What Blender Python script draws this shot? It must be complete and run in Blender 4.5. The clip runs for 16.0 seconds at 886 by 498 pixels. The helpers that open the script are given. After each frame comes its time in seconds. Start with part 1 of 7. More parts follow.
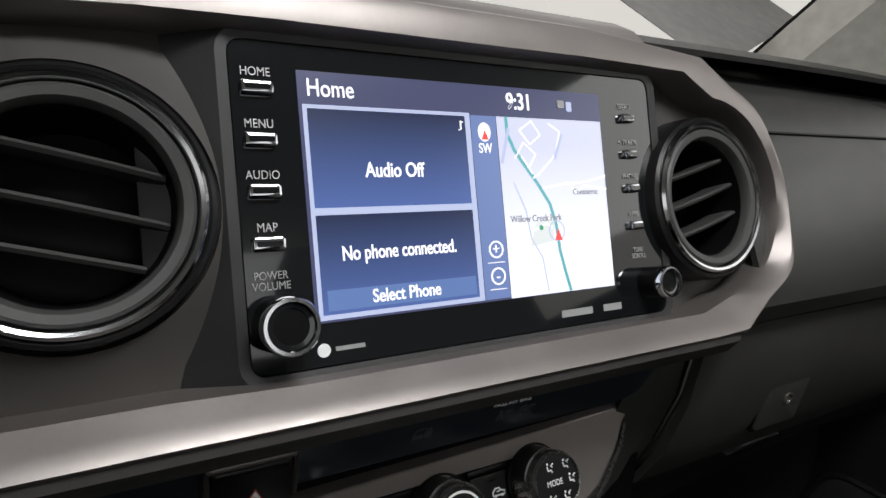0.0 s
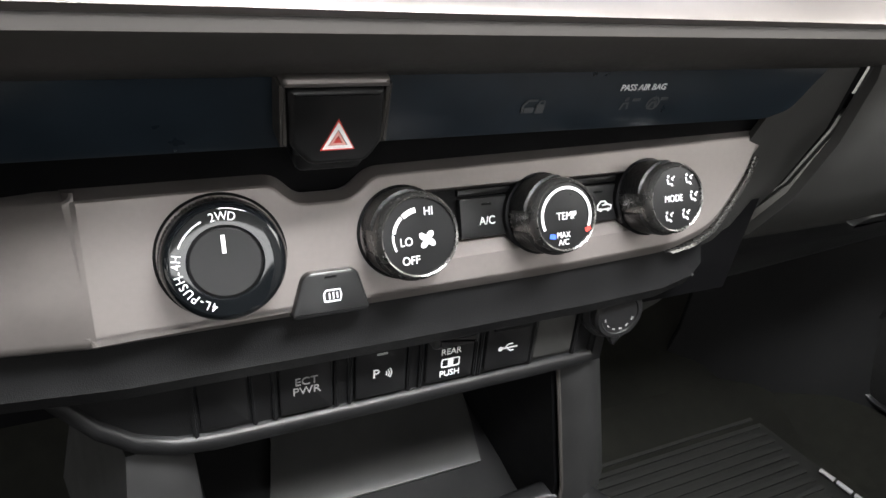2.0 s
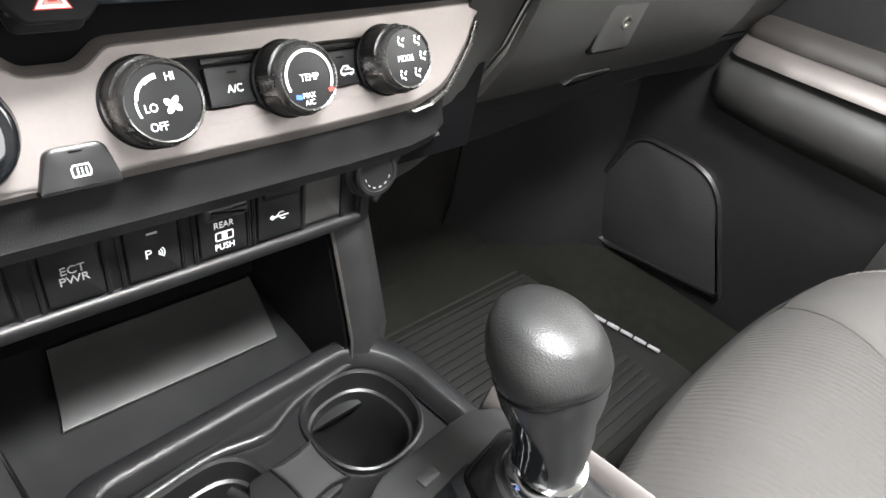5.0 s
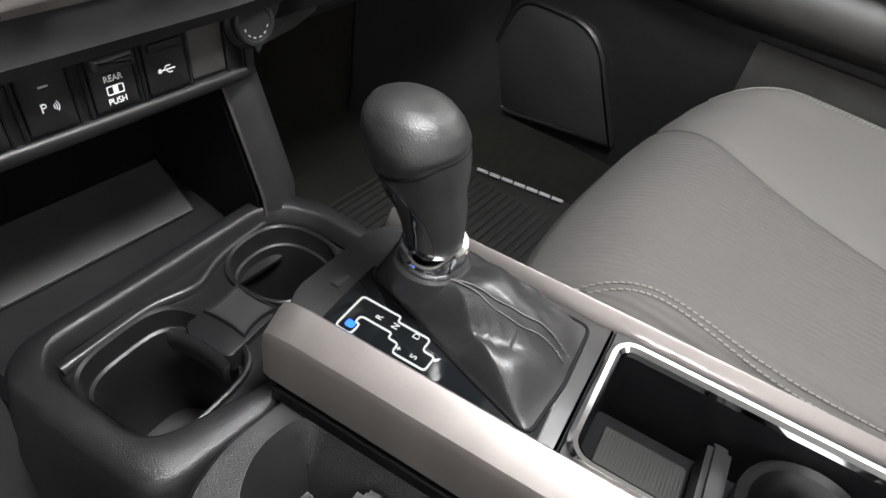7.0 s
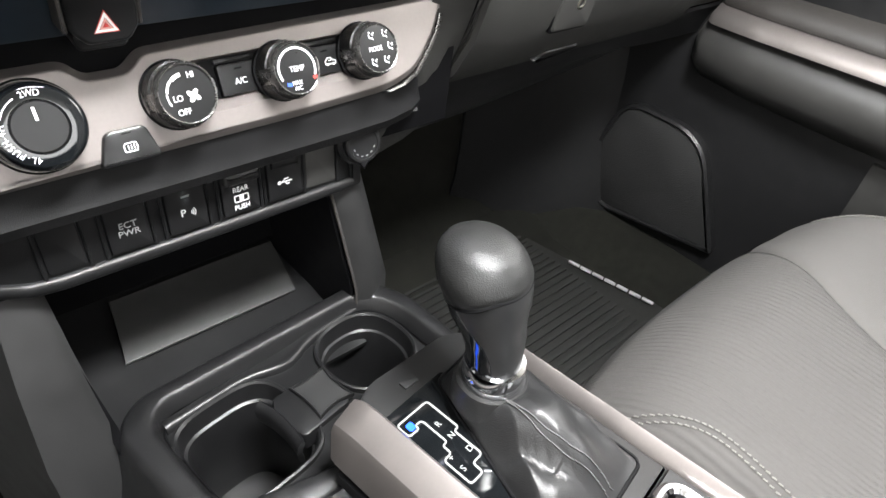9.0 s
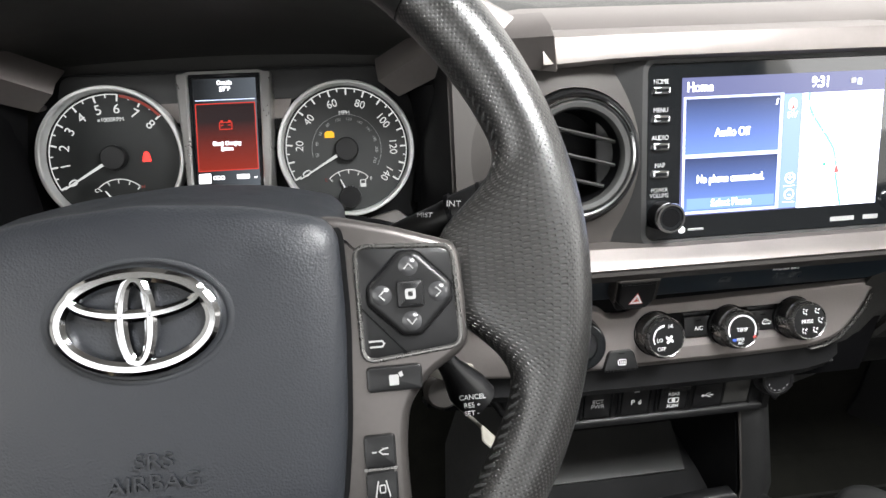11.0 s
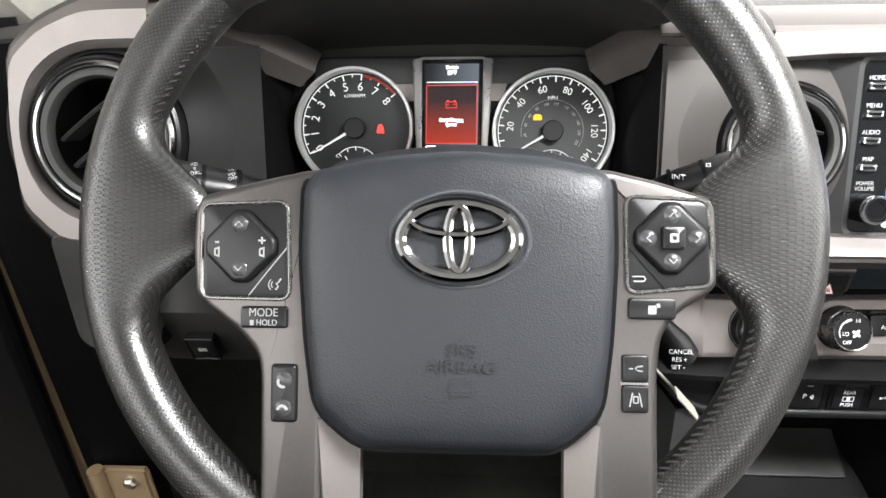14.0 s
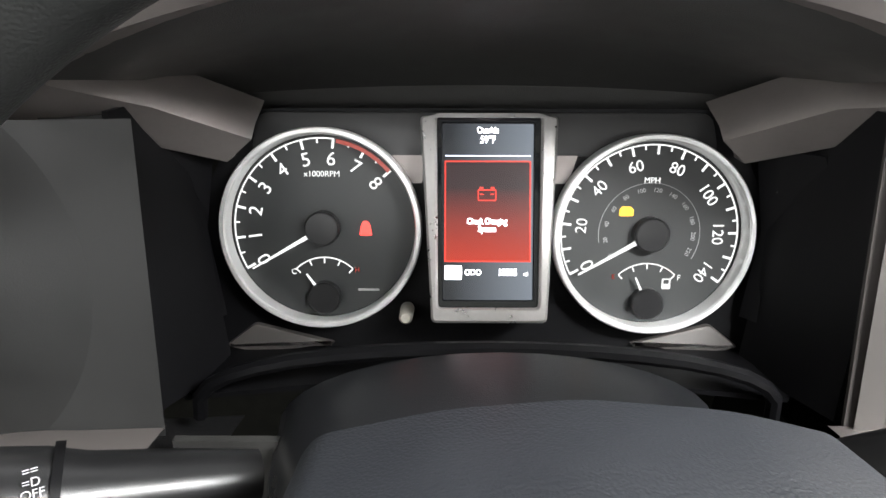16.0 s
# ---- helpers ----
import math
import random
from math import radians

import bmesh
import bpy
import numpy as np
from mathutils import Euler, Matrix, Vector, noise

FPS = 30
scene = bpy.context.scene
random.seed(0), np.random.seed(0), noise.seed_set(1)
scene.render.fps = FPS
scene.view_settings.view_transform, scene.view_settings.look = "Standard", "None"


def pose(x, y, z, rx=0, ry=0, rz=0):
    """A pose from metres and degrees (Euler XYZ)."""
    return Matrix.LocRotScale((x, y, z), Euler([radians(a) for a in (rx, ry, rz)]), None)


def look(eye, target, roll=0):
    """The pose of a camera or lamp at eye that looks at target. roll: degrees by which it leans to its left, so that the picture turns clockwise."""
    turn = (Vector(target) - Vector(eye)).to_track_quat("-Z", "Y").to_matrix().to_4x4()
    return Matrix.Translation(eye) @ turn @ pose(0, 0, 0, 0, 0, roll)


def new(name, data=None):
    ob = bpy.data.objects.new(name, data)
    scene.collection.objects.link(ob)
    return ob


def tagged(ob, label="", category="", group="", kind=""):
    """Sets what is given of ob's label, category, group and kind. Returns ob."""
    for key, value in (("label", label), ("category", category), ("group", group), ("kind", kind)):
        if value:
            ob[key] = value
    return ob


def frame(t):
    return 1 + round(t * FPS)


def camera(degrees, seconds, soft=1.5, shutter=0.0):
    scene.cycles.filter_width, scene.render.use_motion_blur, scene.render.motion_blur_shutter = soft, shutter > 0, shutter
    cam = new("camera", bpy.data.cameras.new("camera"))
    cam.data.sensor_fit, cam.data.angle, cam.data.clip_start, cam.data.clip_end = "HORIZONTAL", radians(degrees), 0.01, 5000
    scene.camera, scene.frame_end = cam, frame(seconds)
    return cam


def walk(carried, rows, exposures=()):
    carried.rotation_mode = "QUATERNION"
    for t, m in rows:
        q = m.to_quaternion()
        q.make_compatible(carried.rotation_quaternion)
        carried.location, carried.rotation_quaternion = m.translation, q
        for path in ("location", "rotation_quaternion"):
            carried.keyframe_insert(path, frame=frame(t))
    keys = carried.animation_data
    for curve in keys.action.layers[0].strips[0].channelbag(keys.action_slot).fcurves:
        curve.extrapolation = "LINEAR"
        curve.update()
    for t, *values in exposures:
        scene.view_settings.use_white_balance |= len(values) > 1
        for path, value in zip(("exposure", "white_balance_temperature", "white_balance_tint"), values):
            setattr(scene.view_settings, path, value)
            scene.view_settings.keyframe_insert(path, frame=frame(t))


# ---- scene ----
cam = camera(71.0, 16.0)
PATH = [
    (0, (0.015, 0.009, 0.679), (1.02, 1.666, 0.182), 4.3),
    (0.5, (0.02, 0.018, 0.642), (0.89, 1.647, -0.126), 5.9),
    (1, (0.018, 0.021, 0.617), (0.826, 1.603, -0.302), 6.5),
    (1.5, (0.018, 0.029, 0.601), (0.81, 1.562, -0.409), 7.4),
    (2, (0.016, 0.036, 0.594), (0.785, 1.559, -0.449), 7.1),
    (2.5, (0.015, 0.038, 0.592), (0.774, 1.568, -0.448), 7.0),
    (3, (0.014, 0.04, 0.592), (0.772, 1.573, -0.444), 6.9),
    (3.5, (0.014, 0.04, 0.592), (0.765, 1.582, -0.438), 6.8),
    (4, (0.018, 0.038, 0.588), (0.777, 1.578, -0.439), 7.0),
    (4.5, (0.022, 0.021, 0.589), (0.946, 1.371, -0.562), 9.5),
    (5, (0.008, -0.008, 0.592), (1.258, 1.011, -0.591), 13.0),
    (5.2, (0.0, -0.023, 0.599), (1.308, 0.868, -0.624), 13.4),
    (7.3, (-0.029, -0.083, 0.578), (1.25, 0.641, -0.779), 11.1),
    (7.5, (-0.028, -0.084, 0.58), (1.246, 0.639, -0.783), 11.0),
    (8, (-0.02, -0.082, 0.573), (1.273, 0.625, -0.78), 11.4),
    (8.5, (-0.018, -0.088, 0.596), (1.272, 0.637, -0.749), 14.7),
    (9, (-0.02, -0.093, 0.633), (1.127, 0.971, -0.613), 8.5),
    (9.5, (-0.026, -0.097, 0.692), (0.992, 1.233, -0.4), 4.6),
    (10, (-0.045, -0.102, 0.748), (0.772, 1.412, -0.272), 1.8),
    (10.2, (-0.062, -0.112, 0.763), (0.630, 1.477, -0.236), 0.9),
    (12.3, (-0.222, -0.238, 0.806), (-0.347, 1.513, -0.154), -1.2),
    (12.5, (-0.222, -0.24, 0.805), (-0.347, 1.509, -0.157), -1.5),
    (13, (-0.222, -0.241, 0.802), (-0.343, 1.51, -0.157), -1.5),
    (13.5, (-0.223, -0.234, 0.799), (-0.336, 1.523, -0.149), -1.3),
    (14, (-0.224, -0.229, 0.798), (-0.337, 1.524, -0.157), -1.3),
    (14.5, (-0.226, -0.197, 0.796), (-0.343, 1.553, -0.164), -1.4),
    (15, (-0.241, -0.132, 0.789), (-0.36, 1.618, -0.173), -1.4),
    (15.5, (-0.251, -0.055, 0.789), (-0.362, 1.677, -0.206), -1.6),
    (16, (-0.273, 0.029, 0.792), (-0.273, 1.737, -0.249), 0.2),
]
LIGHT = [(0, -1.0), (0.5, -0.3), (1, 0.62), (2, 1.15), (3, 1.35), (3.5, 1.35), (4, 1.35), (4.5, 1.6), (5, 1.95), (7.5, 1.0), (8, 1.0), (8.5, 1.05), (9, 1.7), (9.5, 1.15), (10, 0.4), (12.5, 1.1), (14, 1.1), (15, 1.3), (15.5, 1.45), (16, 1.55)]
walk(cam, [(t, look(eye, target, roll)) for t, eye, target, roll in PATH], LIGHT)

# ---- light of the booth round the car, with added fill lamps ----
world = bpy.data.worlds.new("booth_air")
scene.world = world
world.use_nodes = True
world.node_tree.nodes["Background"].inputs[0].default_value = (0.9, 0.88, 0.86, 1)
world.node_tree.nodes["Background"].inputs[1].default_value = 0.015


def area_lamp(name, eye, target, sx, sy, watts, colour=(0.98, 0.985, 0.985)):
    data = bpy.data.lights.new(name, "AREA")
    data.shape, data.size, data.size_y, data.energy, data.color = "RECTANGLE", sx, sy, watts, colour
    ob = new(name, data)
    ob.matrix_world = look(eye, target)
    return ob


# Unseen area lamps added at the openings and overhead to brighten the cabin.
area_lamp("windshield_fill", (0.15, 0.62, 1.12), (0.1, 0.0, 0.55), 1.25, 0.5, 2.5)
area_lamp("driver_side_fill", (-0.90, -0.62, 1.02), (-0.15, 0.15, 0.60), 1.1, 0.6, 5.0)
area_lamp("passenger_side_fill", (0.98, -0.15, 1.02), (0.1, 0.15, 0.5), 0.9, 0.4, 3.0)
area_lamp("rear_fill", (0.1, -1.25, 1.08), (0.0, 0.2, 0.6), 1.2, 0.45, 4.5)
# Added from above; no ceiling light is known there.
area_lamp("overhead_fill", (0.20, -0.12, 1.15), (0.18, -0.06, 0.0), 0.30, 0.16, 11.0)


# ---- materials ----
def mat(name, colour, rough, metal=0.0, vary=0.15, scale=60.0, bump=0.0, bscale=600.0, cells=False, coat=0.0, spec=0.5):
    """Surface with broad stains, fine grain and a relief at its true size."""
    m = bpy.data.materials.new(name)
    m.use_nodes = True
    nt = m.node_tree
    b = nt.nodes["Principled BSDF"]
    tc = nt.nodes.new("ShaderNodeTexCoord")
    n1 = nt.nodes.new("ShaderNodeTexNoise")
    n1.inputs["Scale"].default_value, n1.inputs["Detail"].default_value = scale, 5
    n2 = nt.nodes.new("ShaderNodeTexNoise")
    n2.inputs["Scale"].default_value, n2.inputs["Detail"].default_value = scale * 0.13, 3
    add = nt.nodes.new("ShaderNodeMath")
    add.operation = "ADD"
    ramp = nt.nodes.new("ShaderNodeMapRange")
    ramp.inputs[1].default_value, ramp.inputs[2].default_value = 0.7, 1.3
    ramp.inputs[3].default_value, ramp.inputs[4].default_value = 1 - vary, 1 + vary
    mul = nt.nodes.new("ShaderNodeVectorMath")
    mul.operation = "SCALE"
    mul.inputs[0].default_value = colour
    rr = nt.nodes.new("ShaderNodeMapRange")
    rr.inputs[1].default_value, rr.inputs[2].default_value = 0.7, 1.3
    rr.inputs[3].default_value, rr.inputs[4].default_value = rough * 0.88, min(1, rough * 1.12)
    for n in (n1, n2):
        nt.links.new(tc.outputs["Object"], n.inputs["Vector"])
    nt.links.new(n1.outputs[0], add.inputs[0])
    nt.links.new(n2.outputs[0], add.inputs[1])
    nt.links.new(add.outputs[0], ramp.inputs[0])
    nt.links.new(add.outputs[0], rr.inputs[0])
    nt.links.new(ramp.outputs[0], mul.inputs["Scale"])
    nt.links.new(mul.outputs[0], b.inputs["Base Color"])
    nt.links.new(rr.outputs[0], b.inputs["Roughness"])
    b.inputs["Metallic"].default_value = metal
    b.inputs["Coat Weight"].default_value = coat
    b.inputs["Specular IOR Level"].default_value = spec
    if bump:
        if cells:
            t = nt.nodes.new("ShaderNodeTexVoronoi")
            t.feature = "SMOOTH_F1"
        else:
            t = nt.nodes.new("ShaderNodeTexNoise")
            t.inputs["Detail"].default_value = 3
        t.inputs["Scale"].default_value = bscale
        nt.links.new(tc.outputs["Object"], t.inputs["Vector"])
        bp = nt.nodes.new("ShaderNodeBump")
        bp.inputs["Strength"].default_value, bp.inputs["Distance"].default_value = bump, 0.0006
        nt.links.new(t.outputs[0], bp.inputs["Height"])
        nt.links.new(bp.outputs[0], b.inputs["Normal"])
    return m


def glow(name, colour, strength=1.0):
    m = bpy.data.materials.new(name)
    m.use_nodes = True
    b = m.node_tree.nodes["Principled BSDF"]
    b.inputs["Base Color"].default_value = (0.01, 0.01, 0.01, 1)
    b.inputs["Roughness"].default_value = 0.25
    b.inputs["Emission Color"].default_value = (*colour, 1)
    b.inputs["Emission Strength"].default_value = strength
    return m


def fade_glow(name, low, high, axis, a, b_, strength):
    """A lit display whose colour runs from low to high along one local axis."""
    m = glow(name, low, strength)
    nt = m.node_tree
    tc = nt.nodes.new("ShaderNodeTexCoord")
    sep = nt.nodes.new("ShaderNodeSeparateXYZ")
    mr = nt.nodes.new("ShaderNodeMapRange")
    mr.inputs[1].default_value, mr.inputs[2].default_value = a, b_
    mix = nt.nodes.new("ShaderNodeMix")
    mix.data_type = "RGBA"
    mix.inputs[6].default_value, mix.inputs[7].default_value = (*low, 1), (*high, 1)
    nt.links.new(tc.outputs["Object"], sep.inputs[0])
    nt.links.new(sep.outputs[axis], mr.inputs[0])
    nt.links.new(mr.outputs[0], mix.inputs[0])
    nt.links.new(mix.outputs[2], nt.nodes["Principled BSDF"].inputs["Emission Color"])
    return m


SOFT = mat("soft_black_plastic", (0.0105, 0.0105, 0.011), 0.34, bump=0.2, bscale=2200, cells=True, spec=0.35)
SOFTGREY = mat("charcoal_pad_plastic", (0.033, 0.0325, 0.031), 0.46, bump=0.3, bscale=1900, cells=True)
GREY = mat("dark_grey_plastic", (0.019, 0.019, 0.0192), 0.48, bump=0.15, bscale=1500)
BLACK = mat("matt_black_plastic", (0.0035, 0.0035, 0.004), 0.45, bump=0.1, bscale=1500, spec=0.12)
SWITCH = mat("switch_black", (0.0105, 0.0105, 0.011), 0.31, bump=0.1, bscale=2000, spec=0.35)
GLOSS = mat("piano_black", (0.006, 0.007, 0.008), 0.07, coat=0.5, vary=0.1)
STRIP = mat("smoked_black_strip", (0.014, 0.021, 0.029), 0.30, vary=0.2)
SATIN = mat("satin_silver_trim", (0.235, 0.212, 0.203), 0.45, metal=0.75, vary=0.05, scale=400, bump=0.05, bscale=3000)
SATIN_DARK = mat("dark_satin_trim", (0.062, 0.057, 0.0535), 0.52, metal=0.3, vary=0.05, scale=400)
SPOKE = mat("grey_satin_spoke", (0.115, 0.106, 0.102), 0.34, metal=0.8, vary=0.05, scale=400)
CHROME = mat("chrome", (0.56, 0.565, 0.58), 0.10, metal=1.0, vary=0.02)
SMOKE = mat("smoked_chrome", (0.46, 0.46, 0.465), 0.14, metal=1.0, vary=0.05)
LEATHER = mat("grey_black_leather", (0.0125, 0.013, 0.0125), 0.36, bump=0.28, bscale=1300, cells=True)
BOOT = mat("soft_leather", (0.021, 0.021, 0.0215), 0.36, bump=0.3, bscale=1500, cells=True)
KNOBCAP = mat("pebbled_knob_leather", (0.014, 0.0142, 0.014), 0.42, bump=0.3, bscale=1500, cells=True)
PADM = mat("airbag_pad_vinyl", (0.0165, 0.0184, 0.0225), 0.46, bump=0.30, bscale=1100, cells=True, vary=0.08)
CARPET = mat("black_carpet", (0.009, 0.009, 0.0075), 0.95, bump=1.0, bscale=1400, vary=0.4, spec=0.1)
PEB = mat("pebbled_black_plastic", (0.0105, 0.0105, 0.011), 0.36, bump=0.45, bscale=1700, cells=True)
LINER = mat("grey_rubber_liner", (0.035, 0.035, 0.034), 0.42, bump=0.2, bscale=900)
RUBBER = mat("black_rubber_mat", (0.010, 0.010, 0.009), 0.6, bump=0.3, bscale=900)
VINYL = mat("grey_vinyl", (0.085, 0.082, 0.076), 0.5, bump=0.7, bscale=700, cells=True, vary=0.06)
WHITE = mat("white_print", (0.82, 0.82, 0.82), 0.5, vary=0.03)
MID = mat("soft_white_print", (0.42, 0.42, 0.42), 0.5, vary=0.03)
DIM = mat("grey_print", (0.30, 0.30, 0.30), 0.5, vary=0.05)
BONE = mat("beige_pillar_trim", (0.60, 0.575, 0.52), 0.7, bump=0.3, bscale=700)
GRIPM = mat("pebbled_grip_rubber", (0.006, 0.006, 0.0062), 0.36, bump=0.6, bscale=1000, cells=True)
BUMP = mat("shiny_grey_key", (0.05, 0.05, 0.052), 0.22)
DIALRIM = mat("dark_satin_dial", (0.19, 0.186, 0.18), 0.27, metal=0.85, vary=0.05, scale=400)
PALE = mat("pale_key_plastic", (0.30, 0.285, 0.25), 0.55)
HEAD = mat("headliner_cloth", (0.50, 0.48, 0.44), 0.9, bump=0.5, bscale=900)
TAN = mat("sand_body_paint", (0.36, 0.26, 0.15), 0.35, coat=0.6, vary=0.08)
HAZ = mat("pale_red_print", (0.70, 0.36, 0.32), 0.5, vary=0.04)
VENTGREY = mat("vent_grey_plastic", (0.042, 0.042, 0.041), 0.5, bump=0.1, bscale=1800)
DOORGREY = mat("grey_door_trim", (0.125, 0.120, 0.116), 0.48, bump=0.4, bscale=1500, cells=True)
BROWNTRIM = mat("grained_dark_strip", (0.030, 0.027, 0.025), 0.5, bump=0.8, bscale=900)
# One trim in two colours: driver's left side as shaded, right as lit.
SHADEPANEL = mat("shaded_side_panel", (0.0135, 0.0138, 0.0135), 0.6, bump=0.1, bscale=1500, spec=0.25)
LITPANEL = mat("lit_side_panel", (0.045, 0.0405, 0.0385), 0.55, bump=0.1, bscale=1500, spec=0.3)
REDP = mat("red_print", (0.55, 0.05, 0.04), 0.5, vary=0.04)
BLUEP = mat("blue_print", (0.05, 0.13, 0.6), 0.5, vary=0.04)
THREAD = mat("black_thread", (0.016, 0.016, 0.016), 0.55)
THREADG = mat("pale_thread", (0.20, 0.195, 0.18), 0.7)
STEEL = mat("brushed_steel", (0.5, 0.48, 0.42), 0.3, metal=1.0)
PAPER = mat("grey_sheet", (0.30, 0.29, 0.28), 0.8)
# Booth walls glow themselves, standing in for the booth's lamps.
BOOTHGLOW = glow("glowing_booth_wall", (0.95, 0.92, 0.86), 1.4)
# Same wall with less glow, to keep the driver's footwell dark.
BOOTHDIM = glow("dimmed_booth_glow", (0.95, 0.92, 0.86), 0.5)
CONC = mat("booth_floor_concrete", (0.35, 0.34, 0.32), 0.6, scale=6, vary=0.2)
GAUGE = glow("backlit_white", (0.9, 0.92, 0.9), 0.5)
GREDL = glow("backlit_red", (0.35, 0.03, 0.015), 0.4)


def fabric():
    """Grey woven seat cloth with soft wavy ribs."""
    m = mat("grey_seat_cloth", (0.074, 0.070, 0.067), 0.85, vary=0.07, scale=500)
    nt = m.node_tree
    tc = nt.nodes.new("ShaderNodeTexCoord")
    w = nt.nodes.new("ShaderNodeTexWave")
    w.bands_direction = "X"
    w.inputs["Scale"].default_value, w.inputs["Distortion"].default_value = 46, 1.2
    w.inputs["Detail"].default_value, w.inputs["Detail Scale"].default_value = 1, 1.6
    n = nt.nodes.new("ShaderNodeTexNoise")
    n.inputs["Scale"].default_value = 1600
    mx = nt.nodes.new("ShaderNodeMath")
    mx.operation = "MULTIPLY_ADD"
    mx.inputs[1].default_value = 0.9
    bp = nt.nodes.new("ShaderNodeBump")
    bp.inputs["Strength"].default_value, bp.inputs["Distance"].default_value = 0.75, 0.0010
    nt.links.new(tc.outputs["Object"], w.inputs["Vector"])
    nt.links.new(tc.outputs["Object"], n.inputs["Vector"])
    nt.links.new(w.outputs[1], mx.inputs[0])
    nt.links.new(n.outputs[0], mx.inputs[2])
    nt.links.new(mx.outputs[0], bp.inputs["Height"])
    nt.links.new(bp.outputs[0], nt.nodes["Principled BSDF"].inputs["Normal"])
    return m


CLOTH = fabric()
PLAIN = mat("plain_grey_seat_cloth", (0.092, 0.087, 0.083), 0.85, vary=0.08, scale=500, bump=0.5, bscale=1800)


def perforated():
    """Black leather with a close grid of pin holes, laid out by the UV map in metres."""
    m = mat("perforated_leather", (0.0095, 0.0093, 0.009), 0.33, vary=0.1, spec=1.0)
    nt = m.node_tree
    b = nt.nodes["Principled BSDF"]
    uv = nt.nodes.new("ShaderNodeTexCoord")
    mp = nt.nodes.new("ShaderNodeMapping")
    mp.inputs["Rotation"].default_value = (0, 0, radians(45))
    v = nt.nodes.new("ShaderNodeTexVoronoi")
    v.voronoi_dimensions = "2D"
    v.inputs["Scale"].default_value, v.inputs["Randomness"].default_value = 470, 0.0
    mr = nt.nodes.new("ShaderNodeMapRange")
    mr.inputs[1].default_value, mr.inputs[2].default_value = 0.20, 0.33
    bp = nt.nodes.new("ShaderNodeBump")
    bp.inputs["Strength"].default_value, bp.inputs["Distance"].default_value = 1.0, 0.0012
    nt.links.new(uv.outputs["UV"], mp.inputs["Vector"])
    nt.links.new(mp.outputs[0], v.inputs["Vector"])
    nt.links.new(v.outputs["Distance"], mr.inputs[0])
    # Holes coloured paler than the leather, painting in their glints.
    dots = nt.nodes.new("ShaderNodeMix")
    dots.data_type = "RGBA"
    dots.inputs[6].default_value = (0.048, 0.046, 0.044, 1)
    base = b.inputs["Base Color"].links[0].from_socket
    nt.links.new(mr.outputs[0], dots.inputs[0])
    nt.links.new(base, dots.inputs[7])
    nt.links.new(dots.outputs[2], b.inputs["Base Color"])
    nt.links.new(mr.outputs[0], bp.inputs["Height"])
    nt.links.new(bp.outputs[0], b.inputs["Normal"])
    return m


PERF = perforated()

# ---- mesh helpers ----
PLACE = {}


def tilted(o, tilt=0.0, yaw=0.0):
    """A frame on a leaning face: x to the right, y up along it, z out of it to the cabin."""
    return Matrix.Translation(o) @ pose(0, 0, 0, 0, 0, yaw) @ pose(0, 0, 0, 90 - tilt)


def thing(name, label, category, m=None, group="", kind=""):
    ob = new(name)
    ob.empty_display_size = 0.02
    m = m if m is not None else Matrix()
    ob.matrix_basis = m
    PLACE[ob] = m
    return tagged(ob, label, category, group, kind)


def part(name, bm, material, parent, label="", at=None, sharp=32):
    """Links a bmesh as one mesh object under a thing or a part; at: its frame within the parent's."""
    me = bpy.data.meshes.new(name)
    bmesh.ops.recalc_face_normals(bm, faces=bm.faces)
    bm.to_mesh(me)
    bm.free()
    me.materials.append(material)
    for p in me.polygons:
        p.use_smooth = True
    me.set_sharp_from_angle(angle=radians(sharp))
    ob = new(name, me)
    at = at if at is not None else Matrix()
    ob.matrix_basis = at
    if parent is not None:
        ob.parent = parent
        PLACE[ob] = PLACE[parent] @ at
    else:
        PLACE[ob] = at
    if label:
        ob["label"] = label
    return ob


def alone(name, bm, material, label, category, kind="", at=None, sharp=32, group=""):
    return tagged(part(name, bm, material, None, "", at, sharp), label, category, group, kind)


def rrect(cx, cy, w, h, r, n=4):
    pts = []
    for sx, sy, a in ((1, 1, 0), (-1, 1, 90), (-1, -1, 180), (1, -1, 270)):
        for k in range(n + 1):
            t = radians(a + 90 * k / n)
            pts.append((cx + sx * (w / 2 - r) + r * math.cos(t), cy + sy * (h / 2 - r) + r * math.sin(t)))
    return pts


def rounded(corners, r, n=4):
    """A polygon with its corners rounded; counter-clockwise."""
    out, k = [], len(corners)
    for i in range(k):
        p, a, b = (Vector(corners[j % k]) for j in (i, i - 1, i + 1))
        rr = r[i] if isinstance(r, (list, tuple)) else r
        d1, d2 = (a - p), (b - p)
        q = min(rr, d1.length * 0.45, d2.length * 0.45)
        s, e = p + d1.normalized() * q, p + d2.normalized() * q
        for j in range(n + 1):
            t = j / n
            out.append(tuple((1 - t) ** 2 * s + 2 * t * (1 - t) * p + t * t * e))
    return out


def ellipse(cx, cy, a, b, n=40):
    return [(cx + a * math.cos(2 * math.pi * k / n), cy + b * math.sin(2 * math.pi * k / n)) for k in range(n)]


def inset(pts, d):
    k, out = len(pts), []
    for i in range(k):
        p, a, b = Vector(pts[i]), Vector(pts[i - 1]), Vector(pts[(i + 1) % k])
        e1, e2 = (p - a), (b - p)
        if e1.length < 1e-7 or e2.length < 1e-7:
            out.append(pts[i])
            continue
        n1, n2 = Vector((-e1.y, e1.x)).normalized(), Vector((-e2.y, e2.x)).normalized()
        m = n1 + n2
        m = m / max(0.3, m.length_squared / 2) if m.length > 1e-6 else n1
        out.append((p.x + m.x * d, p.y + m.y * d))
    return out


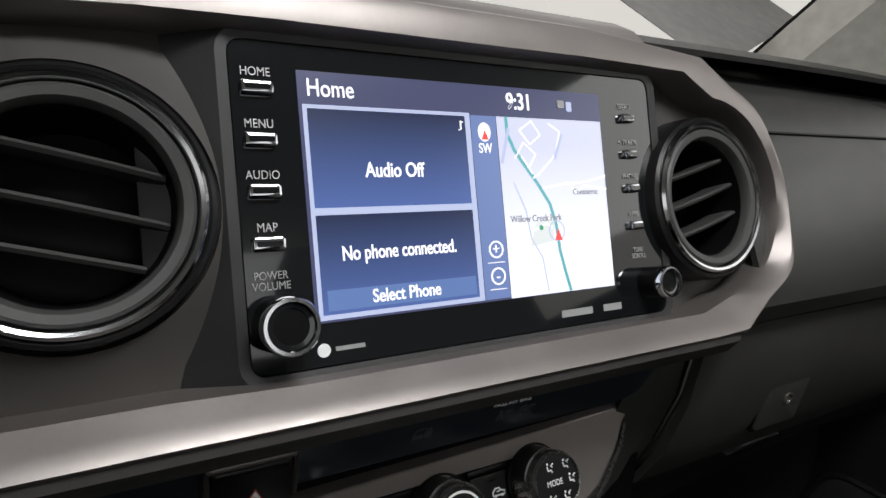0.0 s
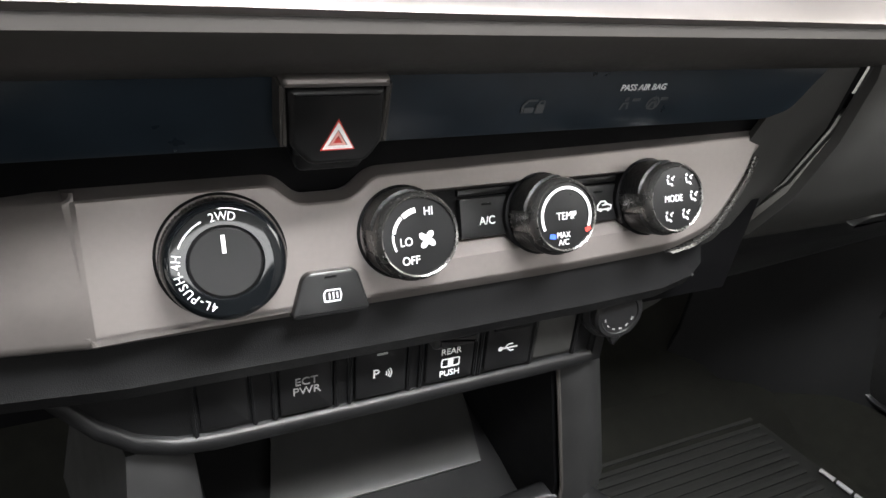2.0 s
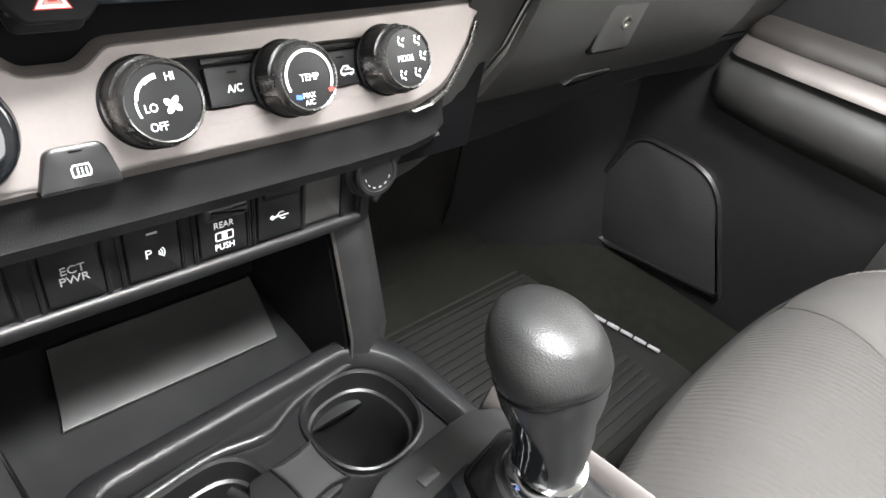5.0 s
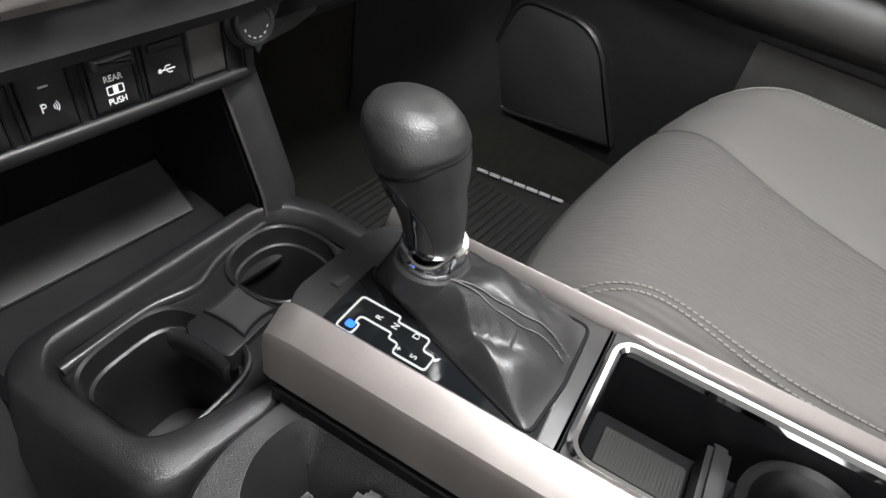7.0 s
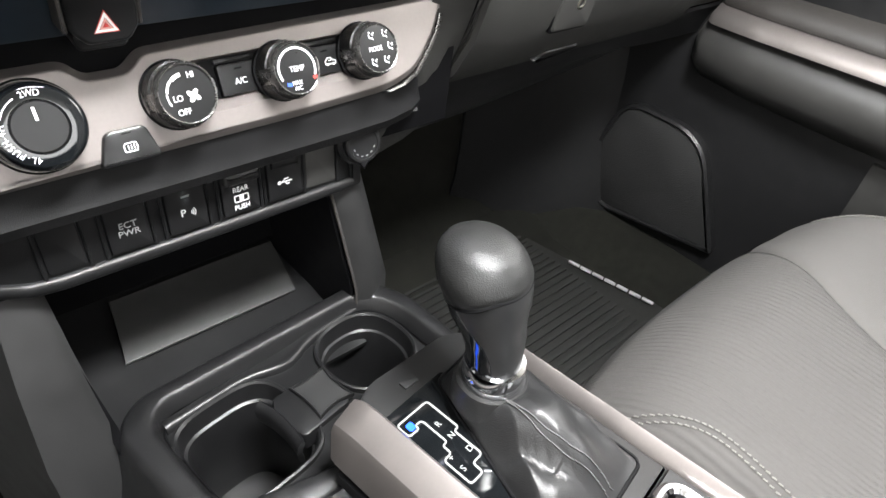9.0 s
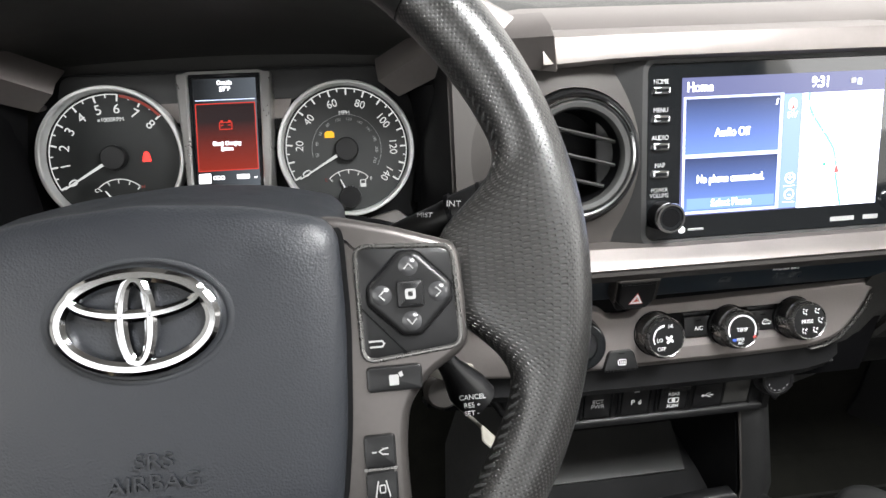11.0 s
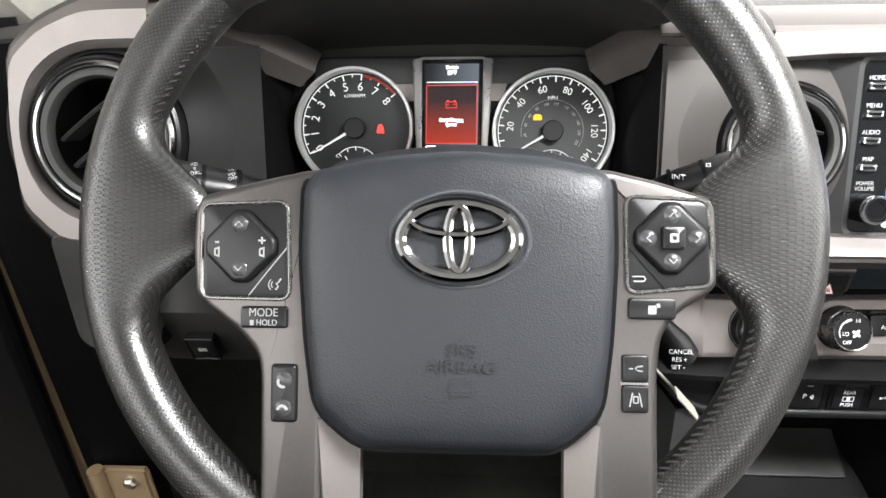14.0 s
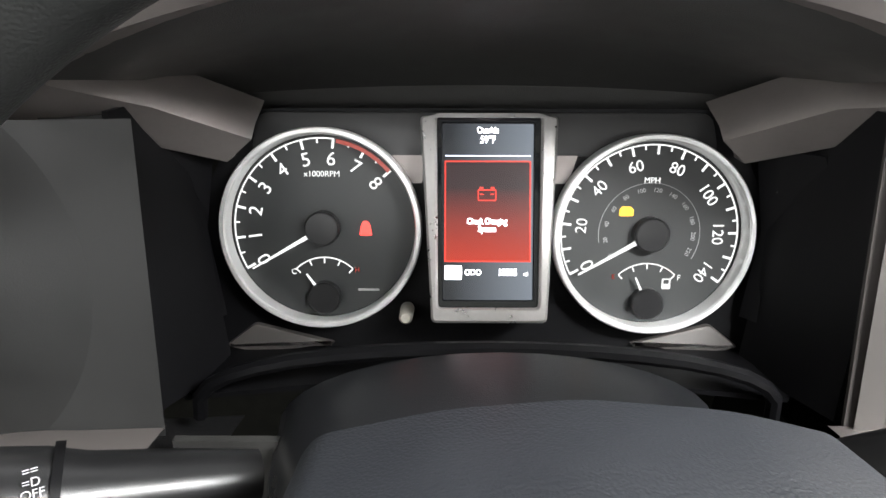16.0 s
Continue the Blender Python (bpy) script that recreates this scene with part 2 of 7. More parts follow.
def bridge(bm, rings, close=True):
    for a, b in zip(rings, rings[1:]):
        k = len(a)
        for i in range(k if close else k - 1):
            j = (i + 1) % k
            try:
                bm.faces.new((a[i], a[j], b[j], b[i]))
            except ValueError:
                pass


def slab(pts, w0, w1, bevel=0.0, seg=2, bm=None, floor=True, steps=None):
    """A plate with a rounded front edge: outline in x, y, from w0 at the back to w1 at the front."""
    bm = bm or bmesh.new()
    prof = [(0.0, w0), (0.0, w1 - bevel)] if bevel else [(0.0, w0), (0.0, w1)]
    if bevel:
        for k in range(1, seg + 1):
            t = radians(90 * k / seg)
            prof.append((bevel * (1 - math.cos(t)), w1 - bevel + bevel * math.sin(t)))
    if steps:
        prof = steps
    rings = []
    for d, w in prof:
        q = inset(pts, d) if d else pts
        rings.append([bm.verts.new((x, y, w)) for x, y in q])
    bridge(bm, rings)
    bm.faces.new(rings[-1])
    if floor:
        bm.faces.new(rings[0][::-1])
    return bm


def hoop(outer, inner, w0, w1, bevel=0.0, bm=None):
    """A flat frame between two outlines of as many points."""
    bm = bm or bmesh.new()
    prof = [(outer, 0, w0), (outer, 0, w1 - bevel), (outer, bevel, w1), (inner, -bevel, w1), (inner, 0, w1 - bevel), (inner, 0, w0)]
    rings = [[bm.verts.new((x, y, w)) for x, y in (inset(o, d) if d else o)] for o, d, w in prof]
    bridge(bm, rings + rings[:1])
    return bm


def lathe(profile, n=48, c=(0, 0), bm=None, wave=None):
    """Turned body round the frame's z axis; profile of (radius, height)."""
    bm = bm or bmesh.new()
    rings = []
    for r, w in profile:
        ring = []
        for k in range(n):
            t = 2 * math.pi * k / n
            q = r + (wave(t, w) if wave else 0)
            ring.append(bm.verts.new((c[0] + q * math.cos(t), c[1] + q * math.sin(t), w)))
        rings.append(ring)
    bridge(bm, rings)
    if profile[0][0] > 1e-6:
        bm.faces.new(rings[0][::-1])
    if profile[-1][0] > 1e-6:
        bm.faces.new(rings[-1])
    return bm


def turned_ring(profile, n=64, c=(0, 0), bm=None, square=2):
    bm = bm or bmesh.new()
    rings = [[bm.verts.new((c[0] + r * squarer(q, square) * math.cos(q), c[1] + r * squarer(q, square) * math.sin(q), w)) for q in (2 * math.pi * k / n for k in range(n))] for r, w in profile]
    bridge(bm, rings + rings[:1])
    return bm


def loft(rows, bm=None, close=False):
    bm = bm or bmesh.new()
    vs = [[bm.verts.new(p) for p in row] for row in rows]
    bridge(bm, vs, close)
    return bm


def sheet(rows, thick, bm=None):
    """A lofted surface with thickness."""
    bm = loft(rows, bm)
    bmesh.ops.recalc_face_normals(bm, faces=bm.faces)
    bmesh.ops.solidify(bm, geom=bm.faces[:], thickness=thick)
    return bm


def tube(pts, r, n=8, bm=None, closed=False, flat=1.0):
    bm = bm or bmesh.new()
    pts = [Vector(p) for p in pts]
    rings, k = [], len(pts)
    up = Vector((0, 0, 1))
    for i, p in enumerate(pts):
        a = pts[(i - 1) % k] if closed or i else p
        b = pts[(i + 1) % k] if closed or i < k - 1 else p
        d = (b - a).normalized()
        s = d.cross(up)
        s = s.normalized() if s.length > 1e-4 else Vector((1, 0, 0))
        t = s.cross(d).normalized()
        q = r[i] if isinstance(r, (list, tuple)) else r
        rings.append([bm.verts.new(p + s * q * math.cos(2 * math.pi * j / n) + t * q * flat * math.sin(2 * math.pi * j / n)) for j in range(n)])
    bridge(bm, rings + (rings[:1] if closed else []))
    if not closed:
        bm.faces.new(rings[0][::-1])
        bm.faces.new(rings[-1])
    return bm


def box(cx, cy, cz, w, d, h, bevel=0.0, bm=None):
    bm = bm or bmesh.new()
    g = bmesh.ops.create_cube(bm, size=1, matrix=Matrix.LocRotScale((cx, cy, cz), None, (w, d, h)))
    if bevel:
        es = list({e for v in g["verts"] for e in v.link_edges})
        bmesh.ops.bevel(bm, geom=es, offset=bevel, segments=2, affect="EDGES")
    return bm


def text(body, size, at, material, parent, name="lettering", spin=0, bold=0.0, wide=1.0, align="CENTER", deep=0.0002):
    c = bpy.data.curves.new("t", "FONT")
    c.body, c.size, c.align_x, c.align_y, c.extrude, c.offset = body, size, align, "CENTER", deep, bold
    c.space_line = 0.9
    o = bpy.data.objects.new("t", c)
    me = bpy.data.meshes.new_from_object(o)
    bpy.data.objects.remove(o)
    me.name = name
    me.materials.clear()
    me.materials.append(material)
    ob = new(name, me)
    m = Matrix.Translation(at) @ pose(0, 0, 0, 0, 0, spin) @ Matrix.Diagonal((wide, 1, 1, 1))
    ob.parent, ob.matrix_basis = parent, m
    PLACE[ob] = PLACE[parent] @ m
    return ob


def bar(cx, cy, w, h, z, material, parent, name="mark", spin=0):
    bm = slab([(-w / 2, -h / 2), (w / 2, -h / 2), (w / 2, h / 2), (-w / 2, h / 2)], 0, 0.0003)
    return part(name, bm, material, parent, at=Matrix.Translation((cx, cy, z)) @ pose(0, 0, 0, 0, 0, spin))


def arc_band(r0, r1, a0, a1, n=24, w=0.0003, c=(0, 0), bm=None):
    bm = bm or bmesh.new()
    rows = []
    for k in range(n + 1):
        t = radians(a0 + (a1 - a0) * k / n)
        rows.append([bm.verts.new((c[0] + r * math.cos(t), c[1] + r * math.sin(t), z)) for r, z in ((r0, 0), (r0, w), (r1, w), (r1, 0))])
    bridge(bm, rows)
    return bm


def line_band(pts, width, z=0.0003, bm=None):
    """A flat drawn line through points of the plane."""
    bm = bm or bmesh.new()
    P = [Vector(p) for p in pts]
    rows = []
    for i, p in enumerate(P):
        a, b = P[max(0, i - 1)], P[min(len(P) - 1, i + 1)]
        d = (b - a).normalized()
        n = Vector((-d.y, d.x)) * width / 2
        rows.append([bm.verts.new((*(p + n), z)), bm.verts.new((*(p - n), z)), bm.verts.new((*(p - n), 0)), bm.verts.new((*(p + n), 0))])
    bridge(bm, rows)
    return bm



def squarer(q, n):
    """How far a rounded square reaches out at the angle q, against a circle."""
    return 1.0 if n == 2 else (abs(math.cos(q)) ** n + abs(math.sin(q)) ** n) ** (-1 / n)


def holed(cell, c, r, w, bm=None, n=2):
    """A flat plate with a round hole (squarer for a larger n): outline cell, radius r about c, at height w."""
    bm = bm or bmesh.new()
    near = [(u - c[0], v - c[1]) for u, v in cell]
    angles = sorted([2 * math.pi * k / 60 for k in range(60)] + [math.atan2(v, u) % (2 * math.pi) for u, v in near])
    ins = [bm.verts.new((c[0] + r * squarer(q, n) * math.cos(q), c[1] + r * squarer(q, n) * math.sin(q), w)) for q in angles]
    outs = [bm.verts.new((c[0] + e.x, c[1] + e.y, w)) for e in (ray_poly(Vector((math.cos(q), math.sin(q))), near) for q in angles)]
    bridge(bm, [ins, outs])
    return bm

# ---- setting: cabin shell and the booth outside ----
def quad(name, pts, material, kind, label, category, thick=0.02):
    bm = bmesh.new()
    f = bm.faces.new([bm.verts.new(p) for p in pts])
    bmesh.ops.solidify(bm, geom=[f], thickness=thick)
    return alone(name, bm, material, label, category, kind)


quad("ground", [(-8, -8, -0.45), (8, -8, -0.45), (8, 8, -0.45), (-8, 8, -0.45)], CONC, "structure", "grey concrete floor of a photo booth", "ground")
quad("backdrop", [(-5, 5, -0.45), (5, 5, -0.45), (5, 5, 4), (-5, 5, 4)], BOOTHGLOW, "structure", "plain white booth wall, made to glow", "backdrop")
# Left wall carries the dimmed glow.
quad("backdrop_left", [(-4, -5, -0.45), (-4, 5, -0.45), (-4, 5, 4), (-4, -5, 4)], BOOTHDIM, "structure", "plain white booth wall, made to glow", "backdrop")
quad("backdrop_right", [(4, -5, -0.45), (4, 5, -0.45), (4, 5, 4), (4, -5, 4)], BOOTHGLOW, "structure", "plain white booth wall, made to glow", "backdrop")
quad("floor", [(-0.72, -1.5, -0.02), (0.9, -1.5, -0.02), (0.9, 0.62, -0.02), (-0.72, 0.62, -0.02)], CARPET, "structure", "black carpeted cabin floor", "floor")
alone("wall_front", loft([[(x, 0.36, 0.0), (x, 0.46, 0.02), (x, 0.56, 0.14), (x, 0.60, 0.3), (x, 0.62, 0.68)] for x in (-0.75, 0.0, 0.9)]), CARPET, "black carpeted firewall below the dashboard", "wall", "structure")
quad("wall_rear", [(-0.75, -1.5, 0), (0.92, -1.5, 0), (0.92, -1.5, 0.85), (-0.75, -1.5, 0.85)], SOFT, "structure", "dark rear cabin wall", "wall")
alone("ceiling", sheet([[(x, y, 1.22 - 0.05 * ((x - 0.1) / 0.7) ** 2 - 0.06 * ((y + 0.6) / 0.9) ** 2) for y in (0.1, -0.3, -0.7, -1.1, -1.5)] for x in (-0.7, -0.3, 0.1, 0.5, 0.88)], 0.03), HEAD, "light grey cloth headliner", "ceiling", "structure")

# windshield pillars
for side, x0, x1 in (("left", -0.74, -0.62), ("right", 0.93, 0.78)):
    rows = []
    for k in range(9):
        t = k / 8
        y, z = 0.56 - 0.50 * t, 0.68 + 0.48 * t
        xa, xb = x0, x1 - (x1 - x0) * 0.25 * t
        rows.append([(xa, y, z - 0.09), (xa + (xb - xa) * 0.5, y - 0.045, z - 0.055), (xb, y - 0.02, z), (xb + (xb - x1) * 0.02, y + 0.035, z + 0.01)])
    alone("windshield_pillar_" + side, sheet(rows, 0.008), BONE, "light grey trim of the windshield pillar", "pillar", "structure")
    alone("trim_" + side, tube([(r[3][0], r[3][1] + 0.006, r[3][2]) for r in rows], 0.005), BLACK, "black rubber seal beside the windshield", "trim", "structure")

alone("paper_sheet", slab(rrect(0, 0, 0.36, 0.15, 0.003), 0, 0.0008), PAPER, "grey paper sheet resting against the windshield", "sheet", at=Matrix.Translation((0.75, 0.60, 0.835)) @ pose(0, 0, 0, 36, 0, 0) @ pose(-0.036, -0.054, 0, 0, 0, 26))

# ---- dashboard ----
dash = thing("dashboard", "charcoal moulded truck dashboard with satin silver trim", "dashboard")
# upper pad from door to door, behind the silver band
rows = []
for k in range(34):
    x = -0.66 + 1.56 * k / 33
    sag = 0.012 * max(0, (abs(x - 0.12) - 0.35) / 0.45) ** 2
    rise = 0.035 * math.exp(-((x + 0.25) / 0.19) ** 4)
    rows.append([(x, 0.64, 0.60), (x, 0.64, 0.69 - sag), (x, 0.50, 0.712 - sag + rise * 0.5), (x, 0.40, 0.722 - sag + rise * 0.8), (x, 0.325, 0.724 - sag + rise), (x, 0.31, 0.718 - sag + rise)])
part("upper_pad", sheet(rows, 0.004), SOFTGREY, dash)

# passenger pad: bulging face from the top seam down to the glovebox gap
rows = []
for k in range(22):
    t = k / 21
    x = 0.375 + 0.50 * t
    q = 0.05 * max(0, (t - 0.72) / 0.28) ** 2
    rows.append([(x, 0.42 + q, 0.715 - 0.01 * t), (x, 0.34 + q, 0.708 - 0.01 * t), (x, 0.302 + q, 0.690), (x, 0.284 + q, 0.668), (x, 0.281 + q, 0.664), (x, 0.262 + q, 0.643), (x, 0.238 + q, 0.612), (x, 0.222 + q, 0.580), (x, 0.220 + q, 0.562), (x, 0.228 + q, 0.548), (x, 0.258 + q, 0.540)])
part("passenger_pad", sheet(rows, 0.004), SOFTGREY, dash)
part("pad_seam", tube([(0.39 + 0.45 * k / 12, 0.2815 + 0.05 * max(0, (k / 12 - 0.8) / 0.2) ** 2, 0.666) for k in range(13)], 0.0012, 6), BLACK, dash)

# glovebox
glove = part("glovebox_door", sheet([[(x, 0.244, 0.540), (x, 0.242, 0.525), (x, 0.246, 0.490), (x, 0.257, 0.450), (x, 0.274, 0.418), (x, 0.290, 0.402)] for x in (0.352, 0.45, 0.55, 0.65, 0.735)], 0.006), SOFTGREY, dash, "textured charcoal glovebox door")
GL = tilted((0.476, 0.2485, 0.466), -9)
part("lock_gap", slab(rrect(0, 0, 0.057, 0.051, 0.004), -0.012, 0.0012), BLACK, glove, at=GL)
part("lock_plate", slab(rrect(0, 0, 0.052, 0.046, 0.003), -0.012, 0.0040, 0.0018), SOFTGREY, glove, at=GL)
part("keyhole", lathe([(0.0055, 0), (0.0055, 0.0015), (0.004, 0.002), (0.004, 0.0008)], 20), STEEL, glove, at=GL @ Matrix.Translation((0.003, 0.002, 0.003)))
part("latch", slab(rounded([(-0.035, -0.007), (0.03, -0.007), (0.033, 0.004), (-0.02, 0.004)], 0.004), -0.004, 0.009, 0.004), SOFT, glove, at=tilted((0.497, 0.278, 0.412), -24))
part("glovebox_surround", sheet([[(x, 0.246, 0.540), (x, 0.248, 0.50), (x, 0.27, 0.452), (x, 0.292, 0.415), (x, 0.33, 0.395)] for x in (0.742, 0.79, 0.84, 0.875)], 0.005), SOFTGREY, dash)
part("knee_panel", sheet([[(x, 0.291, 0.408), (x, 0.3005, 0.394), (x, 0.304, 0.378), (x, 0.308, zb + 0.014), (x, 0.316, zb + 0.004), (x, 0.332, zb), (x, 0.42, zb + 0.012), (x, 0.60, 0.44)] for x, zb in ((0.352, 0.340), (0.42, 0.342), (0.55, 0.352), (0.66, 0.361), (0.76, 0.368), (0.88, 0.376))], 0.005), SOFT, dash)

# centre: silver band round vents and screen, on the leaning face of the screen
S = tilted((0.186, 0.241, 0.630), 18)


def arc_pts(c, r, a0, a1, n):
    return [(c[0] + r * math.cos(radians(a0 + (a1 - a0) * k / n)), c[1] + r * math.sin(radians(a0 + (a1 - a0) * k / n))) for k in range(n + 1)]


VL, VR = (-0.1745, 0.004), (0.1520, -0.001)
inner = [(-0.272, -0.064), (-0.21, -0.064), (-0.15, -0.064), (-0.10, -0.066), (-0.02, -0.066), (0.06, -0.066), (0.13, -0.066)] + arc_pts(VR, 0.0575, -88, 88, 24) + [(0.13, 0.070), (0.06, 0.071), (-0.02, 0.071), (-0.10, 0.071), (-0.15, 0.070), (-0.180, 0.068), (-0.200, 0.067)]
outer_poly = rounded([(-0.272, -0.084), (0.150, -0.079), (0.2095, -0.046), (0.2180, 0.012), (0.2095, 0.054), (0.153, 0.090), (0.11, 0.096), (-0.272, 0.094)], 0.012)


def ray_poly(d, poly):
    best = 9.0
    for i in range(len(poly)):
        a, b = Vector(poly[i - 1]), Vector(poly[i])
        e = b - a
        den = d.x * e.y - d.y * e.x
        if abs(den) < 1e-9:
            continue
        s = (a.x * e.y - a.y * e.x) / den
        q = (a.x * d.y - a.y * d.x) / den
        if s > 0 and -1e-6 <= q <= 1 + 1e-6:
            best = min(best, s)
    return d * best


rings = []
bm = bmesh.new()
outer_pts = []
for u, v in inner:
    if u < 0.16:
        o = Vector((u, 0.095 if v > 0 else -0.081))
        if u > 0.1:
            o = ray_poly(Vector((u, v)), outer_poly) if v > 0 else o
    else:
        o = ray_poly(Vector((u, v)), outer_poly)
    outer_pts.append(o)
for t, w, top in ((0.0, -0.022, -0.022), (0.0, -0.004, -0.004), (0.08, 0.004, 0.0035), (0.5, 0.010, 0.0040), (0.72, 0.0135, 0.0020), (0.88, 0.0148, -0.0045), (0.97, 0.013, -0.0095), (1.0, 0.007, -0.0125), (1.0, -0.03, -0.03)):
    rings.append([bm.verts.new((u + (o.x - u) * t, v + (o.y - v) * t, w + (top - w) * min(1, max(0, (v + 0.05) / 0.1)))) for (u, v), o in zip(inner, outer_pts)])
bridge(bm, rings, False)
part("trim_band", bm, SATIN, dash, "satin silver band framing vents and screen", at=S)
part("recess_panel", holed([(-0.262, -0.068), (-0.115, -0.068), (-0.115, 0.074), (-0.262, 0.070)], VL, 0.046, -0.018), SATIN_DARK, dash, at=S)
part("recess_panel", holed([(0.085, -0.070), (0.165, -0.070), (0.2080, -0.045), (0.2150, 0.01), (0.2080, 0.050), (0.165, 0.074), (0.085, 0.074)], VR, 0.046, -0.018), SATIN_DARK, dash, at=S)
part("vent_bowl", turned_ring([(0.078, -0.0185), (0.069, -0.0165), (0.057, -0.010), (0.0500, -0.006), (0.0475, -0.018)], 64, VL), SATIN_DARK, dash, at=S)
# top lip of the band over the screen, with a fine ridge
part("trim_top", sheet([[(x, 0.318, 0.726), (x, 0.300, 0.7245), (x, 0.284, 0.7195), (x, 0.275, 0.713)] for x in (-0.085, 0.0, 0.1, 0.2, 0.30)], 0.003), SATIN, dash)
# dark under-lip that runs back to the smoked strip
part("under_lip", sheet([[(x, 0.209, 0.5595), (x, 0.208, 0.554), (x, 0.213, 0.547), (x, 0.226, 0.540), (x, 0.240, 0.5345)] for x in (-0.10, 0.0, 0.12, 0.24, 0.335)], 0.004), SATIN_DARK, dash)
# Near-black block behind the panels, for the shade in their gaps.
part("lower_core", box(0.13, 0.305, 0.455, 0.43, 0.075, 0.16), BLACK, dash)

# smoked strip under the band
strip = part("smoked_strip", slab(rounded([(-0.19, -0.017), (0.150, -0.0170), (0.1640, -0.0120), (0.174, 0.016), (-0.19, 0.016)], 0.004), -0.02, 0.0, 0.001), STRIP, dash, at=tilted((0.145, 0.2425, 0.519), -14))
text("PASS AIR BAG", 0.0042, (0.061, 0.004, 0.0004), WHITE, strip, wide=0.95)
GHOST = mat("ghost_print", (0.075, 0.08, 0.085), 0.4)
part("lock_symbol", line_band([(-0.0052, -0.0030), (-0.0052, 0.0006), (-0.0034, 0.0030), (0.0010, 0.0030)], 0.0010), GHOST, strip, at=Matrix.Translation((0.0085, -0.0035, 0.0003)))
part("lock_symbol", slab(rrect(-0.0022, -0.0016, 0.0046, 0.0026, 0.0006), 0, 0.0003), GHOST, strip, at=Matrix.Translation((0.0085, -0.0035, 0.0003)))
part("lock_symbol", slab(rrect(0.0030, -0.0010, 0.0040, 0.0044, 0.0005), 0, 0.0003), GHOST, strip, at=Matrix.Translation((0.0085, -0.0035, 0.0003)))
part("lock_symbol", arc_band(0.0010, 0.0017, -10, 190, 10), GHOST, strip, at=Matrix.Translation((0.0118, -0.0022, 0.0003)))
for u in (0.0545, 0.0700):
    part("belt_symbol", slab(ellipse(0.0003, 0.0024, 0.0010, 0.0010, 12), 0, 0.0003), GHOST, strip, at=Matrix.Translation((u, -0.0040, 0.0003)))
    part("belt_symbol", line_band([(-0.0016, -0.0028), (-0.0008, 0.0002), (0.0014, 0.0006), (0.0022, -0.0026)], 0.0010), GHOST, strip, at=Matrix.Translation((u, -0.0040, 0.0003)))
    bar(u + 0.0055, -0.0020, 0.0040, 0.0014, 0.0003, GHOST, strip, "small_legend")
part("belt_symbol", turned_ring([(0.0034, 0), (0.0034, 0.0003), (0.0027, 0.0003), (0.0027, 0)], 24), GHOST, strip, at=Matrix.Translation((0.0702, -0.0042, 0.0003)))

# ---- infotainment unit ----
unit = thing("infotainment_unit", "gloss black touchscreen unit showing a home page and map", "screen", tilted((0.1863, 0.2475, 0.628), 18) @ Matrix.Scale(0.99, 4))
bez = rrect(-0.0035, 0.002, 0.233, 0.133, 0.006)
tub_o = rrect(-0.008, 0.0010, 0.290, 0.146, 0.006)
bm = bmesh.new()
rings = [[bm.verts.new((x, y, w)) for x, y in p] for p, w in ((tub_o, -0.02), (tub_o, -0.017), (inset(bez, -0.006), 0.0005), (inset(bez, -0.0045), 0.0015), (bez, 0.0005), (bez, -0.012))]
bridge(bm, rings)
part("housing", bm, GREY, unit, "dark grey bevelled housing")
face = part("bezel", slab(inset(bez, 0.0006), -0.012, 0.0), GLOSS, unit, "gloss black glass front")
LX0, LX1, LY0, LY1 = -0.093, 0.074, -0.0465, 0.0575


def lit(name, x0, y0, x1, y1, material, z=0.0004, parent=None):
    pts = [((x0 - x1) / 2, (y0 - y1) / 2), ((x1 - x0) / 2, (y0 - y1) / 2), ((x1 - x0) / 2, (y1 - y0) / 2), ((x0 - x1) / 2, (y1 - y0) / 2)]
    return part(name, slab(pts, 0, 0.0002), material, parent or disp, at=Matrix.Translation(((x0 + x1) / 2, (y0 + y1) / 2, z)))


SCREEN = 2.6
NAVY = fade_glow("navy_tile", (0.012, 0.02, 0.06), (0.07, 0.12, 0.33), 1, 0.02, -0.022, SCREEN)
HEADER = glow("header_navy", (0.05, 0.055, 0.12), SCREEN)
FRAMEW = glow("pale_blue_lines", (0.42, 0.47, 0.66), SCREEN)
SLATE = glow("slate_blue", (0.13, 0.19, 0.40), SCREEN)
SELECT = glow("button_blue", (0.10, 0.17, 0.38), SCREEN)
MAPW = fade_glow("map_paper", (0.55, 0.57, 0.72), (0.84, 0.86, 0.93), 1, 0.03, -0.03, SCREEN)
TEXTW = glow("screen_text", (0.95, 0.95, 0.98), SCREEN)
ROADW = glow("map_road", (0.95, 0.95, 0.97), SCREEN)
RIVER = glow("map_river", (0.10, 0.36, 0.40), SCREEN)
MAPTX = glow("map_text", (0.22, 0.22, 0.26), SCREEN)
MAPGREEN = glow("map_green", (0.03, 0.30, 0.16), SCREEN)
MAPRED = glow("map_red", (0.75, 0.06, 0.06), SCREEN)
PARK = glow("map_park", (0.62, 0.66, 0.66), SCREEN)
disp = part("display", slab([(LX0, LY0), (LX1, LY0), (LX1, LY1), (LX0, LY1)], 0, 0.0004), HEADER, unit, "lit display", at=Matrix.Translation((0, 0, 0.0002)))
lit("tile_frame", -0.0915, -0.0455, -0.0105, 0.0435, FRAMEW)
lit("audio_tile", -0.0898, 0.0005, -0.0135, 0.0418, NAVY, 0.0007)
lit("phone_tile", -0.0898, -0.0435, -0.0135, -0.0025, NAVY, 0.0007)
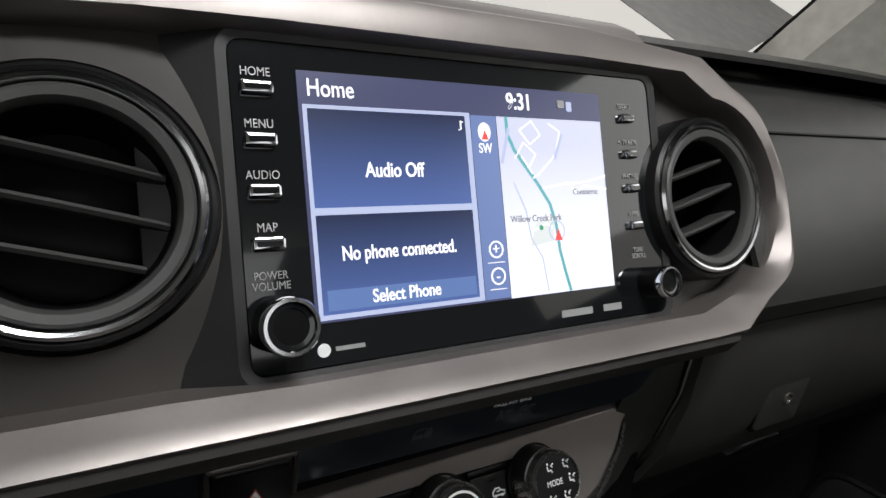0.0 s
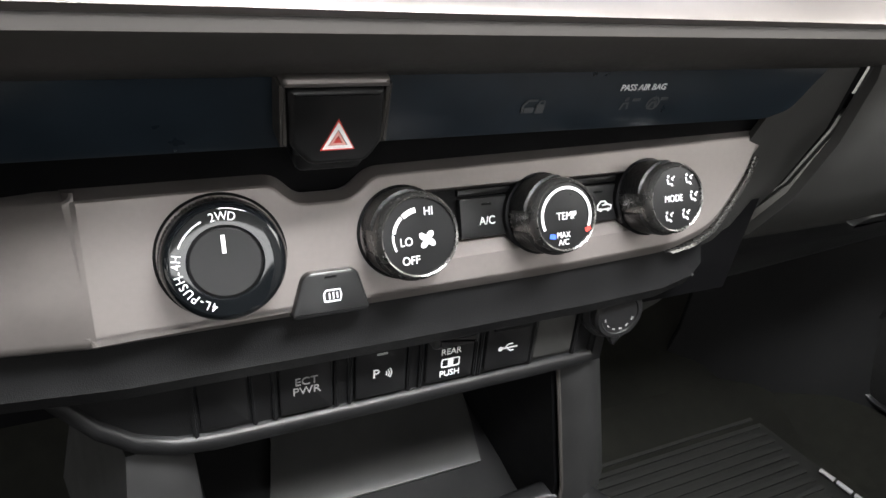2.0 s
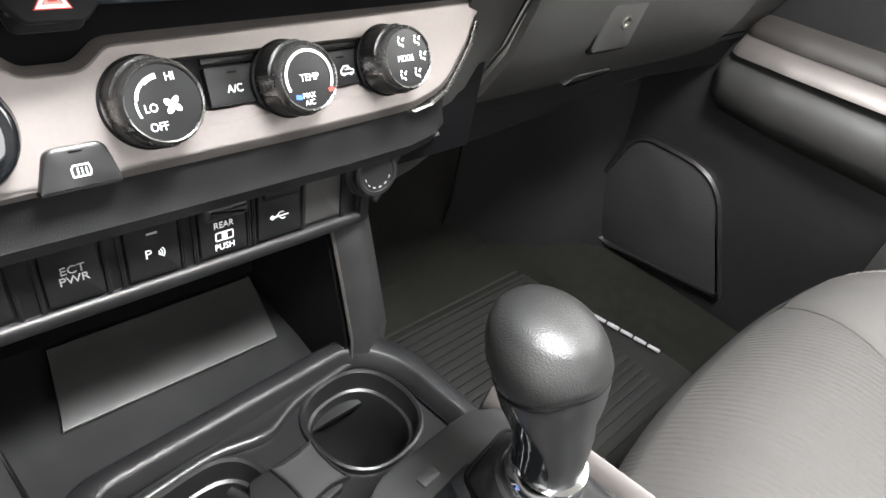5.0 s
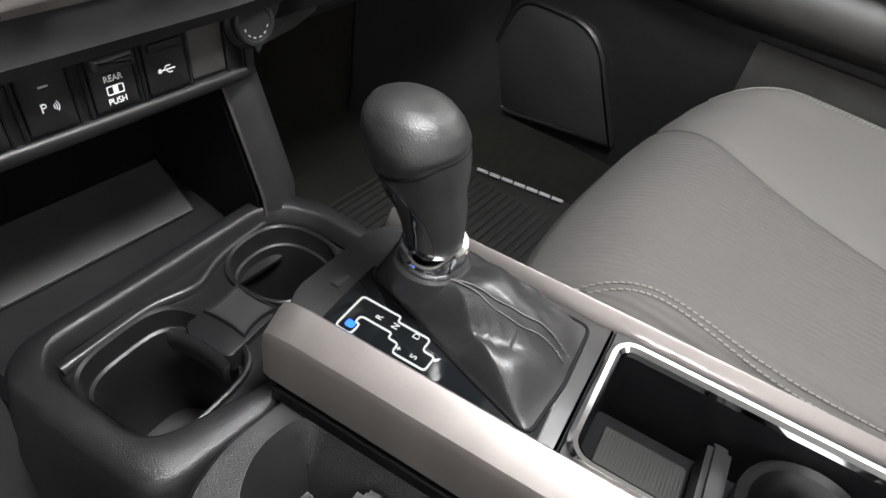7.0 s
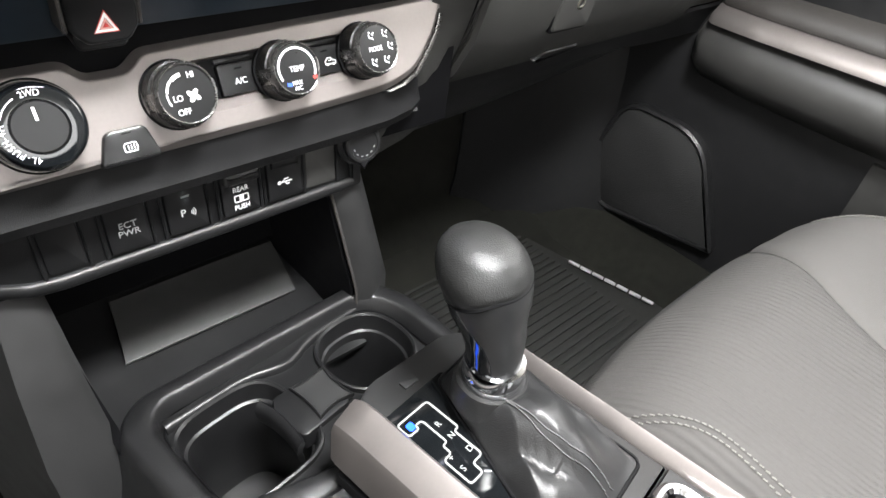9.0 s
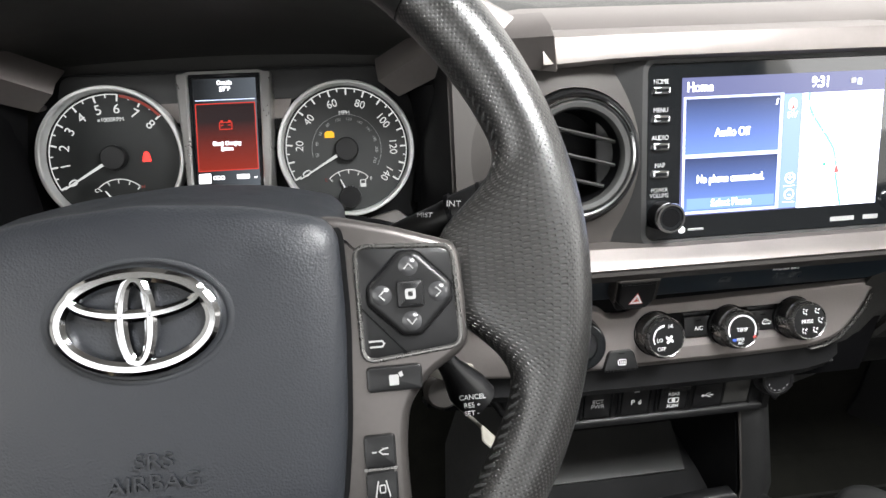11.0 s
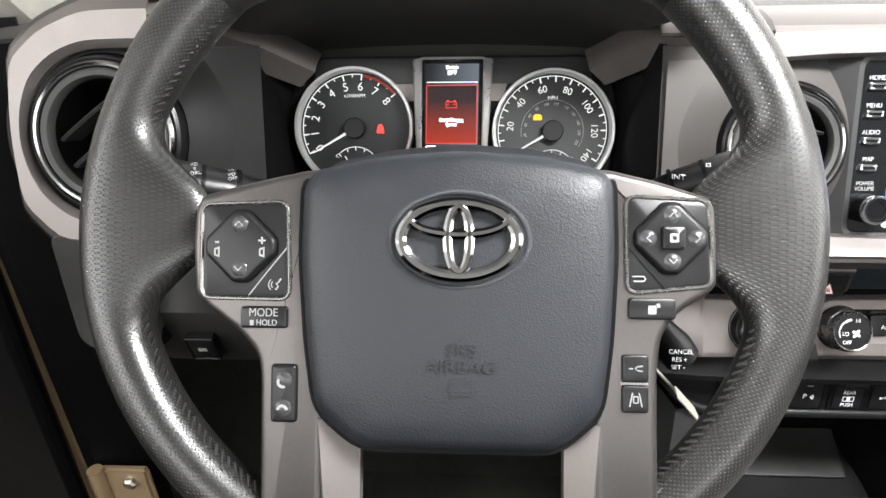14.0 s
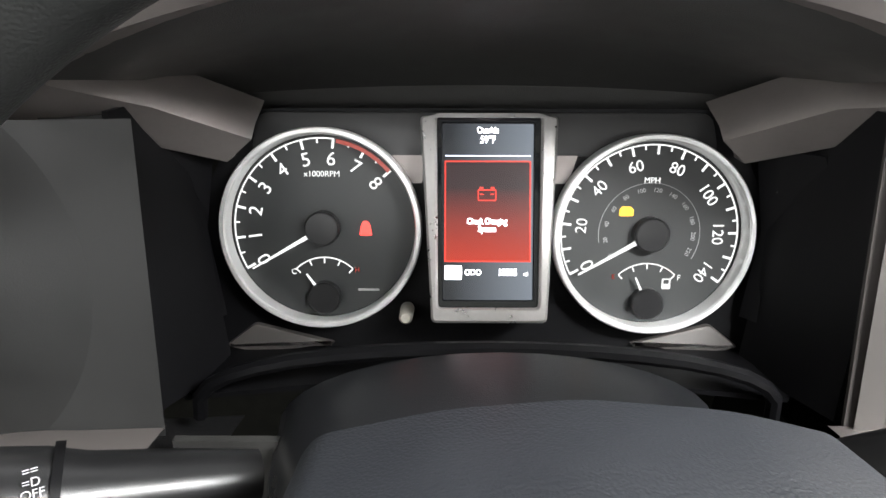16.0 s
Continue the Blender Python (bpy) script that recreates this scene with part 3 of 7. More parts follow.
lit("select_button", -0.0875, -0.042, -0.0150, -0.0335, SELECT, 0.0010)
lit("compass_strip", -0.0100, -0.0455, 0.0045, 0.0425, SLATE)
mp = lit("map", 0.005, -0.0462, 0.0735, 0.0425, MAPW)
text("Home", 0.0105, (-0.0895, 0.0502, 0.0007), TEXTW, disp, wide=0.8, align="LEFT")
text("9:31", 0.0115, (0.0195, 0.0500, 0.0007), TEXTW, disp, wide=0.8, bold=0.00012)
text("Audio Off", 0.0090, (-0.052, 0.016, 0.0011), TEXTW, disp, wide=0.78, bold=0.00012)
text("No phone connected.", 0.0085, (-0.052, -0.019, 0.0011), TEXTW, disp, wide=0.74, bold=0.00012)
text("Select Phone", 0.0080, (-0.051, -0.0378, 0.0014), TEXTW, disp, wide=0.80, bold=0.0001)
text("SW", 0.0068, (-0.003, 0.0265, 0.0009), TEXTW, disp, wide=0.75)
part("compass_disc", slab(ellipse(0, 0, 0.0036, 0.0046, 24), 0, 0.0002), TEXTW, disp, at=Matrix.Translation((-0.003, 0.0345, 0.0009)))
part("compass_needle", slab([(-0.002, 0), (0.002, 0), (0, 0.0045)], 0, 0.0002), MAPRED, disp, at=Matrix.Translation((-0.003, 0.0308, 0.0012)))
for v, s in ((-0.022, "+"), (-0.0348, "-")):
    part("zoom_ring", turned_ring([(0.0042, 0), (0.0042, 0.0002), (0.0034, 0.0002), (0.0034, 0)], 28), TEXTW, disp, at=Matrix.Translation((-0.002, v, 0.0009)))
    text(s, 0.0075, (-0.002, v, 0.0009), TEXTW, disp, name="zoom_sign")
    bar(-0.0025, v - 0.0062, 0.0095, 0.0004, 0.0009, TEXTW, disp, "divider")
for k in range(2):
    part("status_icon", slab(rrect(0, 0, 0.0045 - 0.001 * k, 0.004 + 0.001 * k, 0.0006), 0, 0.0002), DIM if not k else FRAMEW, disp, at=Matrix.Translation((0.0465 + 0.0055 * k, 0.0505 - 0.001 * k, 0.0007)))
part("note_symbol", line_band([(-0.0006, -0.0022), (0.0006, -0.0018), (0.0006, 0.0022), (0.0018, 0.0014)], 0.0006), TEXTW, disp, at=Matrix.Translation((-0.0168, 0.0372, 0.0011)))
MZ = 0.0004


def mapped(pts):
    return [(x - 0.03925, y + 0.00185) for x, y in pts]


part("park_area", slab(mapped([(0.019, -0.022), (0.034, -0.020), (0.036, -0.008), (0.024, -0.010)]), 0, 0.0001), PARK, mp, at=Matrix.Translation((0, 0, MZ)))
part("river", line_band(mapped([(0.0105, 0.0425), (0.0105, 0.034), (0.014, 0.026), (0.020, 0.018), (0.027, 0.009), (0.0335, -0.001), (0.0365, -0.012), (0.0375, -0.025), (0.040, -0.036), (0.0425, -0.046)]), 0.0018, 0.0002), RIVER, mp, at=Matrix.Translation((0, 0, MZ)))
for pts in ([(0.014, 0.022), (0.020, 0.030), (0.027, 0.024), (0.022, 0.017)], [(0.018, 0.036), (0.026, 0.041), (0.031, 0.034), (0.024, 0.029), (0.018, 0.036)], [(0.037, 0.040), (0.044, 0.036), (0.040, 0.024), (0.028, 0.014), (0.024, 0.012)], [(0.018, 0.023), (0.024, 0.0145)], [(0.046, 0.010), (0.052, 0.004), (0.058, 0.008), (0.0735, 0.006)], [(0.030, 0.007), (0.044, 0.009), (0.060, 0.010), (0.0735, 0.013)], [(0.022, -0.014), (0.030, -0.011), (0.034, -0.013)]):
    part("road", line_band(mapped(pts), 0.0009, 0.0002), ROADW, mp, at=Matrix.Translation((0, 0, MZ)))
part("road", line_band(mapped([(0.012, 0.010), (0.018, -0.004), (0.020, -0.018), (0.026, -0.028), (0.028, -0.045)]), 0.0006, 0.0002), FRAMEW, mp, at=Matrix.Translation((0, 0, MZ)))
text("Willow Creek Park", 0.0048, (0.024 - 0.03925, -0.0063, 0.0008), MAPTX, mp, wide=0.85)
text("Commerce", 0.0044, (0.058 - 0.03925, 0.0065, 0.0008), MAPTX, mp, wide=0.85)
for x, y, w, r in ((0.0085, 0.030, 0.018, 72), (0.042, 0.030, 0.014, 65)):
    bar(x - 0.03925, y, w, 0.0016, 0.0006, FRAMEW, mp, "street_name", r)
part("tree_symbol", lathe([(0.0013, 0), (0.0013, 0.0002)], 12), MAPGREEN, mp, at=Matrix.Translation((0.0265 - 0.03925, -0.011, 0.0006)))
part("position_ring", turned_ring([(0.0052, 0), (0.0052, 0.0002), (0.0046, 0.0002), (0.0046, 0)], 32), FRAMEW, mp, at=Matrix.Translation((0.0365 - 0.03925, -0.013, 0.0006)))
part("position_arrow", slab([(-0.0024, -0.002), (0.0024, -0.002), (0, 0.0042)], 0, 0.0002), MAPRED, mp, at=Matrix.Translation((0.0370 - 0.03925, -0.016, 0.0009)))

for side, u, names, vs in ((-1, -0.1095, ("HOME", "MENU", "AUDIO", "MAP"), (0.049, 0.0282, 0.0078, -0.013)), (1, 0.0935, ("SEEK >", "< TRACK", "PHONE", "APPS"), (0.045, 0.025, 0.006, -0.0148))):
    for s, v in zip(names, vs):
        key = part("button", slab(rrect(0, 0, 0.0128 if side < 0 else 0.0095, 0.0058 if side < 0 else 0.0048, 0.0014), -0.001, 0.0032, 0.0010), CHROME, unit, "bright chrome bar button", at=Matrix.Translation((u, v, 0)))
        part("button_face", slab(rrect(0, 0, 0.0100 if side < 0 else 0.007, 0.0022, 0.0008), 0.0030, 0.0035), GLOSS, key)
        text(s, 0.0050 if side < 0 else 0.0042, (u, v + 0.0065, 0.0003), DIM if side > 0 else MID, unit, wide=0.85)
text("POWER\nVOLUME", 0.0046, (-0.1095, -0.0275, 0.0003), DIM, unit, wide=0.85)
text("TUNE\nSCROLL", 0.0038, (0.0945, -0.0300, 0.0003), DIM, unit, wide=0.8)
for u, v, r, name in ((-0.1072, -0.0450, 0.0112, "volume_knob"), (0.1000, -0.0470, 0.0085, "tune_knob")):
    kb = part(name, lathe([(r * 1.02, 0), (r * 1.0, 0.012), (r * 0.97, 0.0145)], 40), BLACK, unit, "black knob with chrome ring", at=Matrix.Translation((u, v, 0)))
    part("ring", turned_ring([(r * 1.03, 0.0125), (r * 1.03, 0.0150), (r * 0.96, 0.0165), (r * 0.84, 0.0165), (r * 0.80, 0.0150)], 48), CHROME, kb)
    part("cap", lathe([(r * 0.81, 0.0140), (r * 0.79, 0.0152), (r * 0.62, 0.0150), (r * 0.60, 0.0140), (r * 0.2, 0.0138)], 36), GLOSS, kb)
for u, w, h in ((0.046, 0.021, 0.0036), (0.071, 0.013, 0.0036), (-0.079, 0.013, 0.0018)):
    bar(u, -0.0575, w, h, 0.0002, DIM, unit, "maker_mark")
part("maker_mark", lathe([(0.0028, 0), (0.0028, 0.0003)], 24), WHITE, unit, at=Matrix.Translation((-0.0905, -0.0575, 0.0001)))


# ---- round air vents ----
def air_vent(m, label, slats=3, twist=0.0, group="round air vents"):
    v = thing("air_vent", label, "air vent", m, group)
    part("collar", turned_ring([(0.0622, -0.022), (0.0616, -0.006), (0.0602, 0.0015), (0.0580, 0.0035), (0.0562, 0.0015), (0.0562, -0.02)], 72), SWITCH, v)
    part("chrome_ring", turned_ring([(0.0566, 0.001), (0.0562, 0.0042), (0.0546, 0.0060), (0.0528, 0.0054), (0.0518, 0.0030), (0.0516, -0.001)], 72), SMOKE, v, "smoked chrome ring")
    part("barrel", turned_ring([(0.0516, 0.0010), (0.0510, 0.0032), (0.0494, 0.0044), (0.0456, 0.0036), (0.0440, 0.0012), (0.0436, -0.004), (0.0516, -0.006)], 64), VENTGREY, v, "matt grey barrel ring")
    part("bore", turned_ring([(0.0437, -0.003), (0.0428, -0.012), (0.0418, -0.055), (0.0500, -0.055), (0.0500, -0.006)], 64), BLACK, v)
    part("throat", lathe([(0.0417, -0.054), (0.0, -0.052)], 40), BLACK, v)
    for k in range(slats):
        y = (k - (slats - 1) / 2) * 0.0215
        half = math.sqrt(max(1e-5, 0.0418 ** 2 - y * y))
        rows = []
        for j in range(13):
            x = -half + 2 * half * j / 12
            bow = 0.004 * (1 - (x / 0.042) ** 2)
            rows.append([(x, y + dy, w + bow) for dy, w in ((0.0008, -0.034), (0.0024, -0.016), (0.0022, -0.0095), (0.0006, -0.0078), (-0.0012, -0.0095), (-0.0008, -0.020), (-0.0006, -0.034))])
        part("slat", loft(rows, close=True), VENTGREY, v, at=pose(0, 0, 0, 0, 0, twist))
    return v


air_vent(S @ Matrix.Translation((VL[0], VL[1], -0.002)) @ Matrix.Scale(0.79, 4), "round dash air vent with chrome ring beside the screen", twist=-15)
air_vent(S @ Matrix.Translation((VR[0], VR[1], -0.002)) @ Matrix.Scale(0.79, 4), "round dash air vent with chrome ring beside the screen", twist=14)
air_vent(tilted((-0.513, 0.222, 0.650), 18), "round dash air vent near the driver door, slats turned", twist=36)
air_vent(tilted((0.845, 0.285, 0.625), 18), "round dash air vent near the passenger door")

# ---- climate panel ----
P = tilted((0.15, 0.249, 0.455), 25)
clim = thing("climate_panel", "satin silver climate panel with three dials and a drive selector", "control panel", P)
plate = rounded([(-0.172, -0.0262), (0.027, -0.0258), (0.105, -0.0238), (0.1345, -0.0160), (0.1600, 0.0095), (0.1765, 0.0385), (0.0640, 0.0358), (-0.0300, 0.0338), (-0.0585, 0.0332), (-0.0690, 0.0243), (-0.0890, 0.0243), (-0.0975, 0.0330), (-0.172, 0.0328)], [0.001, 0.01, 0.012, 0.012, 0.012, 0.003, 0.01, 0.01, 0.005, 0.004, 0.004, 0.005, 0.001], 4)


def plate_with_trough(outline):
    """The faceplate with a chamfered edge and a sunk slot that links the three dials."""
    bm = bmesh.new()
    rings = [[bm.verts.new((x, y, w)) for x, y in (inset(outline, d) if d else outline)] for d, w in ((0, -0.02), (0, -0.0046), (0.0006, -0.0038), (0.0042, -0.0004), (0.0052, 0.0))]
    bridge(bm, rings)
    slot = [rounded([(-0.050, b), (0.094, b + 0.002), (0.094, t), (-0.050, t)], 0.002, 2) for b, t in ((-0.0110, 0.0212), (-0.0106, 0.0208), (-0.0046, 0.0196), (-0.0040, 0.0194))]
    walls = [[bm.verts.new((x, y, w)) for x, y in q] for q, w in zip(slot, (0.0, -0.0004, -0.0058, -0.0080))]
    bridge(bm, walls)
    bm.edges.ensure_lookup_table()
    rim = [bm.edges.get((r[i], r[(i + 1) % len(r)])) for r in (rings[-1], walls[0]) for i in range(len(r))]
    bmesh.ops.triangle_fill(bm, use_beauty=True, edges=rim)
    return bm


part("faceplate", plate_with_trough(plate), SATIN, clim, "satin silver faceplate", sharp=10)
part("end_strip", sheet([[(u, v, -0.016), (u, v, -0.003), (u + 0.0025, v - 0.0012, -0.0028), (u + 0.0036, v - 0.0018, -0.0050)] for u, v in ((0.105, -0.0242), (0.1200, -0.0222), (0.1350, -0.0162), (0.1480, -0.0040), (0.1610, 0.0100), (0.1700, 0.0255), (0.1768, 0.0385))], 0.0008), DIALRIM, clim, "bright edge of the faceplate", sharp=70)
rows = []
for k in range(11):
    t = k / 10
    u, d = -0.1665 - 0.080 * t, 0.0002 - 0.009 * t
    rows.append([(u, -0.0262 + 0.004 * t, -0.02 + d), (u, -0.0262 + 0.004 * t, -0.004 + d), (u, -0.0250 + 0.004 * t, -0.0012 + d), (u, -0.0222 + 0.004 * t, d), (u, 0.0282, d), (u, 0.0288, -0.0004 + d), (u, 0.0325, -0.0042 + d), (u, 0.0328, -0.02 + d)])
part("faceplate_end", loft(rows), SATIN, clim, "satin silver end of the faceplate", sharp=60)
part("trough_floor", slab(rounded([(-0.049, -0.0045), (0.093, -0.0025), (0.093, 0.0198), (-0.049, 0.0198)], 0.002), -0.012, -0.0068), BLACK, clim)
for u, w, name in ((-0.0027, 0.0285, "ac_button"), (0.0600, 0.0300, "recirculation_button")):
    b = part(name, slab(rrect(u, 0.0060 + 0.008 * (u + 0.0027) * 0.5, w, 0.0186, 0.0012), -0.008, -0.0026, 0.0010), SWITCH, clim)
    part("indicator", slab(rrect(u - 0.001, 0.0120, 0.005, 0.0010, 0.0004), -0.0030, -0.0022), BLACK, b)
    part("seam", slab(rrect(u, 0.0178, w, 0.0030, 0.0006), -0.008, -0.0040, 0.0006), SWITCH, b)
text("A/C", 0.0054, (-0.0035, 0.0042, -0.0024), WHITE, clim, wide=0.92)
part("car_symbol", line_band([(-0.0040, -0.0010), (0.0040, -0.0010), (0.0042, 0.0008), (0.0018, 0.0014), (0.0006, 0.0030), (-0.0020, 0.0030), (-0.0040, 0.0010), (-0.0040, -0.0010)], 0.0008), WHITE, clim, at=Matrix.Translation((0.0625, 0.0040, -0.0024)))
for e in (-1, 1):
    part("car_symbol", slab(ellipse(e * 0.0023, -0.0012, 0.0009, 0.0009, 10), 0, 0.0003), WHITE, clim, at=Matrix.Translation((0.0625, 0.0040, -0.0024)))
part("car_symbol", line_band([(-0.0014, 0.0012), (0.0010, 0.0012), (0.0002, 0.0020)], 0.0006), WHITE, clim, at=Matrix.Translation((0.0625, 0.0040, -0.0024)))


def dial(u, v, r, tall, knurl):
    # Wide black collar paints the shadow ring round the dial onto the plate.
    d = part("dial", lathe([(r * 1.20, -0.006), (r * 1.20, 0.0027), (r * 1.12, 0.0029), (r * 1.08, 0.0010)], 56), BLACK, clim, "black rotary dial with a satin edge", at=Matrix.Translation((u, v, -0.0025)))
    part("grip", lathe([(r * 1.07, 0.002), (r * 1.06, tall - 0.005), (r * 1.03, tall - 0.0015)], 72), DIALRIM, d, "smooth satin grip body")
    if knurl:
        for k in range(3):
            a = radians(65 + 120 * k)
            rows = []
            for j in range(15):
                q = a + radians(60 - 44 + 88 * j / 14)
                e = 0.0004 if j in (0, 14) else 0.0011
                rows.append([((r * 1.062 + h) * math.cos(q), (r * 1.062 + h) * math.sin(q), w) for h, w in ((-0.001, 0.0030), (e, 0.0036), (e, 0.0100), (e, tall - 0.0062), (-0.001, tall - 0.0052))])
            part("grip_pad", sheet(rows, 0.0008), GRIPM, d, "pebbled rubber grip")
    return d


for u, v, r in ((-0.0460, 0.0040, 0.0170), (0.0240, 0.0050, 0.0162), (0.0880, 0.0070, 0.0165)):
    d = dial(u, v, r, 0.0225, True)
    part("edge_ring", turned_ring([(r * 1.065, 0.0170), (r * 1.065, 0.0200), (r * 1.03, 0.0222), (r * 0.965, 0.0240), (r * 0.925, 0.0236), (r * 0.92, 0.0195)], 64), DIALRIM, d, "dark satin edge ring")
    fc = part("face", lathe([(r * 0.92, 0.020), (r * 0.92, 0.0228), (r * 0.5, 0.0232)], 48), SWITCH, d)
    Z = 0.0233
    if u < 0:
        for a0, a1, w in ((172, 205, 0.05), (132, 169, 0.08), (97, 129, 0.12)):
            part("fan_arc", arc_band(r * 0.70 - r * w, r * 0.70, a0, a1, 10), WHITE, fc, at=Matrix.Translation((0, 0, Z)))
        text("HI", 0.0048, (0.0042, 0.0098, Z), WHITE, fc, wide=0.9)
        text("LO", 0.0048, (-0.0060, -0.0018, Z), WHITE, fc, wide=0.9)
        text("OFF", 0.0048, (-0.0045, -0.0095, Z), WHITE, fc, wide=0.9)
        for k in range(4):
            part("fan_blade", slab(ellipse(0.0021, 0.0004, 0.0020, 0.0013, 14), 0, 0.0002), WHITE, fc, at=Matrix.Translation((0.0030, -0.0015, Z)) @ pose(0, 0, 0, 0, 0, 45 + 90 * k))
    elif u < 0.05:
        part("heat_arc", arc_band(r * 0.74, r * 0.82, -25, 205, 32), WHITE, fc, at=Matrix.Translation((0, 0, Z)))
        text("TEMP", 0.0048, (0, 0.0000, Z), WHITE, fc, wide=0.9)
        text("MAX\nA/C", 0.0037, (-0.0018, -0.0100, Z), WHITE, fc, wide=0.9)
        bar(0.0112, -0.0068, 0.0030, 0.0020, Z, REDP, fc, "hot_mark", 25)
        bar(-0.0075, -0.0085, 0.0032, 0.0022, Z, BLUEP, fc, "cold_mark", -10)
    else:
        text("MODE", 0.0046, (-0.0022, 0, Z), WHITE, fc, wide=0.86)
        for a, b in ((-0.004, 0.0085), (0.0075, 0.0085), (0.0105, 0.0), (0.0055, -0.0085), (-0.0050, -0.0088)):
            part("airflow_symbol", line_band([(-0.0022, 0.0012), (-0.0016, -0.0012), (0.0004, -0.0012), (0.0010, -0.0024)], 0.0008), WHITE, fc, at=Matrix.Translation((a, b, Z)))
            part("airflow_symbol", slab(ellipse(-0.0016, 0.0024, 0.0007, 0.0007, 10), 0, 0.0002), WHITE, fc, at=Matrix.Translation((a, b, Z)))
            part("airflow_symbol", line_band([(0.0022, 0.0022), (0.0004, 0.0012), (0.0014, 0.0004)], 0.0007), WHITE, fc, at=Matrix.Translation((a, b, Z)))

# drive selector
d = part("drive_selector", lathe([(0.0246, -0.004), (0.0246, 0.0017), (0.0236, 0.0019), (0.0228, 0.0)], 64), BLACK, clim, "gloss black four-wheel-drive selector knob", at=Matrix.Translation((-0.1200, 0.0030, -0.0015)))
part("grip", lathe([(0.0226, -0.002), (0.0223, 0.0105), (0.0216, 0.0120)], 360, wave=lambda t, w: 0.0004 * math.cos(90 * t)), SWITCH, d, "ribbed grip")
part("gloss_ring", turned_ring([(0.0216, 0.0110), (0.0222, 0.0135), (0.0222, 0.0155), (0.0214, 0.0182), (0.0200, 0.0197), (0.0190, 0.0200), (0.0136, 0.0200), (0.0132, 0.0195), (0.0132, 0.0130)], 72), GLOSS, d, "gloss black ring with white legend")
part("centre_cap", lathe([(0.0131, 0.014), (0.0131, 0.0188), (0.0122, 0.0194), (0.0040, 0.0190)], 40), SWITCH, d)
bar(-0.0002, 0.0066, 0.0014, 0.0066, 0.0194, WHITE, d, "pointer")
for s, a in list(zip("2WD", (101, 90, 78))) + list(zip("4L-PUSH-4H", (250, 241, 233, 225, 215, 205, 195, 187, 179, 169))):
    t = radians(a)
    text(s, 0.0045, (0.0166 * math.cos(t), 0.0166 * math.sin(t), 0.0201), WHITE, d, spin=a - 90, wide=0.92)
part("legend_arc", arc_band(0.0164, 0.0170, 114, 156, 14), WHITE, d, at=Matrix.Translation((0, 0, 0.0200)))
# mirror heater button
b = part("mirror_heat_button", slab(rounded([(-0.0975, -0.0262), (-0.0640, -0.0262), (-0.0680, -0.0095), (-0.0710, -0.0075), (-0.0885, -0.0075), (-0.0915, -0.0095)], 0.003), -0.004, 0.0045, 0.0018), SWITCH, clim)
part("mirror_symbol", line_band([(-0.0038, -0.0022), (0.0026, -0.0022), (0.0032, 0.0), (0.0028, 0.0024), (-0.0030, 0.0024), (-0.0040, 0.0010), (-0.0038, -0.0022)], 0.0007), WHITE, b, at=Matrix.Translation((-0.0795, -0.0180, 0.0046)))
for k in range(3):
    bar(-0.0812 + 0.0016 * k, -0.0180, 0.0006, 0.0026, 0.0046, WHITE, b, "heat_line")
bar(-0.0802, -0.0100, 0.005, 0.0009, 0.0046, BLACK, b, "indicator")

# hazard button
haz = thing("hazard_button", "black hazard warning button with a white and red triangle", "button", tilted((0.0690, 0.2380, 0.5190), -6))
part("button", slab(rounded([(0.0155, 0.0126), (-0.0168, 0.0126), (-0.0164, -0.0080), (-0.0095, -0.0158), (0.0105, -0.0156), (0.0158, -0.0080)], 0.0025), -0.015, 0.0100, 0.0026, 4), SWITCH, haz)
part("chin", slab(rounded([(-0.0150, -0.0120), (-0.0130, -0.0212), (0.0100, -0.0212), (0.0135, -0.0120)], 0.003), -0.015, 0.0045, 0.0020, 3), SWITCH, haz)
part("top_lip", slab(rounded([(-0.0192, 0.0128), (0.0168, 0.0128), (0.0162, 0.0168), (-0.0186, 0.0168)], 0.0018), -0.012, 0.0112, 0.0020, 3), SATIN, haz, "silver edge")
for e in (-1, 1):
    part("cheek", slab(rounded([(-0.0006 + e * 0.0166, 0.0132), (-0.0006 + e * 0.0190, 0.0132), (-0.0006 + e * 0.0186, -0.0090), (-0.0006 + e * 0.0160, -0.0090)][::-e], 0.0008), -0.012, 0.0080, 0.0010), SATIN_DARK, haz)
part("triangle", hoop([(-0.0060, -0.0056), (0.0060, -0.0056), (0, 0.0058)], [(-0.0054, -0.0052), (0.0054, -0.0052), (0, 0.0048)], 0, 0.0003), REDP, haz, at=Matrix.Translation((-0.0003, -0.0040, 0.0100)))
part("triangle", hoop([(-0.0054, -0.0052), (0.0054, -0.0052), (0, 0.0049)], [(-0.0034, -0.0040), (0.0034, -0.0040), (0, 0.0020)], 0, 0.0003), WHITE, haz, at=Matrix.Translation((-0.0003, -0.0040, 0.0100)))
part("triangle", hoop([(-0.0030, -0.0038), (0.0030, -0.0038), (0, 0.0016)], [(-0.0017, -0.0031), (0.0017, -0.0031), (0, -0.0002)], 0, 0.0003), HAZ, haz, at=Matrix.Translation((-0.0003, -0.0040, 0.0100)))
part("triangle", slab([(-0.0014, -0.0029), (0.0014, -0.0029), (0, -0.0006)], 0, 0.0003), REDP, haz, at=Matrix.Translation((-0.0003, -0.0040, 0.0100)))

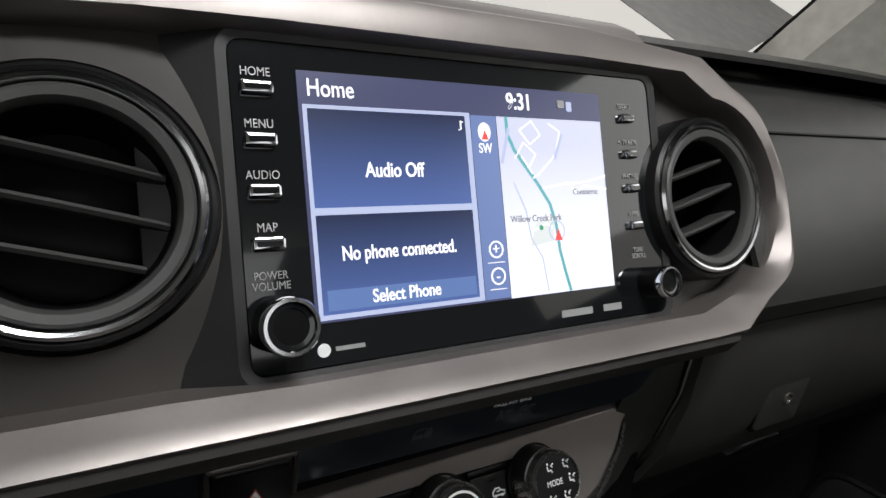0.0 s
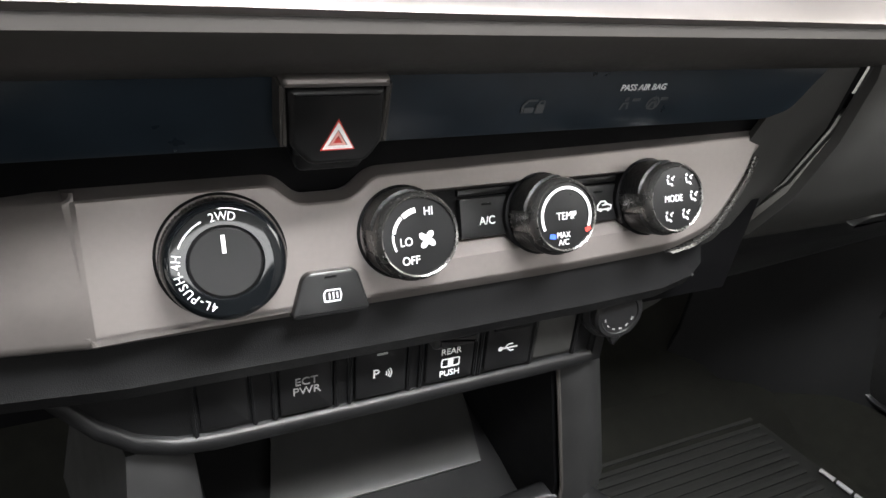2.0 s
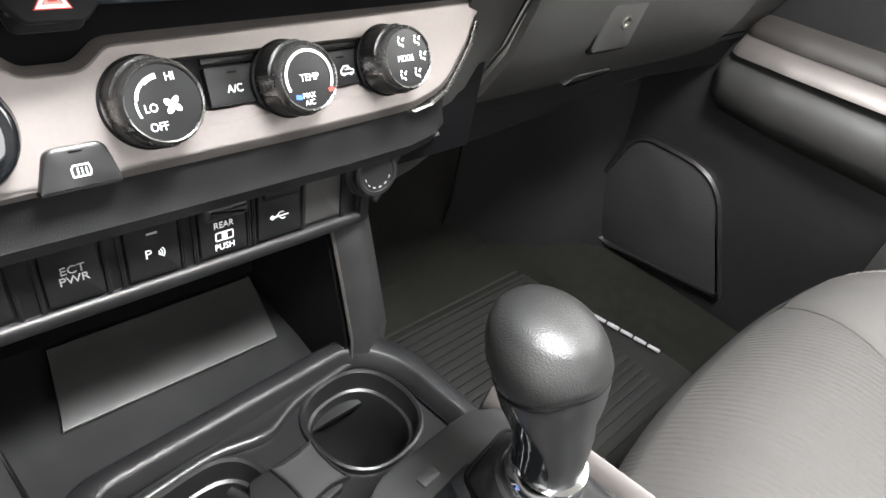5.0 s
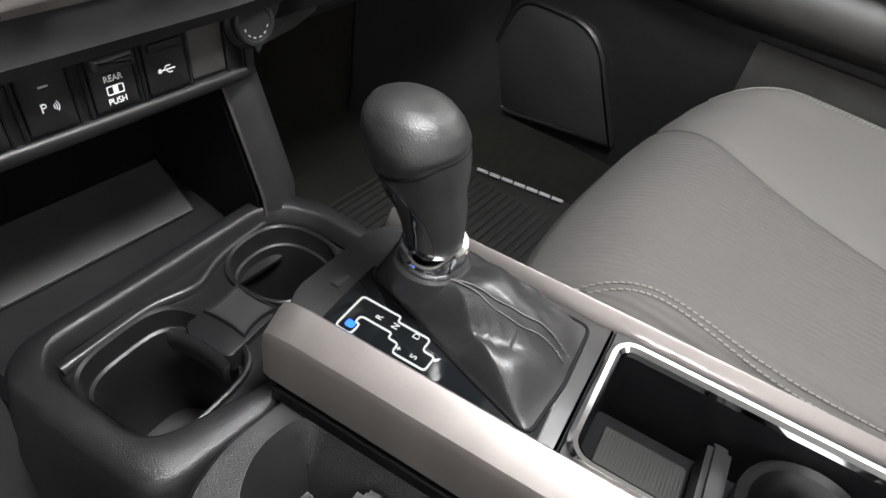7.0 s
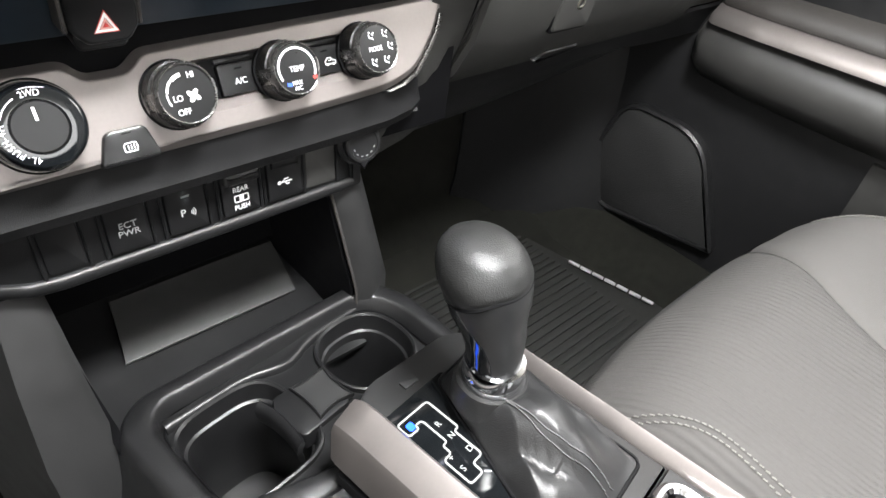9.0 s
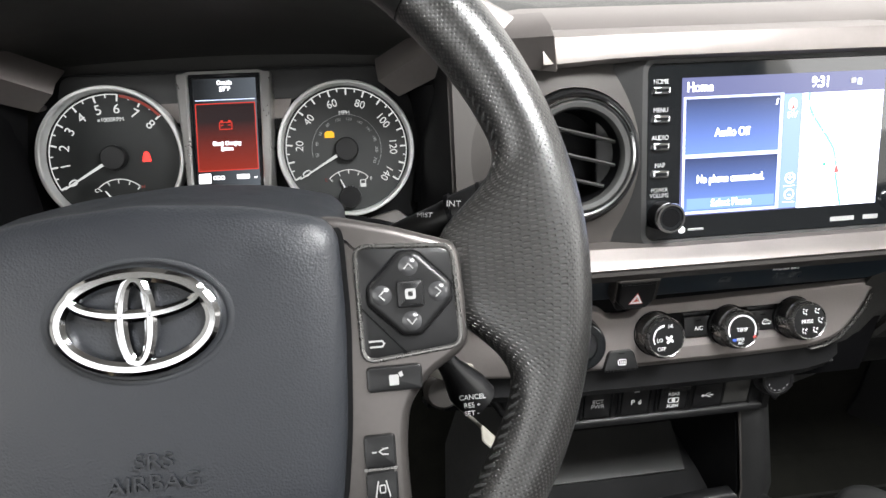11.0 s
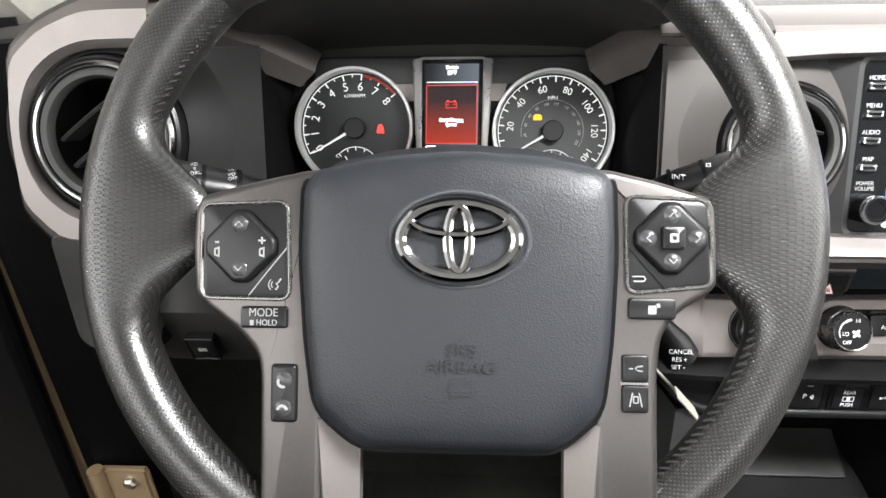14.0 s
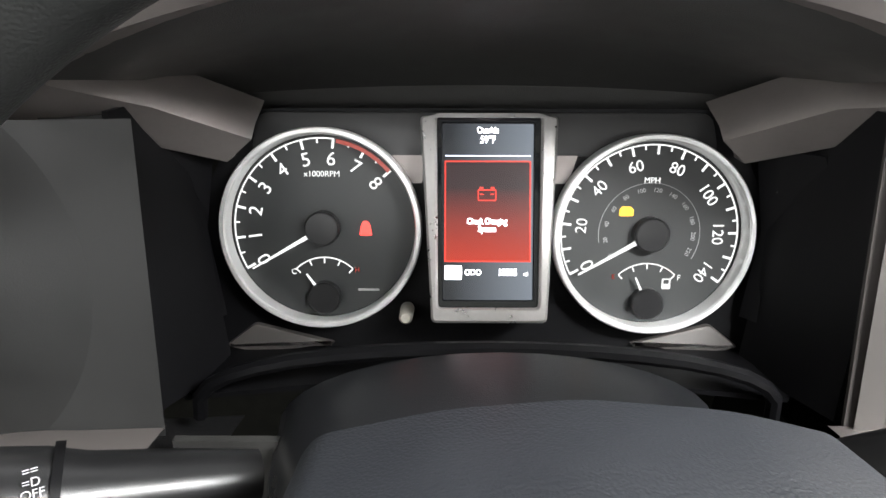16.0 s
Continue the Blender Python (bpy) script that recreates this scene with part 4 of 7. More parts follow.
# ---- switch bank ----
Q = tilted((0.11, 0.262, 0.373), 4)
bank = thing("switch_bank", "black lower dash panel holding a row of switches", "switch panel", Q)
part("brow", sheet([[(x, 0.0590, 0.020 - c), (x, 0.0520, 0.0215 - c), (x, 0.0420, 0.0205 - c), (x, 0.0320, 0.0240 - c), (x, 0.0240, 0.0200 - c), (x, 0.0215, 0.002)] for x, c in ((-0.215, 0.014), (-0.17, 0.008), (-0.12, 0.002), (0.0, 0.0), (0.10, 0.0), (0.15, 0.002), (0.178, 0.009), (0.196, 0.020))], 0.003), SOFT, bank)
part("backplate", slab(rounded([(-0.100, -0.0245), (0.128, -0.0225), (0.140, 0.0225), (-0.158, 0.0300), (-0.138, -0.0040)], [0.025, 0.006, 0.006, 0.004, 0.02], 6), -0.02, 0.0, 0.001), SOFT, bank)
lip = [(-0.160, 0.030), (-0.150, 0.014), (-0.138, -0.004), (-0.124, -0.017), (-0.108, -0.0235), (-0.09, -0.0258), (0.0, -0.0262), (0.08, -0.0262), (0.128, -0.0255)]
part("lower_lip", sheet([[(x, v + 0.0036, -0.003), (x, v + 0.0032, 0.0012), (x, v + 0.0020, 0.0022), (x, v - 0.0015, 0.0022), (x, v - 0.0040, -0.001), (x, v - 0.007, -0.02)] for x, v in lip], 0.002), SOFT, bank, sharp=70)
for x0, x1 in ((0.1275, 0.134),):
    part("end_cap", box((x0 + x1) / 2, -0.004, -0.002, abs(x1 - x0) + 0.004, 0.050, 0.012, 0.002), SOFT, bank)
SW = [(-0.085, 0.0225, "blank"), (-0.0465, 0.0262, "ECT\nPWR"), (-0.0080, 0.0275, "P"), (0.0310, 0.0280, "REAR"), (0.0670, 0.0290, "usb"), (0.0985, 0.0265, "blank")]
for u, w, s in SW:
    # Rightmost blank takes a paler plastic, for the light on it.
    sw = part("switch", slab(rrect(u, 0, w, 0.0355, 0.002), -0.006, 0.0018 if s == "blank" else 0.0034, 0.0012), SOFTGREY if u > 0.09 else SWITCH, bank, "blank grey cover" if s == "blank" else "")
    for e in (-1, 1):
        part("divider", box(u + e * (w / 2 + 0.0022), 0, -0.001, 0.0022, 0.041, 0.008, 0.0008), SOFT, sw)
    if s.startswith("ECT"):
        text("ECT\nPWR", 0.0064, (u, -0.001, 0.0036), DIM, sw)
    elif s == "P":
        text("P", 0.0075, (u - 0.0030, -0.003, 0.0036), WHITE, sw)
        for k in range(3):
            part("sound_wave", arc_band(0.0015 + 0.0013 * k, 0.0021 + 0.0013 * k, -40, 40, 6), WHITE, sw, at=Matrix.Translation((u + 0.0010, -0.0035, 0.0036)))
        bar(u, 0.0095, 0.0055, 0.0012, 0.0036, DIM, sw, "indicator")
    elif s == "REAR":
        part("hinge_cover", slab(rrect(u, 0.0138, w * 0.96, 0.0105, 0.0025), 0.002, 0.0105, 0.004, 4), GREY, sw, "raised flap")
        text("REAR", 0.0056, (u, 0.0020, 0.0036), WHITE, sw, wide=0.9)
        text("PUSH", 0.0056, (u, -0.0125, 0.0036), WHITE, sw, wide=0.9)
        part("window_symbol", hoop(rrect(0, 0, 0.0110, 0.0058, 0.001), rrect(0, 0, 0.0096, 0.0044, 0.0008), 0, 0.0003), WHITE, sw, at=Matrix.Translation((u, -0.0052, 0.0036)))
        bar(u, -0.0052, 0.0032, 0.0050, 0.0037, WHITE, sw, "window_pane")
    elif s == "usb":
        part("flap", slab(rrect(u, 0.0125, w * 0.8, 0.0060, 0.0015), 0.0025, 0.0058, 0.0012), SWITCH, sw)
        part("port_symbol", line_band([(-0.0058, 0), (0.0052, 0)], 0.0008), WHITE, sw, at=Matrix.Translation((u, -0.0035, 0.0036)))
        part("port_symbol", line_band([(-0.0030, 0), (-0.0008, 0.0024), (0.0022, 0.0024)], 0.0007), WHITE, sw, at=Matrix.Translation((u, -0.0035, 0.0036)))
        part("port_symbol", line_band([(-0.0012, 0), (0.0006, -0.0022), (0.0030, -0.0022)], 0.0007), WHITE, sw, at=Matrix.Translation((u, -0.0035, 0.0036)))
        part("port_symbol", lathe([(0.0015, 0), (0.0015, 0.0003)], 12), WHITE, sw, at=Matrix.Translation((u - 0.0055, -0.0035, 0.0036)))

sock = thing("power_socket", "round power socket with a black rubber cover", "socket", tilted((0.2410, 0.252, 0.3870), 8, -6) @ Matrix.Diagonal((0.88, 0.92, 1, 1)))
part("body", lathe([(0.0215, -0.03), (0.0215, -0.004), (0.019, -0.001)], 40), SOFT, sock)
part("cover", lathe([(0.0175, -0.002), (0.0175, 0.0035), (0.0160, 0.0050), (0.0135, 0.0050), (0.0130, 0.0042), (0.004, 0.0040)], 40), SOFT, sock, "black rubber cover")
part("pull_tab", slab(rounded([(-0.0060, -0.0145), (0.0, -0.0235), (0.0060, -0.0145)], 0.002), 0.0, 0.0045, 0.0015), SOFT, sock)
part("hinge", box(0, 0.0185, 0.001, 0.011, 0.006, 0.006, 0.0012), SOFT, sock)
for k in range(6):
    a = radians(200 + 28 * k)
    bar(0.0105 * math.cos(a), 0.0105 * math.sin(a), 0.0022, 0.0009, 0.0042, DIM, sock, "mark", math.degrees(a) + 90)

# lower flank of the dash beside the socket, running to the glovebox
part("right_flank", sheet([[(0.305, 0.256, 0.540), (0.327, 0.251, 0.540), (0.348, 0.247, 0.540)], [(0.316, 0.264, 0.500), (0.334, 0.257, 0.498), (0.349, 0.252, 0.495)], [(0.302, 0.270, 0.455), (0.328, 0.265, 0.455), (0.350, 0.266, 0.455)], [(0.276, 0.262, 0.425), (0.318, 0.268, 0.425), (0.352, 0.280, 0.425)], [(0.266, 0.264, 0.405), (0.315, 0.276, 0.404), (0.354, 0.295, 0.404)], [(0.266, 0.268, 0.380), (0.315, 0.285, 0.378), (0.356, 0.304, 0.378)], [(0.268, 0.276, 0.358), (0.315, 0.294, 0.352), (0.357, 0.310, 0.352)], [(0.270, 0.295, 0.348), (0.315, 0.312, 0.341), (0.357, 0.328, 0.340)], [(0.270, 0.380, 0.350), (0.315, 0.40, 0.348), (0.357, 0.42, 0.350)]], 0.004), SOFTGREY, dash)
part("dash_seam", tube([(0.3495, 0.243, 0.538), (0.350, 0.249, 0.495), (0.351, 0.263, 0.455), (0.353, 0.281, 0.425), (0.354, 0.296, 0.402), (0.356, 0.305, 0.378), (0.357, 0.311, 0.352)], 0.0016, 6), BLACK, dash)
part("seam_edge", tube([(0.3525, 0.2405, 0.538), (0.3530, 0.2460, 0.495), (0.3540, 0.2600, 0.455), (0.3560, 0.2785, 0.425), (0.3570, 0.2930, 0.404)], 0.0010, 6), GREY, dash)

# ---- bin under the switches ----
bin_ = thing("storage_bin", "open black storage bin below the switch row with a grey mat", "storage bin")
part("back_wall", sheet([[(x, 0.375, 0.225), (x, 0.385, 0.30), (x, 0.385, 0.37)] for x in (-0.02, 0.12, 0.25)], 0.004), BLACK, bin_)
part("liner", sheet([[(x0 + (x1 - x0) * k, y, z) for k in (0, 0.05, 0.5, 0.95, 1)] for x0, x1, y, z in ((0.060, 0.2200, 0.374, 0.2150), (0.059, 0.2195, 0.368, 0.2115), (0.055, 0.2165, 0.345, 0.2060), (0.050, 0.211, 0.318, 0.2020), (0.048, 0.210, 0.311, 0.1990))], 0.004), LINER, bin_, "grey ribbed rubber mat")
part("bin_floor", sheet([[(x, 0.384, 0.2145), (x, 0.366, 0.2065), (x, 0.345, 0.2025), (x, 0.311, 0.1965), (x, 0.290, 0.1900), (x, 0.225, 0.186)] for x in (0.0, 0.12, 0.236)], 0.004), SOFT, bin_)
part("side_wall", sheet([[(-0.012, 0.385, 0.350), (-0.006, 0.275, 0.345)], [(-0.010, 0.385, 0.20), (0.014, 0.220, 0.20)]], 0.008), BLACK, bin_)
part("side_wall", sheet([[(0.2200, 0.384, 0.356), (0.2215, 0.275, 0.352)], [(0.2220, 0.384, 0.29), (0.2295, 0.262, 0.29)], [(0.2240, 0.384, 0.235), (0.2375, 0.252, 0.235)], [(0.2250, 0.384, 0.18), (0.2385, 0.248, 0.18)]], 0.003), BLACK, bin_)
part("edge_bead", tube([(0.2222, 0.2715, 0.349), (0.2300, 0.2580, 0.290), (0.2380, 0.2480, 0.236), (0.2390, 0.2450, 0.20)], 0.0014, 8), SATIN_DARK, bin_)
part("side_rail", sheet([[(0.222, 0.272, 0.350), (0.236, 0.262, 0.350), (0.256, 0.275, 0.350), (0.262, 0.36, 0.350)], [(0.230, 0.258, 0.290), (0.243, 0.250, 0.290), (0.266, 0.262, 0.290), (0.275, 0.36, 0.290)], [(0.238, 0.248, 0.235), (0.250, 0.240, 0.235), (0.276, 0.252, 0.235), (0.292, 0.36, 0.235)], [(0.240, 0.24, 0.0), (0.252, 0.235, 0.0), (0.285, 0.25, 0.0), (0.31, 0.36, 0.0)]], 0.005), GREY, bin_, "grey textured side support", sharp=70)
part("side_rail", sheet([[(0.008, 0.278, 0.345), (-0.002, 0.266, 0.345), (-0.020, 0.264, 0.345), (-0.045, 0.36, 0.345)], [(0.011, 0.256, 0.290), (0.001, 0.245, 0.290), (-0.026, 0.243, 0.290), (-0.058, 0.36, 0.290)], [(0.016, 0.236, 0.235), (0.006, 0.222, 0.235), (-0.030, 0.218, 0.235), (-0.072, 0.36, 0.235)], [(0.022, 0.215, 0.0), (0.012, 0.200, 0.0), (-0.026, 0.196, 0.0), (-0.072, 0.36, 0.0)]], 0.005), GREY, bin_, "grey textured side support", sharp=70)

# ---- driver side of the dashboard ----
# vent surround at the driver door: satin frame with a dark outer edge
F = tilted((-0.513, 0.222, 0.650), 18)
outer_poly = rounded([(-0.078, -0.058), (-0.048, -0.090), (0.118, -0.090), (0.118, 0.106), (0.03, 0.106), (-0.012, 0.102), (-0.050, 0.086), (-0.077, 0.062)], 0.010, 4)
ring_in = [(0.042, 0.066), (0.02, 0.066)] + [(0.0655 * math.cos(radians(q)), 0.0655 * math.sin(radians(q))) for q in range(90, 271, 6)] + [(0.04, -0.066), (0.08, -0.066), (0.118, -0.0645)]
ring_out = [(u, 0.104 if v > 0 else -0.088) if u > 0.015 else tuple(ray_poly(Vector((u, v)), outer_poly)) for u, v in ring_in]
ring_out = [o if Vector(o).length > 0.070 else tuple(Vector(o).normalized() * 0.070) for o in ring_out]
bm = bmesh.new()
rings = []
for t, w in ((0.0, -0.022), (0.0, -0.002), (0.15, 0.004), (0.7, 0.004), (1.0, -0.004), (1.0, -0.03)):
    rings.append([bm.verts.new((a[0] + (b[0] - a[0]) * t, a[1] + (b[1] - a[1]) * t, w)) for a, b in zip(ring_in, ring_out)])
bridge(bm, rings, False)
part("vent_surround", bm, SATIN, dash, "satin silver vent surround", at=F)
bm = bmesh.new()
rings = []
for d, w in ((0.0, -0.004), (0.006, -0.010), (0.012, -0.030), (0.014, -0.09)):
    rings.append([bm.verts.new((Vector(b) * (1 + d / Vector(b).length)).to_tuple() + (w,)) for b in ring_out])
bridge(bm, rings, False)
part("dash_end", bm, PEB, dash, "grained grey dash end", at=F)
part("recess_panel", holed([(-0.062, -0.066), (0.118, -0.0685), (0.118, 0.0685), (-0.045, 0.066), (-0.064, 0.03)], (0, 0), 0.058, -0.02), SHADEPANEL, dash, at=F)
part("vent_bowl", turned_ring([(0.096, -0.0205), (0.086, -0.0185), (0.072, -0.011), (0.0632, -0.006), (0.060, -0.018)], 64), SHADEPANEL, dash, at=F)

# satin panels beside the instrument opening, coloured as shaded and lit; dark side walls
for s in (-1, 1):
    X = lambda d: -0.25 + s * d
    part("side_panel", sheet([[(X(d), y + 0.268 + 0.325 * (z - 0.63) - 0.02 * (0.63 - z), z) for d, y in ((0.172, 0.0), (0.19, -0.004), (0.21, -0.004))] for z in (0.700, 0.66, 0.62, 0.58, 0.555)], 0.003), SHADEPANEL if s < 0 else LITPANEL, dash)
    part("side_wall", sheet([[(X(0.172), 0.291, 0.702), (X(0.160), 0.345, 0.695)], [(X(0.172), 0.276, 0.655), (X(0.158), 0.335, 0.64)], [(X(0.172), 0.258, 0.60), (X(0.152), 0.315, 0.59)], [(X(0.170), 0.247, 0.56), (X(0.146), 0.30, 0.55)]], 0.003), BLACK, dash)
    # satin arm that runs in from the band to the dials
    arm = []
    end = (0.244, 0.248, 0.250, 0.746, 0.708) if s < 0 else (0.240, 0.246, 0.256, 0.722, 0.692)
    for d0, d1, y, z0, z1 in (end, (0.200, 0.212, 0.276, 0.727 if s < 0 else 0.717, 0.692), (0.158, 0.169, 0.305, 0.7045, 0.681), (0.157, 0.168, 0.306, 0.704, 0.680), (0.122, 0.139, 0.335, 0.677, 0.658)):
        arm.append([(X(d0), y + 0.03, z0 + 0.006), (X(d0), y + 0.007, z0 + 0.001), (X(d0 + 0.001), y, z0 - 0.005), (X(d1), y + 0.003, z1), (X(d1), y + 0.03, z1 - 0.004)])
    part("cluster_arm", sheet(arm, 0.003), SATIN, dash, "satin silver arm beside the dials")

# hood over the dials
rows = []
for k in range(25):
    t = -1 + 2 * k / 24
    x = -0.25 + 0.172 * t
    lift = 0.040 * (1 - abs(t) ** 2.0)
    rows.append([(-0.25 + 0.150 * t, 0.395, 0.640), (-0.25 + 0.150 * t, 0.385, 0.680 + 0.006 * (1 - t * t)), (-0.25 + 0.158 * t, 0.345, 0.700 + lift * 0.55), (-0.25 + 0.166 * t, 0.290, 0.716 + lift * 0.85), (x, 0.252, 0.727 + lift), (x, 0.245, 0.735 + lift), (x * 1.0, 0.250, 0.746 + lift), (x, 0.30, 0.752 + lift), (x, 0.38, 0.740 + lift * 0.6), (x, 0.46, 0.722 + lift * 0.2)])
part("instrument_hood", sheet(rows, 0.003), SOFTGREY, dash, "black hood over the instruments")
for s in (-1, 1):
    rows = []
    for k in range(11):
        t = 0.50 + 0.62 * k / 10
        d, z = 0.172 * t, 0.727 + 0.040 * (1 - t * t)
        nx, nz = 0.25 + 0.40 * t, 0.95 - 0.30 * t
        w = 0.024 * min(1.0, 0.35 + 1.3 * k / 10)
        rows.append([(-0.25 + s * d, 0.254, z - 0.0008), (-0.25 + s * (d + 0.15 * w * nx), 0.2425, z + 0.15 * w * nz), (-0.25 + s * (d + 0.6 * w * nx), 0.2400, z + 0.6 * w * nz), (-0.25 + s * (d + w * nx), 0.2440, z + w * nz), (-0.25 + s * (d + w * nx), 0.262, z + w * nz + 0.001)])
    part("hood_trim", sheet(rows, 0.003), SATIN, dash, "satin silver hood edge")
# lower driver panel
part("knee_bolster", sheet([[(x, 0.226 + 0.03 * max(0, (-0.45 - x) / 0.1), 0.562), (x, 0.205 + 0.02 * max(0, (-0.45 - x) / 0.1), 0.545), (x, 0.200, 0.50), (x, 0.225, 0.44), (x, 0.262, 0.40), (x, 0.33, 0.385)] for x in (-0.535, -0.48, -0.44, -0.40)], 0.004), SOFTGREY, dash)
part("knee_bolster", sheet([[(x, 0.235, 0.562), (x, 0.232, 0.54), (x, 0.236, 0.48), (x, 0.255, 0.43), (x, 0.29, 0.40), (x, 0.36, 0.385)] for x in (-0.40, -0.30, -0.2, -0.10)], 0.004), SOFTGREY, dash)
part("inner_panel", sheet([[(x, 0.232, 0.562), (x, 0.262, 0.53), (x, 0.270, 0.49), (x, 0.272, 0.44), (x, 0.275, 0.42)] for x in (-0.10, -0.085, -0.06, -0.045)], 0.004), SATIN_DARK, dash)
# Near-black sheet stands for the shade in the void under the dash.
part("shade_backing", sheet([[(x, 0.27, 0.425), (x, 0.275, 0.38), (x, 0.33, 0.34), (x, 0.42, 0.34)] for x in (-0.10, -0.05, 0.0)], 0.004), BLACK, dash)
LP = tilted((-0.556, 0.192, 0.520), 4)
part("end_panel", hoop(rounded([(-0.012, -0.045), (0.045, -0.075), (0.06, -0.02), (0.06, 0.055), (-0.012, 0.058)], 0.012, 5), rounded([(0.008, -0.028), (0.048, -0.050), (0.052, -0.015), (0.052, 0.035), (0.010, 0.036)], 0.008, 5), -0.02, 0.002, 0.002), SOFTGREY, dash, "grained grey panel with a recess", at=LP)
part("recess", slab([(0.0, -0.05), (0.055, -0.055), (0.055, 0.04), (0.0, 0.04)], -0.03, -0.015), BLACK, dash, at=LP)
sw = thing("dash_switch", "square black switch on the lower dash panel", "switch", tilted((-0.472, 0.212, 0.455), -18), "lower dash switches")
part("frame", hoop(rrect(0, 0, 0.027, 0.032, 0.002), rrect(0, 0, 0.023, 0.028, 0.002), -0.004, 0.004, 0.0008), SOFT, sw)
part("button", slab(rrect(0, 0, 0.0225, 0.0275, 0.002), -0.004, 0.0035, 0.001), SWITCH, sw)
bar(0, 0, 0.008, 0.005, 0.0035, DIM, sw, "symbol")

# ---- instrument cluster ----
G = tilted((-0.25, 0.326, 0.623), 21)
clus = thing("instrument_cluster", "instrument cluster with two white-ringed dials and a lit display", "instrument cluster", G)
part("backing", slab(rounded([(-0.16, -0.075), (0.16, -0.075), (0.165, 0.0), (0.135, 0.066), (-0.135, 0.066), (-0.165, 0.0)], 0.02), -0.03, -0.012), BLACK, clus)
part("brow_plate", slab(rounded([(-0.13, 0.040), (0.13, 0.040), (0.125, 0.064), (-0.125, 0.064)], 0.008), -0.02, -0.0103, 0.001), GREY, clus)
for s in (-1, 1):
    part("wing_plate", slab(rounded([(s * 0.046, 0.026), (s * 0.0355, 0.026), (s * 0.0355, 0.045), (s * 0.0520, 0.045)][::s], 0.001), -0.014, -0.0105, 0.001), SATIN, clus, "silver wing plate")
    part("foot_plate", slab(rounded([(s * 0.085, -0.068), (s * 0.130, -0.075), (s * 0.150, -0.070), (s * 0.132, -0.056)][::s], 0.003), -0.02, -0.008, 0.002), SATIN_DARK, clus, "grey foot plate")
    part("dial_wall", sheet([[(s * 0.150, 0.045, -0.006), (s * 0.166, 0.042, 0.03)], [(s * 0.156, 0.0, -0.006), (s * 0.176, 0.0, 0.03)], [(s * 0.148, -0.050, -0.006), (s * 0.170, -0.055, 0.03)]], 0.002), BLACK, clus)


CHROMESATIN = mat("bright_satin_housing", (0.45, 0.44, 0.43), 0.3, metal=0.8, vary=0.05, scale=400)
DIALFACE = mat("grey_black_dial_face", (0.016, 0.0175, 0.0175), 0.5, vary=0.08)


def gauge(c, name, label, marks, needle, sub):
    g = part(name, lathe([(0.0515, -0.012), (0.0515, -0.0095), (0.01, -0.0095)], 64), DIALFACE, clus, label, at=Matrix.Translation((c[0], c[1], 0)))
    part("rim", turned_ring([(0.0558, -0.010), (0.0558, 0.0005), (0.0550, 0.0016), (0.0530, 0.0016), (0.0522, 0.0005), (0.0517, -0.009)], 80), mat("silver_rim_paint", (0.66, 0.66, 0.655), 0.32, metal=0.5), g, "bright silver rim")
    bm = bmesh.new()
    for a, long in marks["ticks"]:
        t = radians(a)
        d, n = Vector((math.cos(t), math.sin(t))), Vector((-math.sin(t), math.cos(t)))
        r0, w = (0.0445, 0.0007) if long else (0.0470, 0.0005)
        vs = [bm.verts.new((*(d * r + n * q), -0.0091)) for r, q in ((r0, w), (r0, -w), (0.0500, -w), (0.0500, w))]
        bm.faces.new(vs)
    part("scale", bm, GAUGE, g)
    part("scale_arc", arc_band(0.0494, 0.0502, marks["from"], marks["to"], 60), GAUGE, g, at=Matrix.Translation((0, 0, -0.0094)))
    for s, a in marks["numbers"]:
        t = radians(a)
        text(s, 0.0108 if len(s) < 2 else 0.0088, (0.0385 * math.cos(t), 0.0385 * math.sin(t), -0.0092), GAUGE, g, name="numeral", spin=a - 90)
    text(marks["unit"], 0.0046, (0.0, 0.0300, -0.0092), GAUGE, g, name="unit")
    t = radians(needle)
    part("needle", slab([(0, -0.0014), (0.046, -0.0004), (0.046, 0.0004), (0, 0.0014)], -0.0062, -0.0050), GAUGE, g, "white needle", at=pose(0, 0, 0, 0, 0, needle))
    part("hub", lathe([(0.0098, -0.0095), (0.0098, -0.0035), (0.0088, -0.0022), (0.003, -0.0020)], 40), SWITCH, g, "black needle hub")
    part("small_scale", arc_band(0.0225, 0.0232, 45, 135, 20), GAUGE, g, at=Matrix.Translation((0, -0.0400, -0.0094)))
    bm = bmesh.new()
    for a in (45, 67, 90, 112, 135):
        q = radians(a)
        d, n = Vector((math.cos(q), math.sin(q))), Vector((-math.sin(q), math.cos(q)))
        bm.faces.new([bm.verts.new((*(d * r + n * w), 0)) for r, w in ((0.0195, 0.0004), (0.0195, -0.0004), (0.0225, -0.0004), (0.0225, 0.0004))])
    part("small_ticks", bm, GAUGE, g, at=Matrix.Translation((0, -0.0400, -0.0092)))
    part("small_needle", slab([(0, -0.0010), (0.017, -0.0004), (0.017, 0.0004), (0, 0.0010)], -0.0065, -0.0055), GAUGE, g, at=Matrix.Translation((0, -0.0400, 0)) @ pose(0, 0, 0, 0, 0, sub))
    part("small_hub", lathe([(0.0092, -0.0095), (0.0092, -0.0042), (0.0082, -0.0030), (0.002, -0.0028)], 32), SWITCH, g, at=Matrix.Translation((0, -0.0400, 0)))
    return g


def ticks(a0, a1, n, each):
    return [(a0 + (a1 - a0) * k / n, k % each == 0) for k in range(n + 1)]


